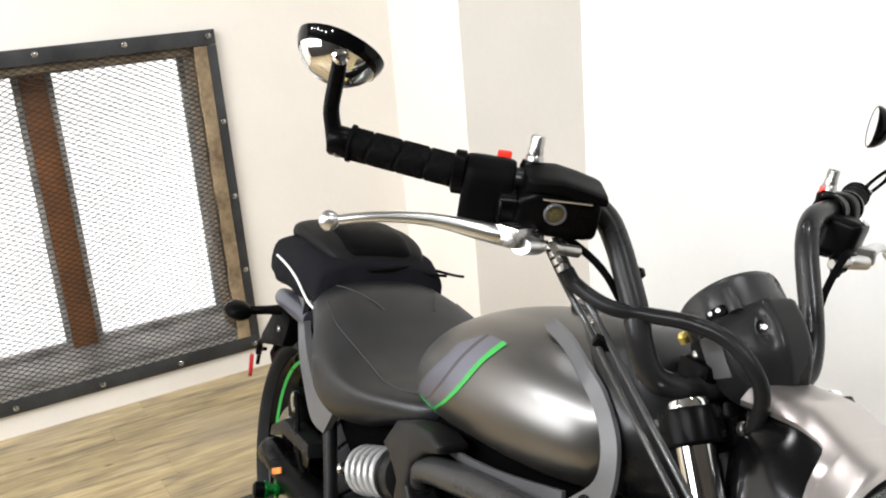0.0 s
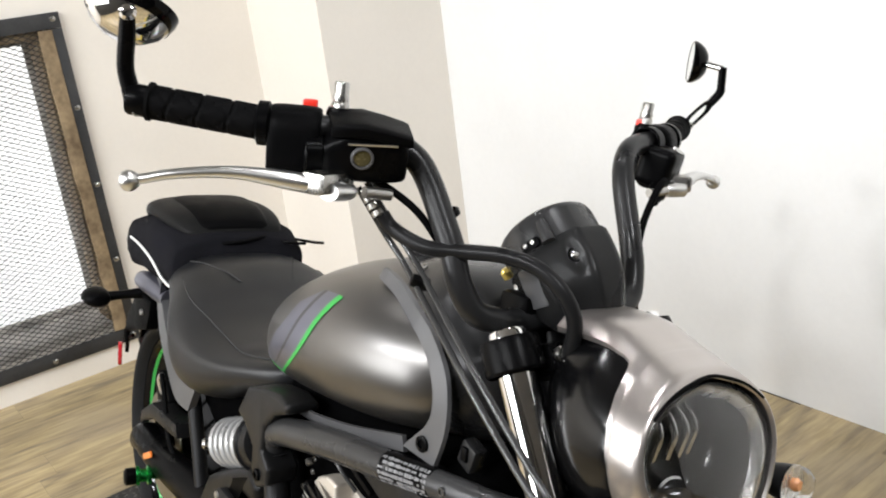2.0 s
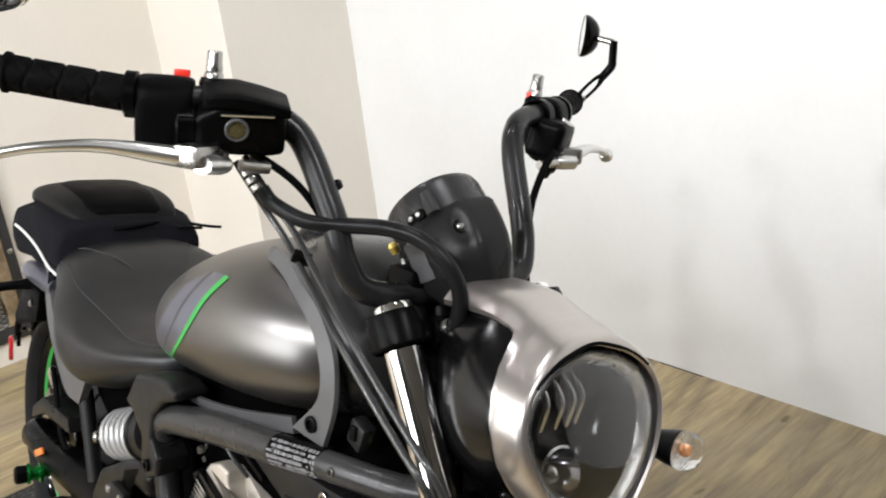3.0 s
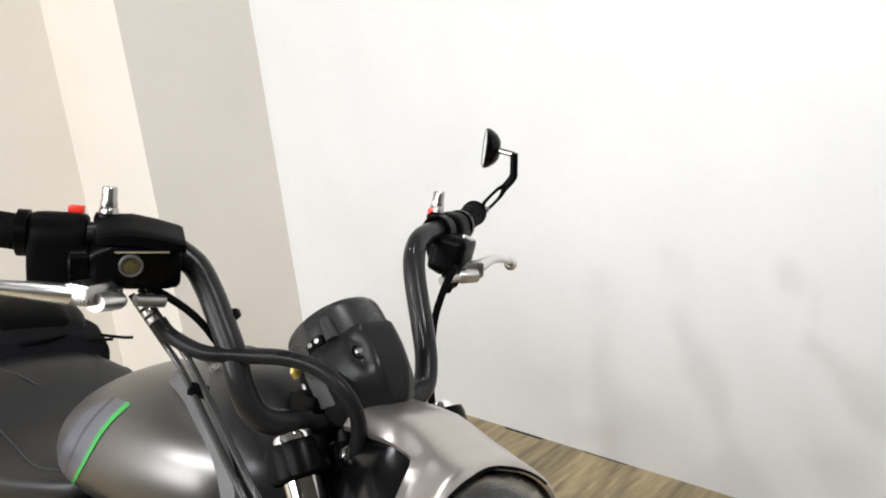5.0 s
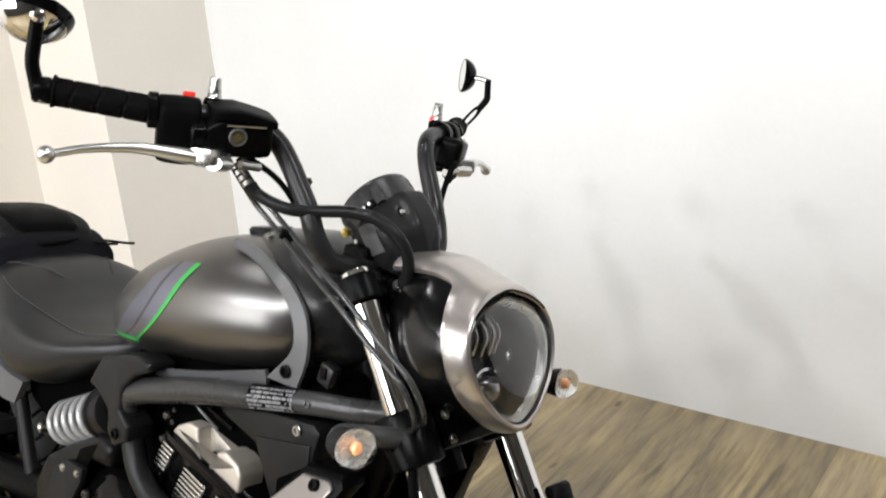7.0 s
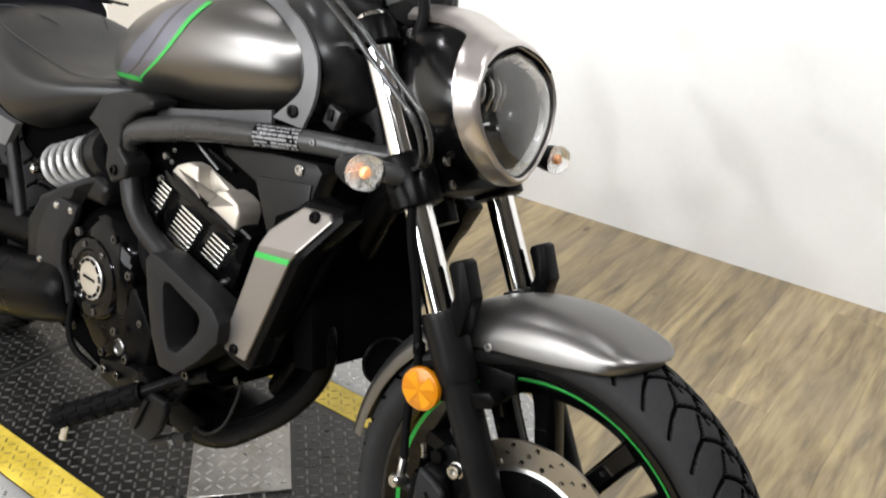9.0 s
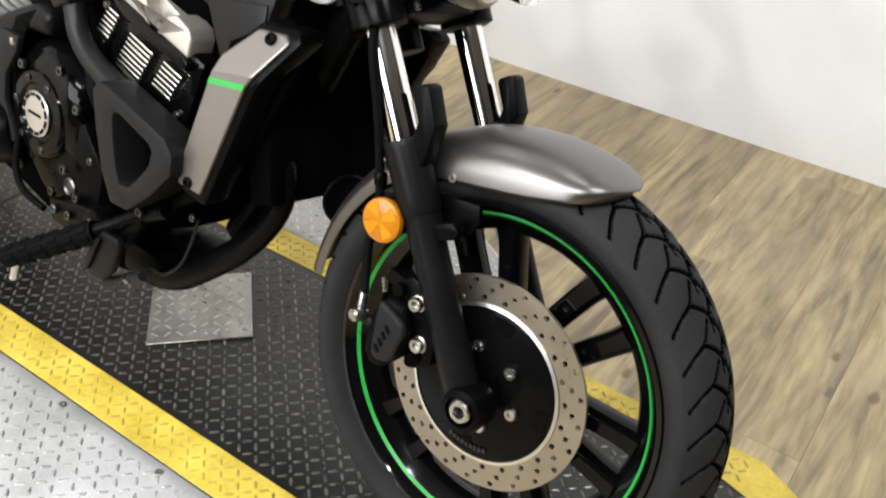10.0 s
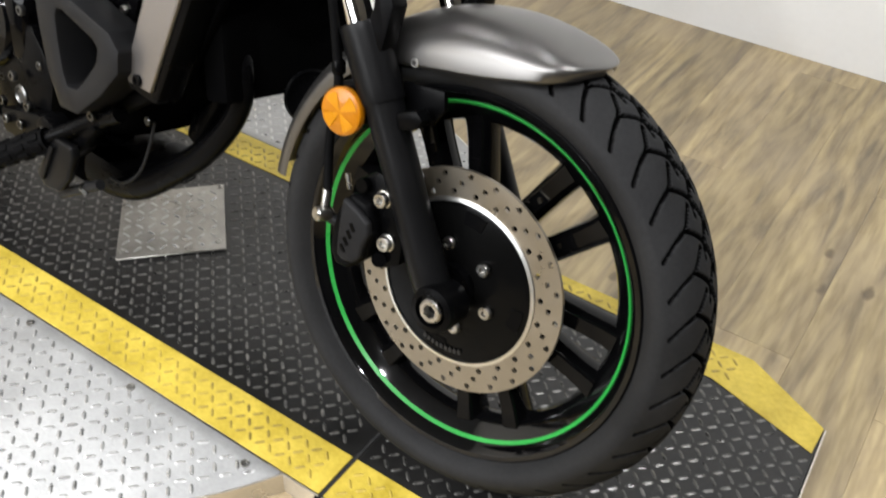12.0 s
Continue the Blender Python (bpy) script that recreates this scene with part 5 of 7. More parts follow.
# ---- handlebar
bar_half = [(-0.402, 0.03, 0.946), (-0.404, 0.075, 0.946), (-0.411, 0.112, 0.955), (-0.423, 0.127, 0.984), (-0.437, 0.131, 1.020), (-0.453, 0.136, 1.050), (-0.469, 0.142, 1.080), (-0.483, 0.153, 1.105), (-0.499, 0.178, 1.122), (-0.514, 0.218, 1.129), (-0.534, 0.266, 1.130), (-0.548, 0.294, 1.131), (-0.614, 0.394, 1.143)]
line = [(x, -y, z) for x, y, z in reversed(bar_half)] + [(-0.402, 0.0, 0.946)] + bar_half
fpart("handlebar", sweep(line, [0.0115, 0.0125] + [0.0138] * 23 + [0.0125, 0.0115], 20, 6), M_TRIMD, "dark grey satin handlebar")
for sd in (-1, 1):
    riser = fpart("handlebar_clamp", block((-0.415, sd * 0.045, 0.945), (0.046, 0.032, 0.056), 0.008), M_BLACK)
    bolt((-0.424, sd * 0.045, 0.973), (-0.3, 0, 0.95), riser, 0.006, 0.006, M_STEEL)


def grip_mesh(sd):
    """Rubber grip with raised spiral bands and end flanges."""
    a, b = Vector((-0.549, sd * 0.296, 1.131)), Vector((-0.612, sd * 0.391, 1.143))
    m = axis_at(a, b - a)
    L = (b - a).length
    bm = bmesh.new()
    seg, n = 36, 72
    rings = []
    for i in range(n + 1):
        h = L * i / n
        row = []
        for k in range(seg):
            t = 2 * math.pi * k / seg
            r = 0.0158
            u = (h / 0.030 + 0.10 * math.sin(t * 2)) % 1.0
            r += 0.0016 if u > 0.12 else 0.0
            z = ((h / 0.030) % 1.0) - 0.5
            if abs(abs((t * 2.0) % math.pi - math.pi / 2) / (math.pi / 2) - abs(z) * 2) < 0.12 and u > 0.12:
                r -= 0.0012
            if i < 3 or i > n - 3:
                r = 0.0195
            row.append(m @ Vector((r * math.cos(t), r * math.sin(t), h)))
        rings.append(row)
    return loft(rings, bm=bm)


for sd in (-1, 1):
    fpart("grip", grip_mesh(sd), M_RUBBER, "black ribbed rubber grip", sharp=30)
    # switch housing, clamped round the bar
    d = (Vector((-0.545, sd * 0.29, 1.139)) - Vector((-0.515, sd * 0.24, 1.138))).normalized()
    m = axis_at((-0.533, sd * 0.268, 1.130), d)
    # local x points up
    up = Vector((0, 0, 1))
    xax = (up - d * up.dot(d)).normalized()
    yax = d.cross(xax)
    m = Matrix.Translation((-0.537, sd * 0.264, 1.121)) @ Matrix((xax, yax, d)).transposed().to_4x4()
    rings = []
    for h, w, t_, b_ in smoothed([(-0.024, 0.019, 0.024, 0.046), (-0.021, 0.025, 0.030, 0.053), (0.0, 0.0265, 0.031, 0.055), (0.024, 0.0255, 0.030, 0.052), (0.028, 0.021, 0.025, 0.042)], 3):
        ring = []
        for k in range(28):
            a = 2 * math.pi * k / 28
            c, s = math.cos(a), math.sin(a)
            rr = (abs(c) ** 2.5 + abs(s) ** 2.5) ** (-1 / 2.5)
            ring.append(m @ Vector((c * rr * (t_ if c > 0 else b_), s * rr * w, h)))
        rings.append(ring)
    sw = fpart("switch_housing", loft(rings), M_PLASTIC, "black switch housing with a red switch")
    part("collar", lathe([(0.0185, -0.008), (0.0225, -0.006), (0.0225, 0.004), (0.0185, 0.006)], 28, axis_at((-0.550, sd * 0.296, 1.131), d), None, True), M_BLACK, sw)
    part("kill_switch" if sd < 0 else "red_button", block((0, 0, 0), (0.009, 0.013, 0.015), 0.002, m @ Matrix.Translation((0.0325, -0.016 * sd, -0.026 if sd > 0 else -0.010))), M_RED, sw, "red switch")
    for dz in (-0.012, 0.010):
        q = m @ Vector((-0.015, -sd * 0.0 - 0.0235, dz))
        bolt(q, -yax, sw, 0.0035, 0.002, M_BLACK, "screw")
    # bar-end mirror
    e0 = Vector((-0.616, sd * 0.397, 1.143))
    eo = Vector((-0.632, sd * 0.423, 1.146))
    if sd < 0:
        mc, nrm = Vector((-0.640, -0.403, 1.230)), Vector((-0.23, 0.372, 0.899)).normalized()
        arm = [Vector((-0.622, -0.401, 1.132)), Vector((-0.622, -0.406, 1.152)), Vector((-0.621, -0.412, 1.175)), Vector((-0.611, -0.414, 1.206)), Vector((-0.604, -0.416, 1.224))]
    else:
        mc, nrm = Vector((-0.650, 0.452, 1.243)), Vector((-0.66, -0.74, 0.05)).normalized()
        arm = [e0 + Vector((0.004, 0.012, 0.006)), Vector((-0.606, 0.450, 1.184)), Vector((-0.603, 0.464, 1.200)), Vector((-0.602, 0.464, 1.212)), Vector((-0.601, 0.461, 1.238))]
    ms = axis_at(mc, nrm) @ Matrix.Scale(1.05 if sd < 0 else 0.73, 4)
    mir = fpart("bar_end_mirror", lathe([(0.0, -0.027), (0.020, -0.0262), (0.0235, -0.0245), (0.033, -0.0175), (0.0405, -0.007), (0.0435, 0.0), (0.0440, 0.005), (0.0415, 0.0075), (0.0395, 0.006), (0.0, 0.006)], 48, ms), M_GLOSS if sd > 0 else M_CHROME, "round black and chrome bar-end mirror")
    part("mirror_glass", lathe([(0.0, 0.0068), (0.0392, 0.0066), (0.0392, 0.0062), (0, 0.0062)], 40, ms), M_MIRROR, mir, "mirror glass")
    if sd < 0:
        part("arm", sweep(arm, [0.0095, 0.0090, 0.0085, 0.0085, 0.0075], 10, 5), M_BLACK, mir, "flat black mirror arm")
    else:
        bm = sweep(arm[1:], [0.0062, 0.0066, 0.0062, 0.006], 10, 5)
        for off in (Vector((0, 0.003, -0.0060)), Vector((0, -0.003, 0.0060))):
            sweep([arm[0], arm[0].lerp(arm[1], 0.15) + off, arm[0].lerp(arm[1], 0.75) + off, arm[1]], [0.0055, 0.0028, 0.0028, 0.0055], 8, 4, bm)
        part("arm", bm, M_BLACK, mir, "slotted black mirror arm")
    part("bar_end_clamp", lathe([(0.0, -0.012), (0.0145, -0.012), (0.016, -0.009), (0.016, 0.006), (0.0145, 0.009), (0, 0.009)], 24, axis_at(e0 + (eo - e0) * 0.15, eo - e0)), M_BLACK, mir)
    bolt(arm[0] + Vector((0.008, -0.002, 0.0)), (1, 0, 0), mir, 0.005, 0.004, M_STEEL)
    if sd < 0:
        part("ball_joint", lathe([(0, -0.009), (0.006, -0.007), (0.0085, 0), (0.006, 0.007), (0, 0.009)], 16, axis_at((-0.600, -0.417, 1.227), (1, -0.4, 0.2))), M_CHROME, mir)
        part("back_rim", lathe([(0.0420, -0.009), (0.0460, 0.0), (0.0468, 0.006), (0.044, 0.007)], 48, axis_at(mc, nrm)), M_GLOSS, mir)
    else:
        part("ball_joint", rod((-0.601, 0.461, 1.236), (-0.632, 0.452, 1.242), 0.005, 10), M_CHROME, mir)

    # lever
    piv = Vector((-0.486, sd * 0.236, 1.073))
    lv = [piv + Vector((0.012, -sd * -0.022, 0.0)), piv, Vector((-0.498, sd * 0.285, 1.080)), Vector((-0.520, sd * 0.335, 1.085)), Vector((-0.540, sd * 0.385, 1.081)), Vector((-0.556, sd * 0.416, 1.073))]
    rings = []
    for q in smoothed([(*p, w, h) for p, w, h in zip(lv, (0.012, 0.014, 0.011, 0.0078, 0.0062, 0.0052), (0.009, 0.0105, 0.0095, 0.0065, 0.0052, 0.005))], 5):
        rings.append(q)
    R = []
    for i, q in enumerate(rings):
        a, b = Vector(rings[max(0, i - 1)][:3]), Vector(rings[min(len(rings) - 1, i + 1)][:3])
        d_ = (b - a).normalized()
        up_ = (Vector((0, 0, 1)) - d_ * d_.z).normalized()
        sd_ = d_.cross(up_)
        R.append([Vector(q[:3]) + sd_ * math.cos(t) * q[3] + up_ * math.sin(t) * q[4] for t in (2 * math.pi * k / 14 for k in range(14))])
    lever = fpart("brake_lever" if sd < 0 else "clutch_lever", loft(R), M_ALU, "bright aluminium lever with a ball end")
    part("ball_end", lathe([(0, -0.010), (0.006, -0.0085), (0.0095, -0.004), (0.0105, 0.0), (0.0095, 0.005), (0.006, 0.0085), (0, 0.0105)], 20, axis_at((-0.560, sd * 0.424, 1.071), lv[-1] - lv[-2])), M_ALU, lever)
    part("pivot_block", block((-0.490, sd * 0.254, 1.080), (0.030, 0.044, 0.022), 0.006, Matrix.Rotation(radians(sd * -26), 4, "Z")), M_STEEL, lever)
    part("pivot_bolt", lathe([(0.0095, 0), (0.0095, 0.006), (0.008, 0.0075), (0.0035, 0.0075), (0.003, 0.004), (0, 0.004)], 18, axis_at(piv + Vector((0.002, 0, 0.005)), (0, 0, 1))), M_DKBOLT, lever)
    part("adjuster", rod((-0.470, sd * 0.220, 1.073), (-0.470, sd * 0.190, 1.070), 0.006, 12), M_STEEL, lever)

# brake fluid reservoir, with cap edge, sight glass and banjo
d = Vector((0.40, 0.91, 0.02)).normalized()
xax = Vector((0.25, -0.11, 0.96))
xax = (xax - d * xax.dot(d)).normalized()
MR = Matrix.Translation((-0.497, -0.211, 1.112)) @ Matrix((xax, d.cross(xax), d)).transposed().to_4x4()   # x up, y back, z towards the middle


def rbox(rows, e=5.0, seg=32):
    out = []
    for h, cu, cv, u, v in rows:
        ring = []
        for k in range(seg):
            a = 2 * math.pi * k / seg
            c, s = math.cos(a), math.sin(a)
            rr = (abs(c) ** e + abs(s) ** e) ** (-1 / e)
            ring.append(MR @ Vector((cu + c * rr * u, cv + s * rr * v, h)))
        out.append(ring)
    return loft(out)


master = fpart("brake_reservoir", rbox(smoothed([(-0.046, -0.010, 0.0, 0.012, 0.016), (-0.043, -0.009, 0, 0.017, 0.021), (-0.02, -0.001, 0, 0.0265, 0.026), (0.02, -0.002, 0, 0.0265, 0.027), (0.041, -0.004, 0, 0.023, 0.024), (0.045, -0.004, 0, 0.018, 0.019)], 2)), M_BLACK, "black brake fluid reservoir with a round sight glass")
part("cap", rbox(smoothed([(-0.033, 0.026, 0.0, 0.005, 0.021), (-0.030, 0.0265, 0, 0.0065, 0.0265), (0.0, 0.0285, 0, 0.0072, 0.0295), (0.044, 0.019, 0, 0.0062, 0.0265), (0.048, 0.018, 0, 0.0045, 0.022)], 2), 6), M_PLASTIC, master)
q = MR @ Vector((0.002, 0.0272, -0.002))
nr = MR.to_3x3() @ Vector((0, 1, 0))
part("sight_ring", lathe([(0.0115, -0.003), (0.0115, 0.002), (0.0108, 0.003), (0.0092, 0.003), (0.0088, 0.0)], 28, axis_at(q, nr)), M_TRIM, master)
part("sight_glass", lathe([(0.0092, -0.001), (0.0088, 0.001), (0.005, 0.0018), (0, 0.002)], 24, axis_at(q, nr)), M_BRASS, master, "amber sight glass")
part("union_bolt", lathe([(0.0075, 0), (0.0075, 0.006), (0.0055, 0.008), (0.0055, 0.016), (0.0078, 0.018), (0.0078, 0.024), (0.006, 0.026), (0, 0.026)], 12, axis_at(MR @ Vector((-0.022, -0.006, 0.016)), MR.to_3x3() @ Vector((-1, -0.1, 0.1)))), M_STEEL, master, "bright banjo bolt")
part("mirror_plug", lathe([(0.0095, 0), (0.0095, 0.008), (0.008, 0.010), (0.0085, 0.014), (0.0075, 0.017), (0.0075, 0.028), (0.0065, 0.030), (0, 0.030)], 14, axis_at((-0.524, -0.224, 1.148), (0.02, 0.02, 1))), M_STEEL, master, "bright capped mirror stud")
part("stud_base", lathe([(0.013, -0.006), (0.014, 0.004), (0.012, 0.010), (0, 0.010)], 16, axis_at((-0.524, -0.224, 1.142), (0.02, 0.02, 1))), M_BLACK, master)
part("clamp", rbox([(-0.058, -0.004, 0.006, 0.015, 0.017), (-0.056, -0.004, 0.005, 0.0175, 0.020), (-0.041, -0.004, 0.004, 0.0175, 0.020), (-0.039, -0.004, 0.004, 0.015, 0.017)], 3), M_BLACK, master)
part("front_edge_line", block((0, 0, 0), (0.0022, 0.0016, 0.05), 0.0006, MR @ Matrix.Translation((0.0165, 0.0285, 0.008))), M_ALU, master, "worn bright edge")

# clutch perch on the other bar
perch = fpart("clutch_perch", block((-0.500, 0.236, 1.100), (0.046, 0.056, 0.052), 0.011, Matrix.Rotation(radians(26), 4, "Z") @ Matrix.Rotation(radians(12), 4, "Y"), seg=3), M_BLACK, "black clutch perch")
part("worn_edge", block((-0.479, 0.246, 1.122), (0.0025, 0.052, 0.0045), 0.001, Matrix.Rotation(radians(26), 4, "Z") @ Matrix.Rotation(radians(-12), 4, "X")), M_ALU, perch, "worn bright edge")
part("cable_boss", lathe([(0.010, 0), (0.012, 0.004), (0.012, 0.022), (0.008, 0.026), (0.006, 0.036), (0, 0.036)], 16, axis_at((-0.487, 0.226, 1.080), (0.35, -0.55, -0.55))), M_BLACK, perch)
part("mirror_plug", lathe([(0.0095, 0), (0.0095, 0.008), (0.008, 0.010), (0.0085, 0.014), (0.0075, 0.017), (0.0075, 0.028), (0.0065, 0.030), (0, 0.030)], 14, axis_at((-0.535, 0.236, 1.150), (0.05, 0.08, 1))), M_STEEL, perch)
part("stud_base", lathe([(0.012, -0.012), (0.013, 0.004), (0.011, 0.010), (0, 0.010)], 16, axis_at((-0.535, 0.236, 1.142), (0.05, 0.08, 1))), M_BLACK, perch)
part("bar_clamp", lathe([(0.018, -0.012), (0.021, -0.010), (0.021, 0.010), (0.018, 0.012)], 20, axis_at((-0.517, 0.226, 1.129), (-0.42, 0.90, 0.02)), None, True), M_BLACK, perch)
fpart("clutch_cable", sweep([(-0.467, 0.212, 1.086), (-0.460, 0.198, 1.082), (-0.459, 0.184, 1.060), (-0.457, 0.170, 1.025), (-0.449, 0.160, 0.979), (-0.436, 0.150, 0.944), (-0.40, 0.13, 0.90), (-0.33, 0.11, 0.84)], 0.0046, 10, 6), M_RUBBER, "black clutch cable")
# thick hose from the master cylinder round the front of the bars
bm = sweep([(-0.492, -0.184, 1.046), (-0.482, -0.175, 1.032), (-0.450, -0.156, 1.019), (-0.423, -0.130, 1.019), (-0.382, -0.105, 1.022), (-0.350, -0.085, 1.014), (-0.326, -0.070, 0.992), (-0.318, -0.060, 0.962), (-0.328, -0.056, 0.92)], 0.0082, 12, 6)
fpart("wiring_hose", bm, M_SATIN, "thick black sleeved hose")
bm = bmesh.new()
for k in range(4):
    lathe([(0.0062, -0.0035), (0.0075, -0.0025), (0.0075, 0.0025), (0.0062, 0.0035)], 14, axis_at(Vector((-0.506, -0.198, 1.068)) + Vector((0.018, 0.014, -0.028)) * (k * 0.24), (0.5, 0.3, -0.8)), bm, True)
fpart("hose_ferrule", bm, M_STEEL, "bright ribbed hose ferrule")
fpart("switch_wire", sweep([(-0.505, -0.220, 1.098), (-0.470, -0.165, 1.06), (-0.458, -0.132, 1.02), (-0.440, -0.105, 0.97), (-0.40, -0.07, 0.93), (-0.35, -0.04, 0.92)], 0.004, 8, 6), M_RUBBER)
fpart("bar_strap", lathe([(0.0148, -0.004), (0.0165, -0.003), (0.0165, 0.003), (0.0148, 0.004)], 16, axis_at((-0.460, -0.127, 1.05), (-0.1, -0.22, 0.55)), None, True), M_BLACK)


# ================================================================ body
# ---- tank
def tank_rows():
    return relaxed(smoothed([(-0.446, 0.050, 0.848, 0.045, 0.030), (-0.450, 0.088, 0.848, 0.066, 0.044), (-0.464, 0.118, 0.849, 0.083, 0.064), (-0.50, 0.146, 0.848, 0.097, 0.076), (-0.56, 0.166, 0.845, 0.108, 0.089), (-0.63, 0.177, 0.840, 0.113, 0.097), (-0.70, 0.178, 0.833, 0.110, 0.101), (-0.77, 0.173, 0.821, 0.104, 0.101), (-0.84, 0.158, 0.803, 0.094, 0.095), (-0.89, 0.140, 0.782, 0.085, 0.076), (-0.935, 0.112, 0.762, 0.066, 0.058), (-0.968, 0.077, 0.750, 0.045, 0.040), (-0.982, 0.040, 0.745, 0.025, 0.022)], 6), 5)


tank = bpart("fuel_tank", loft([superring(x, 0, z, w, u, d, 2.15, 2.3, 56) for x, w, z, u, d in tank_rows()]), M_PAINT, "graphite satin fuel tank with green and silver stripes", sharp=60)


def tank_surface(x, z, lift=0.0007, side=-1):
    """A point on the tank's flank."""
    rows = tank_rows()
    xs = np.array([r[0] for r in rows])[::-1]
    w, zc, u, d = (float(np.interp(x, xs, np.array([r[k] for r in rows])[::-1])) for k in (1, 2, 3, 4))
    v = (z - zc) / (u if z > zc else d)
    e = 2.15 if z > zc else 2.3
    y = w * max(0.0, 1 - min(1, abs(v)) ** e) ** (1 / e)
    return Vector((x, side * (y + lift), z + lift * 0.4 * (1 if z > zc else -1)))


def decal(curve, name, material, label, side, lift=0.0008):
    """A strip of vinyl on the tank between two edge lines of (x, z)."""
    bm = bmesh.new()
    prev = None
    for (xa, za), (xb, zb) in curve:
        row = []
        for k in range(7):
            t = k / 6
            row.append(bm.verts.new(tank_surface(xa + (xb - xa) * t, za + (zb - za) * t, lift, side)))
        if prev:
            for k in range(6):
                bm.faces.new((prev[k], prev[k + 1], row[k + 1], row[k]))
        prev = row
    return part(name, bm, material, tank, label)


def between(a, b, n=26):
    A, B = spline(a, n // (len(a) - 1)), spline(b, n // (len(b) - 1))
    return [((p[0], p[1]), (q[0], q[1])) for p, q in zip(A, B)]


EDGE0 = [(-0.648, 0.909), (-0.658, 0.884), (-0.678, 0.846), (-0.725, 0.803), (-0.796, 0.762)]
EDGE1 = [(-0.662, 0.909), (-0.670, 0.882), (-0.690, 0.843), (-0.736, 0.801), (-0.801, 0.763)]
EDGE2 = [(-0.696, 0.905), (-0.705, 0.876), (-0.728, 0.836), (-0.776, 0.792), (-0.829, 0.764)]
EDGE3 = [(-0.706, 0.903), (-0.715, 0.873), (-0.738, 0.833), (-0.789, 0.788), (-0.842, 0.761)]
EDGE4 = [(-0.745, 0.878), (-0.761, 0.850), (-0.799, 0.817), (-0.848, 0.780), (-0.885, 0.756)]
for sd in (-1, 1):
    decal(between(EDGE0, EDGE1), "green_stripe", M_GREEN, "bright green tank stripe", sd)
    decal(between(EDGE1, EDGE2), "silver_stripe", M_LAV, "silver-grey stripe", sd)
    decal(between(EDGE2, EDGE3), "dark_stripe", M_DKVINYL, "dark grey stripe", sd)
    decal(between(EDGE3, EDGE4), "silver_stripe", M_LAV, "silver-grey stripe", sd)
    decal([((-0.797 - 0.0125 * k, 0.7570 - 0.0012 * k), (-0.806 - 0.0120 * k, 0.7650 - 0.0014 * k)) for k in range(9)], "green_stripe", M_GREEN, "bright green tank stripe", sd, 0.0010)


# trim band in front of and under the tank
def band(pts_out, pts_in, yo, yi, th=0.006):
    """A curved trim strip between two lines of (x, z), following given widths."""
    A, B = spline(pts_out, 6), spline(pts_in, 6)
    YO, YI = spline([(v, 0) for v in yo], 6), spline([(v, 0) for v in yi], 6)
    rings = []
    for p, q, a, b in zip(A, B, YO, YI):
        rings.append([(p[0], a[0], p[1]), (q[0], b[0], q[1]), (q[0], b[0] + th, q[1]), (p[0], a[0] + th, p[1])])
    return loft(rings)


for sd in (-1, 1):
    po = [(-0.636, 0.948), (-0.576, 0.945), (-0.520, 0.929), (-0.477, 0.912), (-0.438, 0.881), (-0.422, 0.848), (-0.421, 0.814), (-0.436, 0.774)]
    pi_ = [(-0.623, 0.939), (-0.568, 0.931), (-0.515, 0.913), (-0.483, 0.894), (-0.456, 0.869), (-0.446, 0.843), (-0.453, 0.817), (-0.492, 0.777)]
    yo = [0.096, 0.107, 0.117, 0.121, 0.126, 0.130, 0.132, 0.131]
    yi = [0.110, 0.118, 0.126, 0.127, 0.131, 0.133, 0.134, 0.137]
    bm = band(po, pi_, [sd * v for v in yo], [sd * v for v in yi], -sd * 0.006)
    trim = bpart("tank_trim", bm, M_TRIM, "dark grey moulded trim round the tank front")
    bolt((-0.455, sd * 0.134, 0.794), (0.2, sd, 0), trim, 0.0095, 0.004, M_BLACK)
    bolt((-0.600, sd * 0.062, 0.955), (0.1, sd * 0.5, 1), trim, 0.007, 0.003, M_STEEL)
    bm = band([(-0.500, 0.785), (-0.60, 0.760), (-0.70, 0.738), (-0.79, 0.722)], [(-0.500, 0.764), (-0.60, 0.741), (-0.70, 0.721), (-0.79, 0.708)], [sd * v for v in (0.134, 0.150, 0.152, 0.146)], [sd * v for v in (0.130, 0.142, 0.144, 0.138)], -sd * 0.006)
    part("lower_strip", bm, M_TRIM, trim)
bpart("tank_neck_cover", loft([superring(x, 0, z, w, u, d, 2.6, 2.6, 40) for x, w, z, u, d in smoothed([(-0.400, 0.040, 0.86, 0.020, 0.05), (-0.412, 0.080, 0.86, 0.036, 0.06), (-0.440, 0.112, 0.86, 0.066, 0.075), (-0.480, 0.122, 0.86, 0.096, 0.08), (-0.530, 0.116, 0.86, 0.110, 0.08), (-0.600, 0.098, 0.86, 0.106, 0.07), (-0.665, 0.070, 0.86, 0.094, 0.06)], 4)]), M_TRIMD, "dark satin cover in front of the tank")
part("filler_cap", lathe([(0.035, -0.004), (0.036, 0.004), (0.032, 0.008), (0, 0.009)], 32, axis_at((-0.67, 0, 0.950), (-0.1, 0, 1))), M_SATIN, tank)

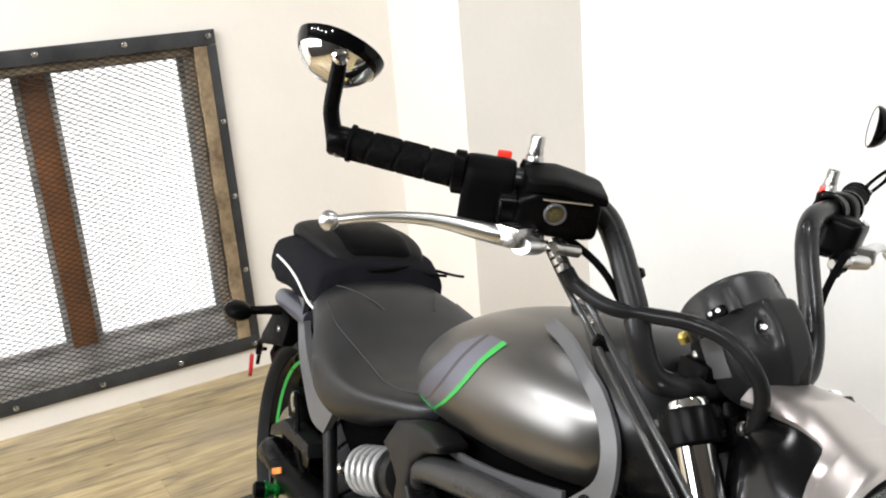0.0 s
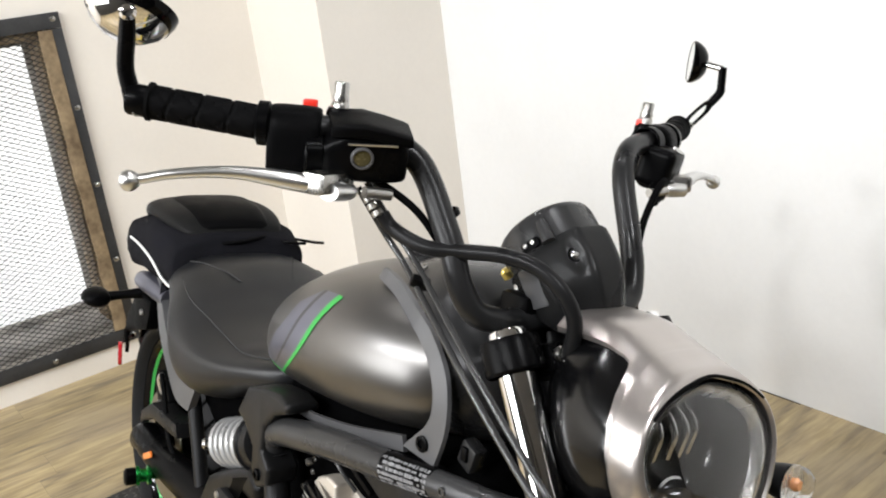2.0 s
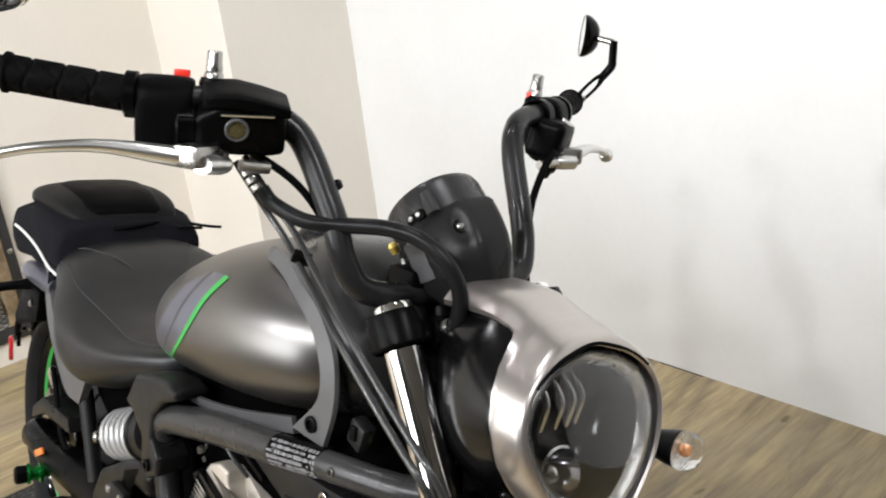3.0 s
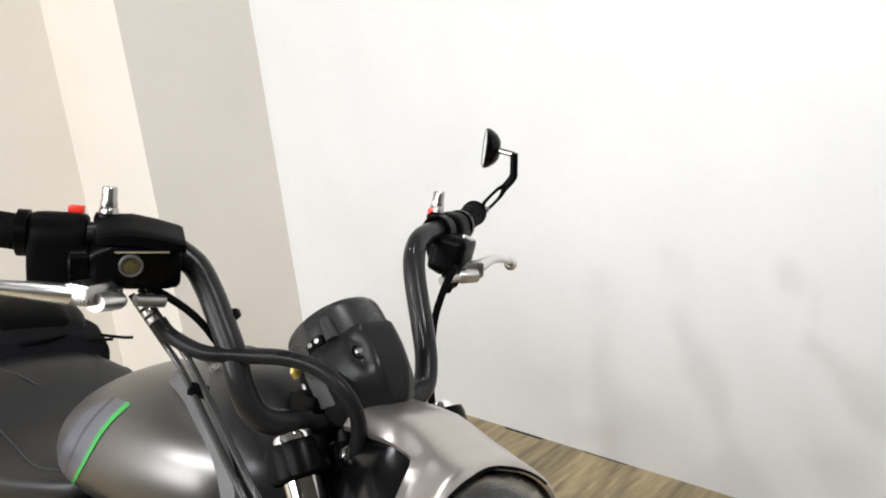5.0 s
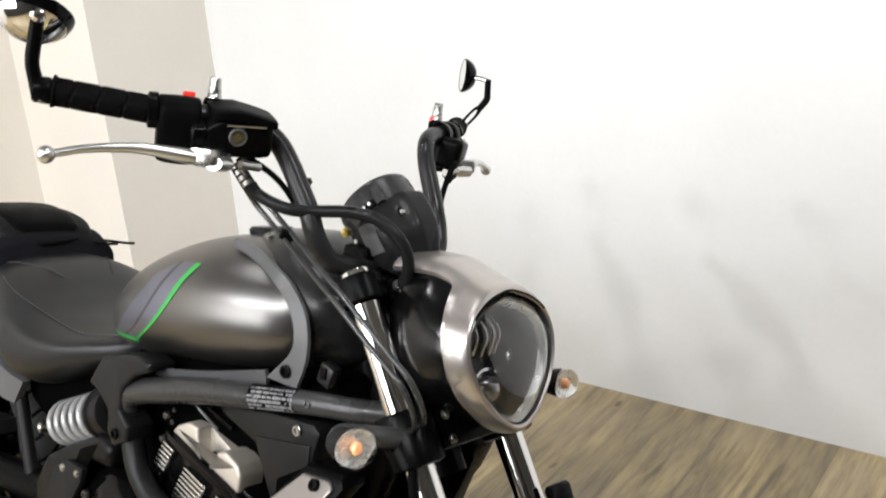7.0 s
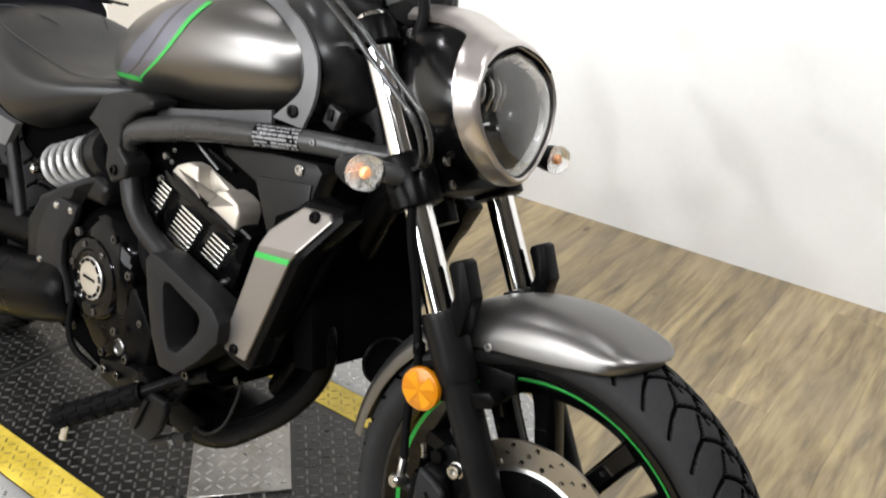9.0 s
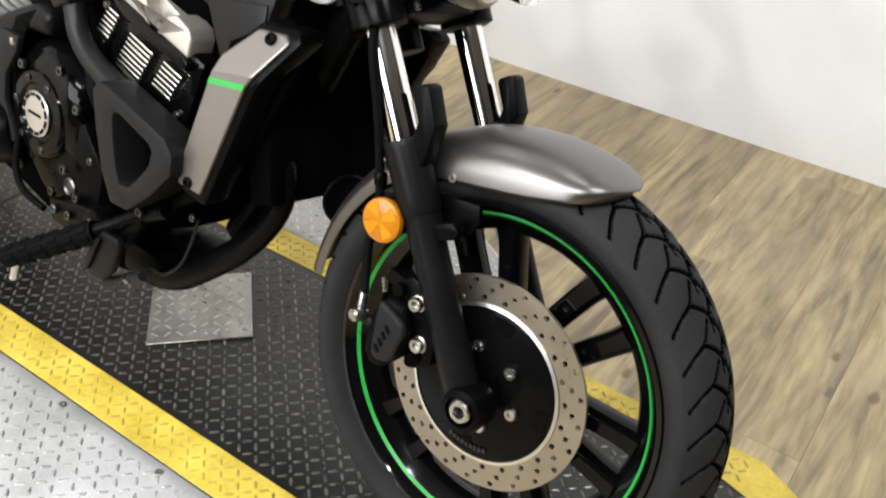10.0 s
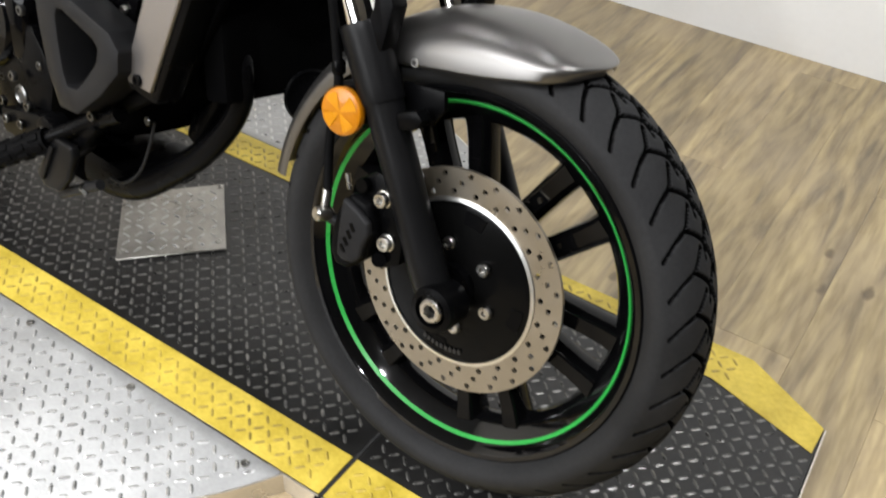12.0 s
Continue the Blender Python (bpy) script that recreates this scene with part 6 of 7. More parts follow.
# ---- seat
SEAT_ROWS = [(-0.865, 0.090, 0.722, 0.018, 0.012, 2.6), (-0.885, 0.124, 0.718, 0.027, 0.022, 2.7), (-0.94, 0.152, 0.708, 0.030, 0.034, 2.7), (-1.02, 0.180, 0.693, 0.034, 0.056, 2.7), (-1.10, 0.196, 0.688, 0.047, 0.090, 2.7), (-1.18, 0.196, 0.697, 0.060, 0.118, 2.6), (-1.24, 0.184, 0.708, 0.070, 0.110, 2.5), (-1.31, 0.160, 0.724, 0.072, 0.075, 2.5), (-1.40, 0.135, 0.735, 0.062, 0.055, 2.5), (-1.46, 0.12, 0.735, 0.045, 0.05, 2.5)]
seat = bpart("seat", loft([superring(x, 0, z, w, u, d, eu, 3.0, 56) for x, w, z, u, d, eu in smoothed(SEAT_ROWS, 4)]), M_SEAT, "stitched black vinyl solo seat", sharp=60)


def seat_z(x, y):
    rows = [tuple(r[k] for k in (0, 1, 2, 3, 5)) for r in smoothed(SEAT_ROWS, 4)]
    xs = np.array([r[0] for r in rows])[::-1]
    w, zc, u, e = (float(np.interp(x, xs, np.array([r[k] for r in rows])[::-1])) for k in (1, 2, 3, 4))
    return zc + u * max(0.0, 1 - min(1, abs(y) / w) ** e) ** (1 / e)


def seam(pts, name="stitch_line"):
    return part(name, sweep([(x, y, seat_z(x, y) + 0.0011) for x, y in pts], 0.0013, 6, 4), M_STITCH, seat)


for sd in (-1, 1):
    seam([(-1.37, sd * 0.105), (-1.33, sd * 0.092), (-1.27, sd * 0.066), (-1.235, sd * 0.052)])
    seam([(-1.31, sd * 0.138), (-1.22, sd * 0.150), (-1.14, sd * 0.140), (-1.08, sd * 0.134), (-1.00, sd * 0.134), (-0.93, sd * 0.118), (-0.895, sd * 0.100)])

# ---- tail bag strapped on the pillion place
bag_rows = [(-1.380, 0.10, 0.780, 0.022, 0.034), (-1.388, 0.132, 0.783, 0.042, 0.056), (-1.41, 0.150, 0.788, 0.060, 0.058), (-1.52, 0.162, 0.790, 0.072, 0.066), (-1.62, 0.162, 0.784, 0.072, 0.068), (-1.72, 0.146, 0.772, 0.062, 0.064), (-1.77, 0.120, 0.765, 0.045, 0.055), (-1.785, 0.09, 0.76, 0.03, 0.05)]
bm = loft([superring(x, 0, z, w, u, d, 3.4, 3.2, 64) for x, w, z, u, d in smoothed(bag_rows, 5)])
for v in bm.verts:
    q = noise.noise(Vector(v.co) * 16) * 0.007 + noise.noise(Vector(v.co) * 45) * 0.0022
    v.co += Vector((0.3 * q, math.copysign(q, v.co.y) * 0.8, q))
bag = tagged(finish("tail_bag", bm, M_BAG), "black nylon tail bag with a moulded lid, strapped behind the seat", "bag")
bag.matrix_world = BODY @ Matrix.Translation((0.016, -0.002, 0.010)) @ Matrix.Diagonal((1, 0.93, 0.97, 1))
part("lid", loft([superring(x, 0, z, w, u, 0.02, 2.8, 3.0, 48) for x, w, z, u in smoothed([(-1.416, 0.085, 0.842, 0.008), (-1.432, 0.108, 0.848, 0.020), (-1.48, 0.124, 0.856, 0.030), (-1.56, 0.130, 0.860, 0.033), (-1.66, 0.122, 0.852, 0.030), (-1.73, 0.09, 0.823, 0.026), (-1.745, 0.07, 0.818, 0.01)], 4)]), M_BAGTOP, bag, "smooth black moulded lid")
part("panel", loft([superring(x, 0.0, z, w, u, 0.012, 4.0, 3.0, 40) for x, w, z, u in smoothed([(-1.420, 0.062, 0.848, 0.010), (-1.432, 0.078, 0.856, 0.018), (-1.49, 0.086, 0.870, 0.024), (-1.57, 0.088, 0.875, 0.024), (-1.62, 0.080, 0.870, 0.020), (-1.63, 0.06, 0.864, 0.012)], 3)]), M_PLASTIC, bag, "raised black panel")


def bag_line(zs, lift, y_lim=1.0):
    out = []
    for a in range(-100, 101, 8):
        t = radians(a)
        out.append((-1.56 + 0.172 * math.cos(t) + lift * math.cos(t), 0.153 * math.sin(t) * y_lim, zs + 0.006 * math.sin(3 * t)))
    return out


part("zip", sweep([(x + 0.002, y * 0.93, z) for x, y, z in bag_line(0.836, 0.0)], 0.0040, 8, 2), M_PLASTIC, bag, "black zip round the lid")
for a in (0.20, -0.02):
    part("zip_pull", sweep([(-1.405, 0.09 + a * 0.2, 0.834), (-1.385, 0.118 + a * 0.25, 0.830), (-1.380, 0.150 + a * 0.2, 0.829)], 0.0032, 8, 3), M_BLACK, bag, "black zip pull")
for sd in (-1, 1):
    part("piping", sweep([(-1.385, sd * 0.125, 0.728), (-1.42, sd * 0.153, 0.752), (-1.48, sd * 0.163, 0.784), (-1.55, sd * 0.167, 0.798), (-1.62, sd * 0.167, 0.800)], 0.0028, 8, 4), M_PIPING, bag, "pale reflective piping")
    part("strap", sweep([(-1.47, sd * 0.132, 0.730), (-1.47, sd * 0.132, 0.70), (-1.46, sd * 0.120, 0.67)], [0.012, 0.012, 0.010], 6, 4), M_BAG, bag)

# ---- tail: mudguard, struts, indicators, reflector
bpart("rear_mudguard", loft([[( -1.575 + r * math.sin(radians(p)), y, 0.3125 + r * math.cos(radians(p))) for r, y in [(rc - 0.03 * (t / 6) ** 2 * 1.0, w * t / 6) for t in range(-6, 7)] + [(rc - 0.004 - 0.03 * (t / 6) ** 2, w * 0.97 * t / 6) for t in range(6, -7, -1)]] for p, rc, w in ((40, 0.345, 0.085), (20, 0.350, 0.088), (0, 0.352, 0.088), (-20, 0.352, 0.085), (-40, 0.352, 0.08), (-58, 0.350, 0.07))]), M_BLACK, "black rear mudguard")
for sd in (-1, 1):
    # flat grey grab strut beside the seat
    rings = []
    for x, z, y, w in smoothed([(-1.560, 0.735, 0.105, 0.020), (-1.50, 0.705, 0.120, 0.024), (-1.42, 0.645, 0.135, 0.026), (-1.33, 0.590, 0.142, 0.028), (-1.27, 0.565, 0.143, 0.036), (-1.215, 0.560, 0.138, 0.034)], 4):
        rings.append([(x - w * 0.55, sd * (y - 0.008), z - w * 0.8), (x - w * 0.5, sd * (y + 0.006), z - w * 0.75), (x + w * 0.5, sd * (y + 0.006), z + w * 0.75), (x + w * 0.55, sd * (y - 0.008), z + w * 0.8)])
    bpart("tail_strut", loft(rings), M_TRIM, "flat dark grey strut under the seat")
    bpart("seat_stay", rod((-1.245, sd * 0.128, 0.555), (-1.165, sd * 0.130, 0.385), 0.0135, 18), M_SATIN, "dark round stay")
    bpart("tail_rail", sweep([(-1.44, sd * 0.118, 0.690), (-1.53, sd * 0.116, 0.687), (-1.61, sd * 0.112, 0.681), (-1.69, sd * 0.104, 0.668)], [0.020, 0.023, 0.023, 0.021], 16, 4), M_LAV, "pale grey tail rail")
    c = Vector((-1.700, sd * 0.205, 0.632))
    sig = bpart("rear_indicator", lathe([(0.0, -0.034), (0.014, -0.032), (0.022, -0.024), (0.026, -0.008), (0.026, 0.010), (0.024, 0.014), (0, 0.016)], 24, axis_at(c, (-1, 0, 0.05)) @ Matrix.Diagonal((1.15, 0.78, 1.1, 1))), M_PLASTIC, "black rear indicator on a stalk")
    part("stalk", sweep([c + Vector((0.004, -sd * 0.02, 0)), Vector((-1.69, sd * 0.15, 0.636)), Vector((-1.68, sd * 0.11, 0.640))], [0.012, 0.010, 0.013], 12, 4), M_BLACK, sig)
    part("lens", lathe([(0.024, 0.014), (0.022, 0.022), (0.012, 0.027), (0, 0.028)], 20, axis_at(c, (-1, 0, 0.05)) @ Matrix.Diagonal((1.15, 0.78, 1.1, 1))), M_FROST, sig)
mount = bpart("tail_bracket", plate([(-1.735, 0.622), (-1.690, 0.645), (-1.608, 0.640), (-1.620, 0.600), (-1.640, 0.565), (-1.806, 0.517), (-1.815, 0.535)], -0.112, -0.050, 0.006), M_PLASTIC, "black angular tail bracket")
bolt((-1.665, -0.113, 0.600), (0, -1, 0), mount, 0.007, 0.005, M_STEEL)
part("stay", sweep([(-1.80, -0.080, 0.522), (-1.86, -0.078, 0.505), (-1.935, -0.074, 0.478), (-1.950, -0.072, 0.440)], 0.008, 8, 4), M_PLASTIC, mount)
bpart("plate_bracket", plate([(-1.62, 0.66), (-1.76, 0.62), (-1.90, 0.46), (-1.87, 0.44), (-1.74, 0.53), (-1.63, 0.58)], -0.06, 0.06, 0.006), M_BLACK, "black tail bracket")
tag = bpart("rear_side_reflector", lathe([(0.0, -0.004), (0.026, -0.004), (0.027, 0.002), (0.025, 0.006), (0, 0.007)], 28, axis_at((-1.96, -0.085, 0.405), (-0.25, -1, 0)) @ Matrix.Diagonal((1.0, 1.15, 1, 1))), M_REDREF, "round red reflector on a wire bracket")
part("bracket", sweep([(-1.955, -0.07, 0.41), (-1.945, -0.07, 0.45), (-1.90, -0.07, 0.47)], 0.005, 8, 3), M_BLACK, tag)

# rear brake caliper and hugger
rc_ = bpart("rear_caliper", plate([(-1.56, 0.50), (-1.50, 0.50), (-1.475, 0.455), (-1.49, 0.41), (-1.55, 0.415), (-1.575, 0.455)], -0.105, -0.060, 0.008), M_PLASTIC, "black rear brake caliper")
part("union", sweep([(-1.505, -0.112, 0.475), (-1.50, -0.118, 0.50), (-1.485, -0.118, 0.515)], 0.006, 10, 4), M_ALU, rc_)
bolt((-1.51, -0.105, 0.47), (0, -1, 0), rc_, 0.009, 0.008, M_ALU)
bolt((-1.53, -0.105, 0.435), (0, -1, 0), rc_, 0.007, 0.007, M_STEEL)
bpart("rear_brake_hose", sweep([(-1.485, -0.118, 0.515), (-1.44, -0.125, 0.49), (-1.40, -0.13, 0.44), (-1.36, -0.13, 0.40), (-1.28, -0.12, 0.38)], 0.005, 8, 5), M_RUBBER)
swing = bpart("swingarm", sweep([(-1.62, -0.115, 0.318), (-1.56, -0.122, 0.345), (-1.42, -0.130, 0.358), (-1.22, -0.125, 0.380), (-1.05, -0.105, 0.392), (-0.98, -0.10, 0.39)], [0.030, 0.034, 0.033, 0.034, 0.036, 0.03], 16, 5), M_BLACK, "black swingarm")
part("upper_brace", plate([(-1.585, 0.375), (-1.575, 0.405), (-1.50, 0.450), (-1.33, 0.468), (-1.32, 0.440), (-1.49, 0.418)], -0.135, -0.09, 0.006), M_SATIN, swing)
part("reflector_strip", block((0, 0, 0), (0.060, 0.004, 0.013), 0.0015, Matrix.Translation((-1.415, -0.163, 0.372)) @ Matrix.Rotation(radians(-28), 4, "Y")), mat("orange_strip", (0.75, 0.20, 0.03), 0.3, coat=0.5), swing, "orange reflector strip")
part("other_arm", sweep([(-1.60, 0.115, 0.318), (-1.38, 0.12, 0.37), (-1.05, 0.10, 0.395)], 0.028, 12, 4), M_SATIN, swing)
bob = bpart("axle_bobbin", lathe([(0.010, -0.02), (0.010, 0.006), (0.020, 0.008), (0.020, 0.014), (0.0135, 0.017), (0.0135, 0.028), (0.020, 0.031), (0.020, 0.037), (0, 0.038)], 24, axis_at((-1.405, -0.150, 0.333), (-0.15, -1, 0))), M_GREENALU, "green anodised axle bobbin")
part("end_cap", lathe([(0.0165, 0.037), (0.0175, 0.043), (0.0175, 0.056), (0.012, 0.060), (0, 0.060)], 20, axis_at((-1.405, -0.150, 0.333), (-0.15, -1, 0))), M_BLACK, bob)

# added block: stands in for the shade under the seat, hides tyre and floor
bpart("dark_fill_block", loft([superring(x, 0.0, z, w, u, d, 4, 4, 36) for x, w, z, u, d in smoothed([(-1.26, 0.08, 0.60, 0.05, 0.06), (-1.24, 0.11, 0.60, 0.07, 0.09), (-1.05, 0.115, 0.58, 0.06, 0.11), (-0.88, 0.110, 0.60, 0.06, 0.10), (-0.86, 0.09, 0.60, 0.04, 0.07)], 3)]), M_VOID, "black filler block that darkens the gap under the seat")

# ---- shock absorber
sa, sb = Vector((-1.098, -0.118, 0.525)), Vector((-0.845, -0.130, 0.632))
sdir = (sb - sa).normalized()
shock = bpart("shock_absorber", rod(sa, sb, 0.021, 20), M_BLACK, "shock absorber with a pale grey coil spring")
m = axis_at(sa + sdir * 0.020, sdir)
bm = bmesh.new()
turns, L = 5.6, 0.170
pts = []
for k in range(int(turns * 20) + 1):
    t = k / 20
    pts.append(m @ Vector((0.0375 * math.cos(2 * math.pi * t), 0.0375 * math.sin(2 * math.pi * t), 0.010 + L * t / turns)))
sweep(pts, 0.0064, 10, 1, bm)
part("spring", bm, M_SPRING, shock, "pale grey coil spring")
part("adjuster_ring", lathe([(0.022, 0.0), (0.046, 0.0), (0.048, 0.004), (0.048, 0.010), (0.044, 0.012), (0.044, 0.020), (0.041, 0.036), (0.030, 0.040), (0.022, 0.040)], 32, axis_at(sa + sdir * 0.196, sdir), None, True), M_SATIN, shock)
part("end_bolt", lathe([(0.010, 0), (0.010, 0.008), (0.006, 0.012), (0, 0.012)], 10, axis_at(sa + Vector((-0.005, -0.028, 0)), (-0.3, -1, 0))), M_STEEL, shock)
part("end_eye", rod(sa + Vector((0, -0.026, 0)), sa + Vector((0, 0.03, 0)), 0.021, 18), M_BLACK, shock)

# ---- frame
for sd in (-1, 1):
    y = sd * 0.158
    bpart("main_frame_tube", sweep([(-0.806, y, 0.640), (-0.797, y, 0.668), (-0.765, y, 0.686), (-0.699, y, 0.706), (-0.61, y * 0.98, 0.728), (-0.513, y * 0.93, 0.746), (-0.461, y * 0.87, 0.755), (-0.396, y * 0.80, 0.763), (-0.33, y * 0.66, 0.767), (-0.285, y * 0.45, 0.768)], [0.020, 0.0205, 0.0205, 0.0205, 0.0195, 0.018, 0.0168, 0.016, 0.016, 0.016], 24, 6), M_POD, "thick dark grey frame tube")
    bpart("down_frame_tube", sweep([(-0.796, y, 0.640), (-0.784, y, 0.600), (-0.760, y * 1.02, 0.560), (-0.715, y * 1.03, 0.530), (-0.640, y * 1.02, 0.505), (-0.575, y * 1.0, 0.490), (-0.520, y * 0.98, 0.478)], 0.0185, 20, 6), M_SATIN, "dark grey lower frame tube")
    brk = bpart("frame_bracket", plate([(-0.851, 0.724), (-0.800, 0.740), (-0.743, 0.750), (-0.712, 0.746), (-0.712, 0.734), (-0.756, 0.716), (-0.787, 0.688), (-0.792, 0.650), (-0.764, 0.633), (-0.768, 0.607), (-0.805, 0.588), (-0.826, 0.609), (-0.825, 0.643), (-0.857, 0.666), (-0.888, 0.674)], y - 0.024, y + 0.024, 0.011, seg=3), M_SATIN, "dark grey cast frame bracket")
    bolt((-0.797, sd * 0.182, 0.612), (0, sd, 0), brk, 0.009, 0.005, M_BLACK)
    bolt((-0.398, sd * 0.142, 0.765), (0.2, sd, 0), brk, 0.005, 0.003, M_DKBOLT)
# unreadable printed label on the tube
LABEL = sweep([(-0.503, -0.158 * 0.92, 0.7477), (-0.461, -0.158 * 0.87, 0.755), (-0.424, -0.158 * 0.83, 0.7598)], [0.0183, 0.0173, 0.0169], 24, 6)
bpart("frame_label", LABEL, M_BLACK, "black printed label round the frame tube")
lr = random.Random(5)
pl = None
for row in range(6):
    a = radians(-42 + 20 * row)
    for k in range(18):
        t = (k + 0.5 + lr.uniform(-0.2, 0.2)) / 18
        base = Vector((-0.502, -0.1452, 0.7479)).lerp(Vector((-0.426, -0.1314, 0.7596)), t)
        ax = Vector((0.076, 0.0138, 0.0117)).normalized()
        n0 = Vector((0.28, -0.96, 0.0)).normalized()
        n0 = (n0 - ax * n0.dot(ax)).normalized()
        up = n0.cross(ax)
        up = up if up.z > 0 else -up
        nr = n0 * math.cos(a) + up * math.sin(a)
        q = Matrix.Translation(base + nr * (0.0182 - 0.0013 * t)) @ Matrix((ax, nr, ax.cross(nr))).transposed().to_4x4() @ Matrix.Diagonal((lr.uniform(0.45, 1.1), 1, lr.uniform(0.5, 1.0), 1))
        if lr.random() < 0.12:
            continue
        if pl is None:
            pl = bpart("print_bar", block((0, 0, 0), (0.0042, 0.0012, 0.0044), 0), M_LABEL)
            ob = pl
        else:
            ob = new("print_bar", pl.data)
            ob.parent = moto
        ob.matrix_basis = q

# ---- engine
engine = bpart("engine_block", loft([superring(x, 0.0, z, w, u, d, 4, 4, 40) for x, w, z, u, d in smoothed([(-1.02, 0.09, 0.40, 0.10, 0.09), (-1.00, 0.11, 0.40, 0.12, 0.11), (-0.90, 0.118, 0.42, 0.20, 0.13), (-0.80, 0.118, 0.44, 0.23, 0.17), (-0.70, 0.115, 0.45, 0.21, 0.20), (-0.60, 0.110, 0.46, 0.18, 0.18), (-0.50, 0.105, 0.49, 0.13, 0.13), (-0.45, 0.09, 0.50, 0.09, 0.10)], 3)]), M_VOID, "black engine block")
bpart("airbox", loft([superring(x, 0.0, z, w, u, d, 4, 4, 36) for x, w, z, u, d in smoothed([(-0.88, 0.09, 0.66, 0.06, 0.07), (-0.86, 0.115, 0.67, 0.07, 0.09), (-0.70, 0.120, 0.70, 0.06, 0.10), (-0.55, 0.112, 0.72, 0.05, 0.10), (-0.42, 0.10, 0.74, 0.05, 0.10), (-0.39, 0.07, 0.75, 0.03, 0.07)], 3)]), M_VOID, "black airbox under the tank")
part("sump", block((-0.70, -0.02, 0.205), (0.22, 0.16, 0.06), 0.02), M_BLACK, engine)
# clutch cover
m = axis_at((-0.862, -0.120, 0.398), (0, -1, 0))
cover = part("clutch_cover", lathe([(0.0, -0.02), (0.105, -0.02), (0.108, 0.010), (0.100, 0.024), (0.088, 0.030), (0.078, 0.031), (0.076, 0.040), (0.070, 0.046), (0.052, 0.047), (0.047, 0.043), (0.0, 0.043)], 56, m), M_GLOSS, engine, "black round clutch cover")
badge = part("badge_plate", lathe([(0.0, 0.044), (0.0375, 0.044), (0.0385, 0.047), (0.037, 0.0485), (0, 0.0487)], 40, m), M_ALU, engine, "round bright badge plate")
slot0 = None
for k in range(12):
    t = 2 * math.pi * (k + 0.5) / 12
    q = m @ Matrix.Translation((0.0325 * math.cos(t), 0.0325 * math.sin(t), 0.0490)) @ Matrix.Rotation(t + math.pi / 2, 4, "Z")
    if slot0 is None:
        slot0 = part("badge_slot", block((0, 0, 0), (0.0125, 0.0055, 0.0016), 0), M_BLACK, engine)
        ob = slot0
    else:
        ob = new("badge_slot", slot0.data)
        ob.parent = engine
    ob.matrix_basis = q
part("badge_bar", block((0, 0, 0), (0.036, 0.0045, 0.0012), 0, m @ Matrix.Translation((0, 0, 0.0492))), M_BLACK, engine)
for a in range(0, 360, 45):
    t = radians(a + 20)
    part("cover_bolt", bolt_mesh(m @ Vector((0.092 * math.cos(t), 0.092 * math.sin(t), 0.026)), (0, -1, 0), 0.0075, 0.006), M_DKBOLT, engine)
for a in (60, 115, 170, 230, 290):
    t = radians(a)
    part("cover_bolt", bolt_mesh(m @ Vector((0.060 * math.cos(t), 0.060 * math.sin(t), 0.0455)), (0, -1, 0), 0.0055, 0.004), M_DKBOLT, engine)
part("crankcase_shoulder", loft([superring(x, -0.115, z, w, u, d, 2.5, 2.5, 28) for x, w, z, u, d in smoothed([(-0.76, 0.03, 0.42, 0.05, 0.05), (-0.775, 0.045, 0.42, 0.075, 0.09), (-0.86, 0.05, 0.44, 0.085, 0.10), (-0.93, 0.045, 0.42, 0.08, 0.10), (-0.97, 0.03, 0.40, 0.05, 0.06)], 3)]), M_GLOSS, engine)
for x, z in ((-0.795, 0.492), (-0.905, 0.470), (-0.745, 0.445), (-0.77, 0.335), (-0.80, 0.285), (-0.73, 0.30), (-0.90, 0.295)):
    part("case_bolt", bolt_mesh((x, -0.165, z), (0, -1, 0), 0.008, 0.008), M_DKBOLT, engine)
part("oil_plug", lathe([(0.016, -0.004), (0.016, 0.004), (0.013, 0.006), (0.010, 0.003), (0, 0.003)], 24, axis_at((-0.775, -0.150, 0.300), (0, -1, 0))), M_DKBOLT, engine)
part("lower_case", plate([(-0.92, 0.32), (-0.86, 0.27), (-0.76, 0.25), (-0.70, 0.27), (-0.69, 0.36), (-0.75, 0.42), (-0.90, 0.40)], -0.152, -0.08, 0.012), M_BLACK, engine)
# side plate behind the clutch
sp = bpart("sprocket_side_plate", plate([(-1.000, 0.492), (-0.962, 0.514), (-0.908, 0.514), (-0.914, 0.488), (-0.945, 0.440), (-0.944, 0.395), (-0.905, 0.340), (-0.932, 0.312), (-0.988, 0.324), (-1.030, 0.372), (-1.030, 0.433)], -0.176, -0.164, 0.003), M_GREYPL, "dark grey plate with bright rivets")
for x, z in ((-0.972, 0.497), (-0.924, 0.502), (-1.014, 0.380), (-0.940, 0.328)):
    part("rivet", lathe([(0.007, 0), (0.006, 0.003), (0, 0.0045)], 14, axis_at((x, -0.176, z), (0, -1, 0))), M_STEEL, sp)
bpart("side_cover", plate([(-1.09, 0.36), (-1.10, 0.43), (-1.06, 0.490), (-0.98, 0.534), (-0.88, 0.582), (-0.84, 0.565), (-0.85, 0.53), (-0.93, 0.525), (-0.95, 0.46), (-0.94, 0.34), (-1.00, 0.27), (-1.06, 0.30)], -0.163, -0.09, 0.014, seg=3), M_FORK, "dark grey curved side cover")
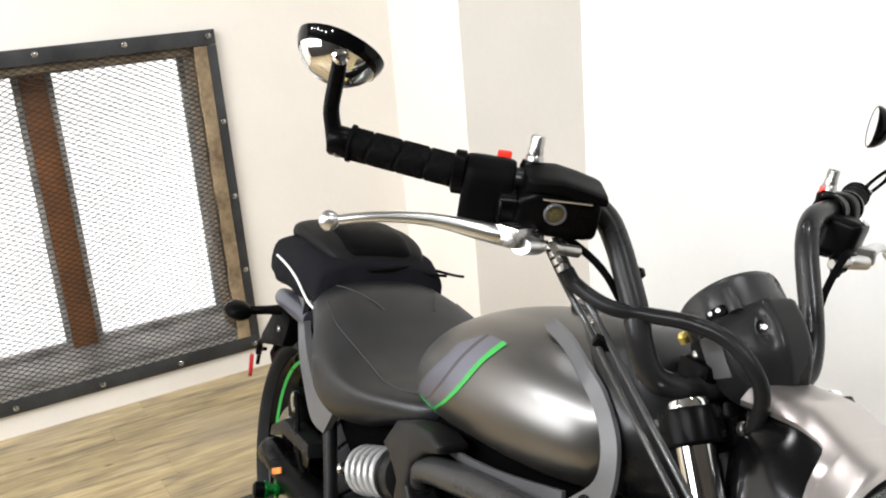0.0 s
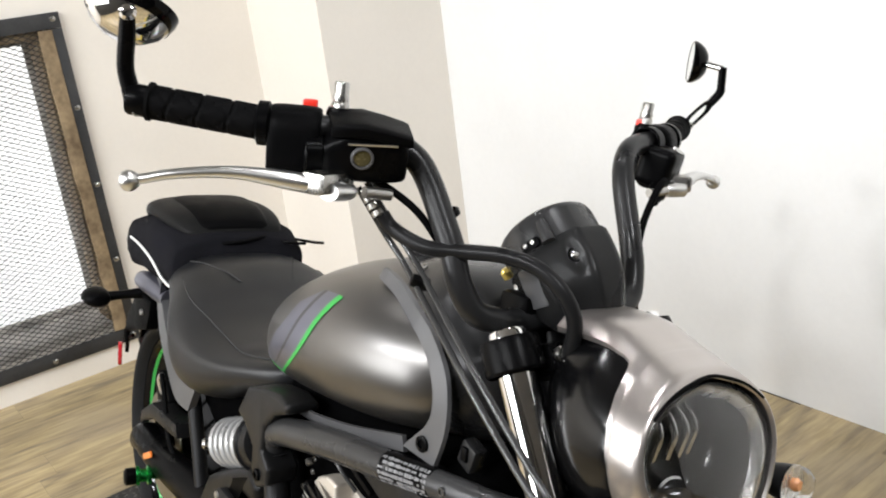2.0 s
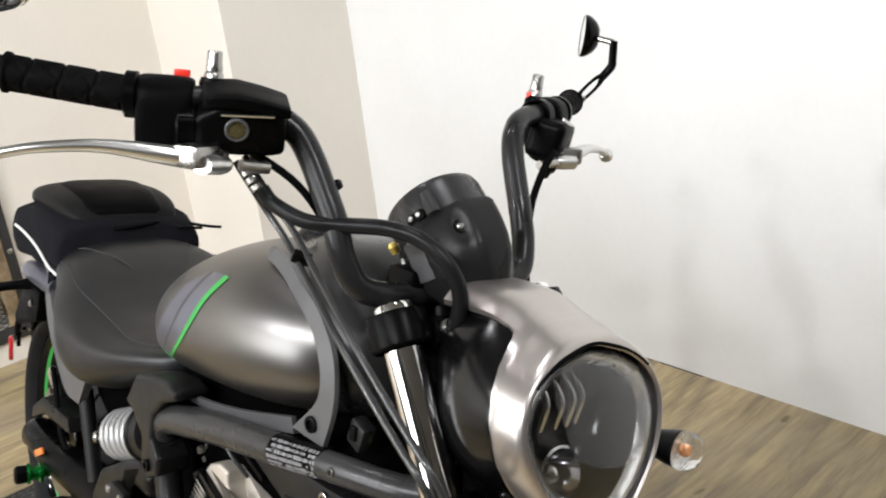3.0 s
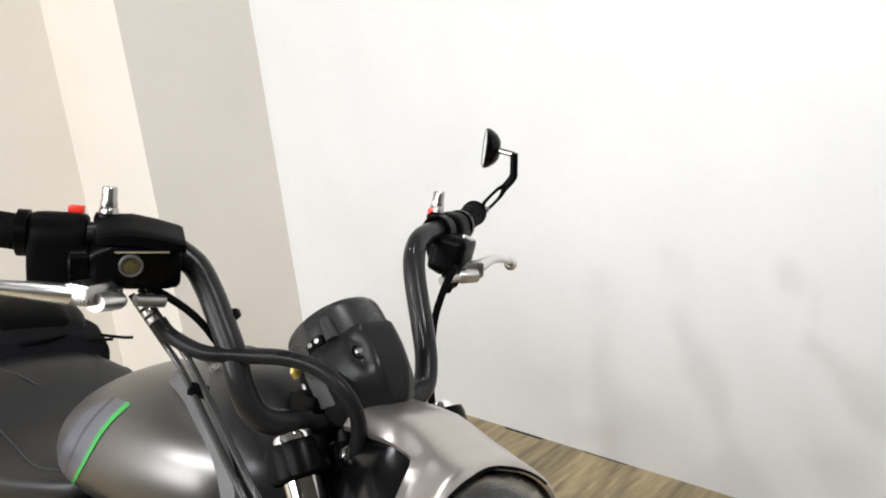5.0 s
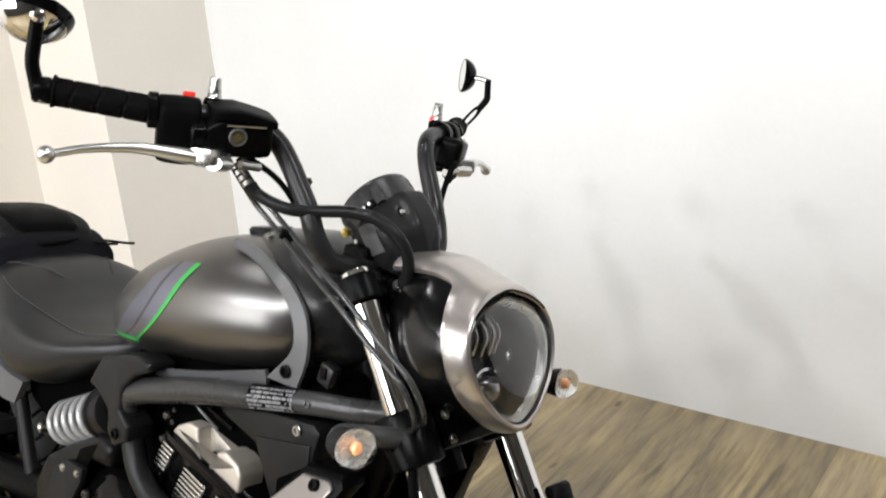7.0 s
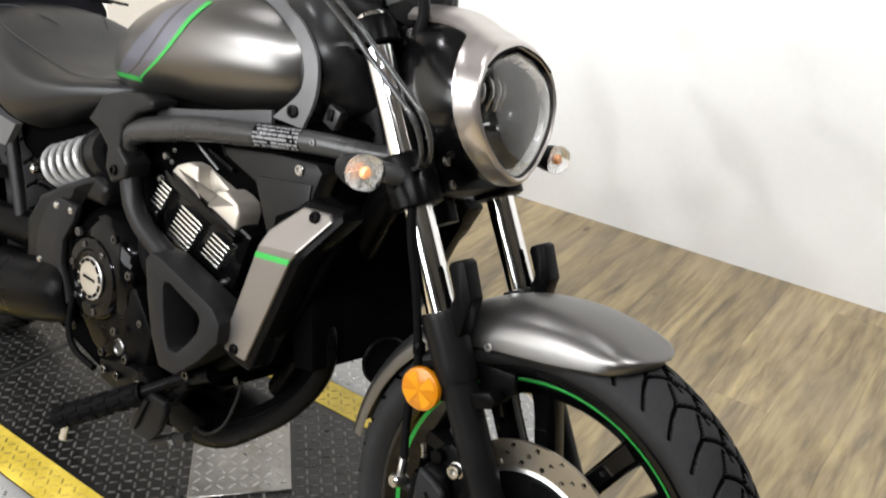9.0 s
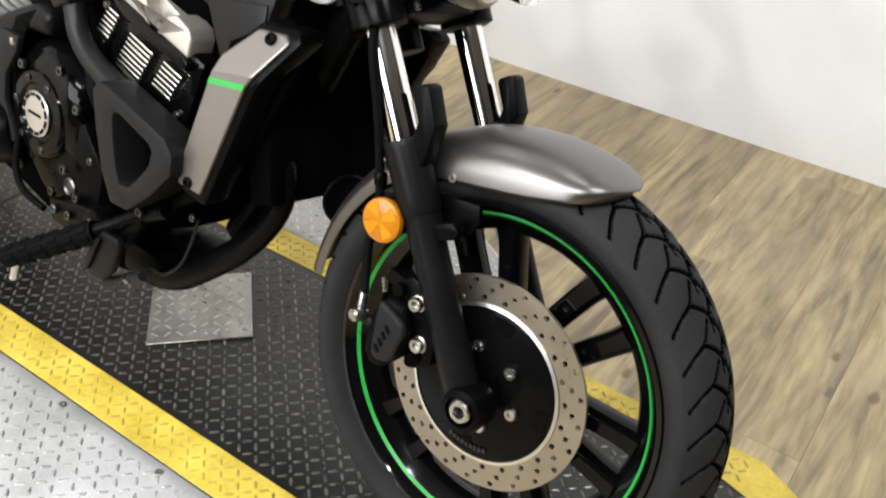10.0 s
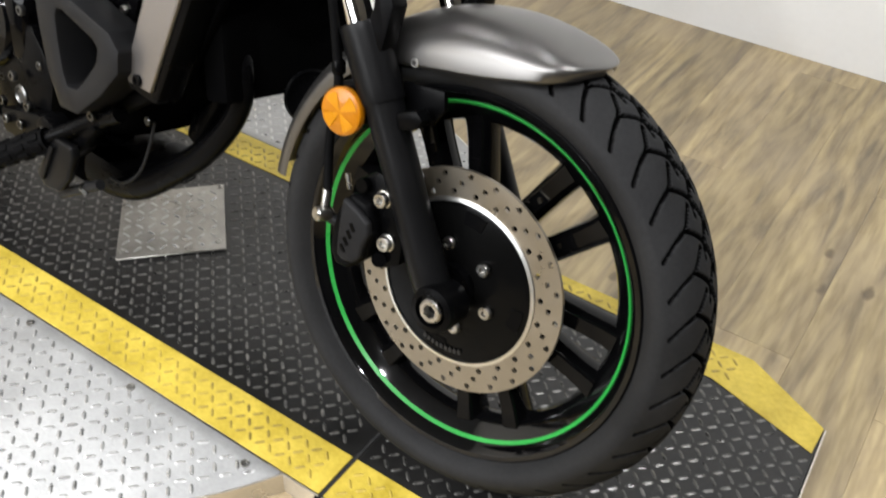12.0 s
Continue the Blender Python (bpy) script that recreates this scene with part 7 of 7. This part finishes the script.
# cylinder with bright top cover and fins
CY_A = Vector((-0.7, 0, 0.633))
cx, cz = Vector((0.967, 0, -0.25)).normalized(), Vector((0.25, 0, 0.967)).normalized()
tilt = Matrix.Translation((-0.702, 0, 0.633)) @ Matrix((cx, Vector((0, 1, 0)), cz)).transposed().to_4x4()
cyl = bpart("cylinder", block((0.085, -0.085, -0.075), (0.205, 0.10, 0.125), 0.010, tilt), M_GLOSS, "black cylinder with bright machined fin edges")
part("head_flange", plate([(-0.006, -0.013), (-0.008, 0.003), (0.186, 0.003), (0.187, -0.010)], -0.150, -0.09, 0.002), M_GLOSS, cyl).matrix_basis = tilt
part("top_cover", plate([(-0.002, 0.003), (0.008, 0.020), (0.030, 0.038), (0.056, 0.044), (0.061, 0.026), (0.080, 0.010), (0.096, -0.001 + 0.005), (0.112, 0.036), (0.128, 0.046), (0.160, 0.042), (0.170, 0.030), (0.174, 0.003)], -0.142, -0.095, 0.005, seg=3), M_HEAD, cyl, "pale alloy top cover").matrix_basis = tilt
part("top_cover_back", plate([(0.056, 0.003), (0.056, 0.042), (0.118, 0.034), (0.118, 0.003)], -0.118, -0.06, 0.004), M_HEAD, cyl).matrix_basis = tilt
part("cover_slot", block((0.092, -0.121, 0.048), (0.066, 0.008, 0.007), 0.002, tilt), M_BLACK, cyl)
fin0 = {}
for x0, w, zt, n0, step in ((-0.014, 0.030, -0.022, 6, 0.0085), (0.050, 0.058, -0.030, 8, 0.0085), (0.135, 0.044, -0.026, 6, 0.0085)):
    for k in range(n0):
        key = (w,)
        q = tilt @ Matrix.Translation((x0 + w / 2 - 0.0022 * k, -0.140, zt - step * k))
        if key not in fin0:
            fin0[key] = part("fin", block((0, 0, 0), (w, 0.012, 0.0040), 0.0012), M_FIN, cyl)
            ob = fin0[key]
        else:
            ob = new("fin", fin0[key].data)
            ob.parent = cyl
        ob.matrix_basis = q
for x, z in ((-0.725, 0.655), (-0.733, 0.615), (-0.545, 0.505)):
    part("bolt", bolt_mesh((x, -0.135, z), (0, -1, 0), 0.0055, 0.007), M_STEEL, cyl)
bpart("wire", sweep([(-0.66, -0.09, 0.70), (-0.63, -0.11, 0.705), (-0.60, -0.12, 0.690)], 0.003, 8, 4), M_GREYPL)

# triangular frame cover with an opening
out = [(-0.656, 0.512), (-0.644, 0.527), (-0.622, 0.527), (-0.560, 0.514), (-0.485, 0.497), (-0.464, 0.479), (-0.463, 0.449), (-0.500, 0.405), (-0.551, 0.360), (-0.592, 0.357), (-0.620, 0.400), (-0.642, 0.460)]
inn = [(-0.604, 0.486), (-0.600, 0.494), (-0.590, 0.496), (-0.560, 0.488), (-0.518, 0.477), (-0.508, 0.468), (-0.512, 0.446), (-0.530, 0.422), (-0.552, 0.397), (-0.574, 0.393), (-0.584, 0.410), (-0.597, 0.452)]
bpart("frame_cover", plate(out, -0.205, -0.150, 0.007, holes=(inn,), seg=2), M_GREYPL, "dark grey triangular cover with an opening")
bpart("frame_gusset", plate([(-0.56, 0.50), (-0.50, 0.49), (-0.47, 0.45), (-0.50, 0.43), (-0.55, 0.46)], -0.165, -0.10, 0.01), M_BLACK)

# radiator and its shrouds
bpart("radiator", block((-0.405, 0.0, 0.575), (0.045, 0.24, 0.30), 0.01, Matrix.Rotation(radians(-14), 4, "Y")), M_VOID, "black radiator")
for sd in (-1, 1):
    shell = plate([(-0.430, 0.634), (-0.384, 0.690), (-0.315, 0.696), (-0.304, 0.682), (-0.352, 0.606), (-0.414, 0.426), (-0.420, 0.418), (-0.478, 0.424), (-0.482, 0.455)], sd * 0.178, sd * 0.135, 0.006)
    bmesh.ops.bisect_plane(shell, geom=shell.verts[:] + shell.edges[:] + shell.faces[:], plane_co=(-0.40, 0, 0.616), plane_no=(-0.18, 0, 1.0))
    for v in shell.verts:
        v.co.y -= sd * 0.42 * max(0.0, v.co.z - 0.616 - 0.18 * (v.co.x + 0.40))
    sh = bpart("radiator_shroud", shell, M_BLACK, "black radiator shroud with a grey panel")
    leaned = [plate([(-0.424, 0.634), (-0.380, 0.680), (-0.330, 0.686), (-0.318, 0.678), (-0.366, 0.606), (-0.424, 0.434), (-0.471, 0.434), (-0.474, 0.455)], sd * 0.1835, sd * 0.176, 0.003)]
    cut = bmesh.ops.bisect_plane(leaned[0], geom=leaned[0].verts[:] + leaned[0].edges[:] + leaned[0].faces[:], plane_co=(-0.40, 0, 0.616), plane_no=(-0.18, 0, 1.0))
    for v in leaned[0].verts:
        v.co.y -= sd * 0.42 * max(0.0, v.co.z - 0.616 - 0.18 * (v.co.x + 0.40))
    part("panel", leaned[0], M_PANEL, sh, "warm grey satin panel", sharp=12)
    part("green_stripe", plate([(-0.4345, 0.592), (-0.4320, 0.601), (-0.3640, 0.6115), (-0.3670, 0.6025)], sd * 0.1842, sd * 0.183, 0), M_GREEN, sh, "green stripe")
    for p in ((-0.350, 0.675), (-0.449, 0.443)):
        part("screw", lathe([(0.0085, -0.001), (0.0085, 0.003), (0.007, 0.0042), (0.0042, 0.0042), (0.0035, 0.002), (0, 0.002)], 16, axis_at((p[0], sd * (0.1835 - (0.020 if p[1] > 0.6 else 0.0)), p[1]), (0, sd, 0.4 if p[1] > 0.6 else 0.0))), M_BLACK, sh, "dark screw")
    up = bpart("upper_shroud", plate([(-0.602, 0.704), (-0.49, 0.725), (-0.400, 0.733), (-0.386, 0.724), (-0.396, 0.690), (-0.400, 0.620), (-0.470, 0.590), (-0.496, 0.632), (-0.519, 0.672), (-0.594, 0.692)], sd * 0.128, sd * 0.09, 0.006), M_SATIN, "dark grey inner shroud")
    part("fold", plate([(-0.515, 0.684), (-0.400, 0.704), (-0.402, 0.625), (-0.468, 0.598), (-0.492, 0.636)], sd * 0.131, sd * 0.126, 0.003), M_SATIN, up)
    part("screw", lathe([(0.0085, -0.001), (0.0085, 0.003), (0.007, 0.0042), (0.0042, 0.0042), (0.0035, 0.002), (0, 0.002)], 16, axis_at((-0.429, sd * 0.128, 0.717), (0, sd, 0))), M_STEEL, up)
    bpart("shroud_side", plate([(-0.31, 0.685), (-0.36, 0.70), (-0.46, 0.64), (-0.47, 0.42), (-0.435, 0.405), (-0.345, 0.595)], sd * 0.134, sd * 0.12, 0.004), M_VOID)
bpart("steering_head", rod(HEAD + Vector((-0.045, 0, -0.09)), HEAD + Vector((-0.12, 0, 0.06)), 0.036, 20), M_BLACK)
bpart("front_downtube", sweep([(-0.35, 0, 0.74), (-0.40, 0.0, 0.62), (-0.47, 0, 0.42), (-0.52, 0, 0.30)], 0.028, 14, 5), M_BLACK)
bpart("horn", lathe([(0.0, -0.02), (0.022, -0.02), (0.03, -0.008), (0.038, 0.0), (0.04, 0.006), (0.037, 0.010), (0.030, 0.006), (0.01, 0.004), (0, 0.008)], 32, axis_at((-0.327, 0.013, 0.437), (0.8, -0.4, 0.1))), M_BLACK, "round black horn")

# ---- exhaust
bpart("exhaust_header", sweep([(-0.425, -0.075, 0.520), (-0.385, -0.078, 0.500), (-0.362, -0.080, 0.455), (-0.372, -0.082, 0.400), (-0.420, -0.085, 0.330), (-0.490, -0.088, 0.265), (-0.560, -0.088, 0.215), (-0.640, -0.080, 0.190), (-0.72, -0.06, 0.185)], [0.015, 0.0155, 0.0155, 0.0155, 0.0165, 0.018, 0.020, 0.021, 0.022], 18, 6), M_BLACK, "dark exhaust header pipe")
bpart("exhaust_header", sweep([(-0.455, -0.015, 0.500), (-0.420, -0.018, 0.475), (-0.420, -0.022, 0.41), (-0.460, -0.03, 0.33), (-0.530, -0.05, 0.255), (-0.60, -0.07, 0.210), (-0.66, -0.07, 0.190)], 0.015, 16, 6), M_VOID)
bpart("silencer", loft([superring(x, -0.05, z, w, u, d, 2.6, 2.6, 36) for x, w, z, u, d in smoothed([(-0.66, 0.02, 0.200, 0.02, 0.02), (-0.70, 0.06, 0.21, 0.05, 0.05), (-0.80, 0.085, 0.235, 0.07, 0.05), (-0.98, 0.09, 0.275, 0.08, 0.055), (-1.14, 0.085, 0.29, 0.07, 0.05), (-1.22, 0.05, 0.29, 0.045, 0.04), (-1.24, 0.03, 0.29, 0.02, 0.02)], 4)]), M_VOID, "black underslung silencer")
bpart("silencer_tail", sweep([(-0.93, -0.14, 0.345), (-0.96, -0.145, 0.335), (-1.10, -0.150, 0.295), (-1.30, -0.155, 0.255), (-1.33, -0.155, 0.250)], [0.045, 0.060, 0.066, 0.066, 0.058], 24, 4), M_BLACK, "dark slash-cut silencer end")

# ---- footrest and brake pedal
peg = bpart("footrest", sweep([(-0.518, -0.158, 0.366), (-0.560, -0.162, 0.342), (-0.600, -0.175, 0.315), (-0.640, -0.197, 0.286)], [0.013, 0.013, 0.012, 0.011], 12, 4), M_BLACK, "black rubber footrest")
a, b = Vector((-0.636, -0.194, 0.288)), Vector((-0.752, -0.270, 0.206))
rub = part("rubber", rod(a, b, 0.0180, 16), M_RUBBER, peg, "ribbed black rubber")
pd = (b - a).normalized()
pu = (Vector((0, 0, 1)) - pd * pd.z).normalized()
ps = pd.cross(pu)
pad_block = {}
for k in range(6):
    for j in range(7):
        t = 2 * math.pi * (j + 0.5 * (k % 2)) / 7
        rad = pu * math.cos(t) + ps * math.sin(t)
        q = Matrix.Translation(a.lerp(b, 0.09 + 0.164 * k) + rad * 0.0172) @ Matrix((pd, rad.cross(pd), rad)).transposed().to_4x4()
        if not pad_block:
            pad_block[0] = part("rubber_block", block((0, 0, 0), (0.018, 0.0105, 0.005), 0.0012, seg=1), M_RUBBER, rub)
            ob = pad_block[0]
        else:
            ob = new("rubber_block", pad_block[0].data)
            ob.parent = rub
        ob.matrix_basis = q
part("feeler", rod((-0.735, -0.262, 0.205), (-0.741, -0.264, 0.172), 0.006, 10), M_ALU, peg)
part("bracket", plate([(-0.80, 0.275), (-0.70, 0.300), (-0.62, 0.300), (-0.575, 0.345), (-0.55, 0.33), (-0.60, 0.27), (-0.65, 0.235), (-0.79, 0.24)], -0.175, -0.145, 0.006), M_BLACK, peg, "black footrest bracket")
for x, z in ((-0.775, 0.265), (-0.735, 0.270), (-0.595, 0.315), (-0.555, 0.352)):
    part("bolt", bolt_mesh((x, -0.176, z), (0, -1, 0), 0.0075, 0.006), M_DKBOLT, peg)
pedal = bpart("brake_pedal", plate([(-0.662, 0.224), (-0.632, 0.280), (-0.616, 0.298), (-0.575, 0.300), (-0.570, 0.285), (-0.583, 0.242), (-0.606, 0.214), (-0.640, 0.208)], -0.198, -0.184, 0.005, seg=3), M_FORK, "black cast pedal arm")
part("rib", plate([(-0.650, 0.228), (-0.620, 0.286), (-0.610, 0.286), (-0.638, 0.222)], -0.204, -0.197, 0.002), M_FORK, pedal)
bpart("brake_line", sweep([(-0.905, -0.170, 0.345), (-0.895, -0.178, 0.29), (-0.865, -0.180, 0.262), (-0.81, -0.175, 0.25)], 0.006, 10, 5), M_RUBBER)
bpart("side_stand", sweep([(-0.90, 0.10, 0.22), (-0.96, 0.15, 0.14), (-1.02, 0.20, 0.062)], [0.014, 0.012, 0.012], 12, 3), M_BLACK, "black side stand")
for sd in (1,):
    bpart("left_engine_cover", lathe([(0.0, -0.02), (0.10, -0.02), (0.10, 0.02), (0.08, 0.035), (0, 0.04)], 36, axis_at((-0.80, 0.12, 0.40), (0, 1, 0))), M_GLOSS, "black left engine cover")
# ---- small things round the engine
bpart("pedal_spring_wire", sweep([(-0.491, -0.120, 0.357), (-0.499, -0.121, 0.315), (-0.518, -0.122, 0.266), (-0.555, -0.122, 0.233), (-0.590, -0.12, 0.228)], 0.0024, 8, 6), M_GREYPL, "grey curved pedal wire")
rod_ = bpart("stop_pin", rod((-0.632, -0.172, 0.195), (-0.540, -0.172, 0.249), 0.0080, 14), M_GREYPL, "grey steel stop pin")
part("nut", lathe([(0.010, -0.004), (0.0105, 0.0), (0.010, 0.008), (0.005, 0.009), (0, 0.009)], 6, axis_at((-0.575, -0.172, 0.229), (0.86, 0, 0.5))), M_DKBOLT, rod_)
piv = bpart("footrest_pivot", lathe([(0.0, -0.02), (0.024, -0.02), (0.025, 0.004), (0.021, 0.010), (0.012, 0.012), (0, 0.012)], 28, axis_at((-0.665, -0.172, 0.287), (0, -1, 0))), M_BLACK, "round black footrest pivot")
part("pivot_bolt", bolt_mesh((-0.665, -0.184, 0.287), (0, -1, 0), 0.007, 0.005), M_STEEL, piv)
for x, y, z, r in ((-0.698, -0.142, 0.672, 0.0035), (-0.702, -0.142, 0.652, 0.004), (-0.719, -0.142, 0.620, 0.0045), (-0.728, -0.142, 0.559, 0.004), (-0.81, -0.150, 0.455, 0.006), (-0.725, -0.150, 0.364, 0.0065), (-0.744, -0.150, 0.283, 0.006), (-0.593, -0.160, 0.307, 0.008), (-0.491, -0.130, 0.361, 0.006)):
    bolt((x, y, z), (0, -1, 0), engine, r, r * 0.8, M_DKBOLT, "case_bolt")
bpart("coolant_hose", sweep([(-0.745, -0.120, 0.560), (-0.752, -0.138, 0.520), (-0.735, -0.142, 0.475), (-0.700, -0.136, 0.440), (-0.660, -0.125, 0.420)], 0.014, 14, 5), M_RUBBER, "black rubber coolant hose")
bpart("coolant_hose", sweep([(-0.445, -0.110, 0.455), (-0.470, -0.128, 0.420), (-0.520, -0.132, 0.385), (-0.570, -0.125, 0.350)], 0.015, 14, 5), M_RUBBER)
for k, pts in enumerate(([(-0.70, -0.125, 0.700), (-0.665, -0.140, 0.705), (-0.630, -0.142, 0.690), (-0.600, -0.132, 0.668)],)):
    bpart("wire", sweep(pts, 0.0028, 8, 5), M_CABLE, "thin black wire" if k == 0 else "")
conn = bpart("wiring_connector", block((-0.398, -0.108, 0.800), (0.026, 0.018, 0.030), 0.004, Matrix.Rotation(radians(18), 4, "Y")), M_TRIMD, "dark wiring connector")
part("latch", block((-0.398, -0.1185, 0.803), (0.010, 0.004, 0.016), 0.0015), M_BLACK, conn)
bolt((-0.383, -0.122, 0.758), (0.1, -1, 0), conn, 0.005, 0.003, M_STEEL)

# ---------------------------------------------------------------- floor planks
PW, PL = 0.152, 1.22
prnd = random.Random(11)
i = 0
x = WALL_X
while x < BACK_X:
    x1 = min(x + PW, BACK_X)
    y = BACK_Y - prnd.uniform(0, PL)
    while y < WALL_Y:
        a, b = max(y, BACK_Y), min(y + PL, WALL_Y)
        if b - a > 0.02:
            own = bmesh.new()
            e = 0.0003
            lo = [own.verts.new(q) for q in ((x, a, FLOOR - 0.006), (x1, a, FLOOR - 0.006), (x1, b, FLOOR - 0.006), (x, b, FLOOR - 0.006))]
            mi = [own.verts.new(q) for q in ((x + 0.0001, a + 0.0001, FLOOR - 0.001), (x1 - 0.0001, a + 0.0001, FLOOR - 0.001), (x1 - 0.0001, b - 0.0001, FLOOR - 0.001), (x + 0.0001, b - 0.0001, FLOOR - 0.001))]
            hi = [own.verts.new(q) for q in ((x + e, a + e, FLOOR), (x1 - e, a + e, FLOOR), (x1 - e, b - e, FLOOR), (x + e, b - e, FLOOR))]
            own.faces.new(hi)
            for p, q in ((lo, mi), (mi, hi)):
                for k in range(4):
                    own.faces.new((p[k], p[(k + 1) % 4], q[(k + 1) % 4], q[k]))
            finish("plank", own, M_PLANK, floor, smooth=False)
        y += PL
    x += PW
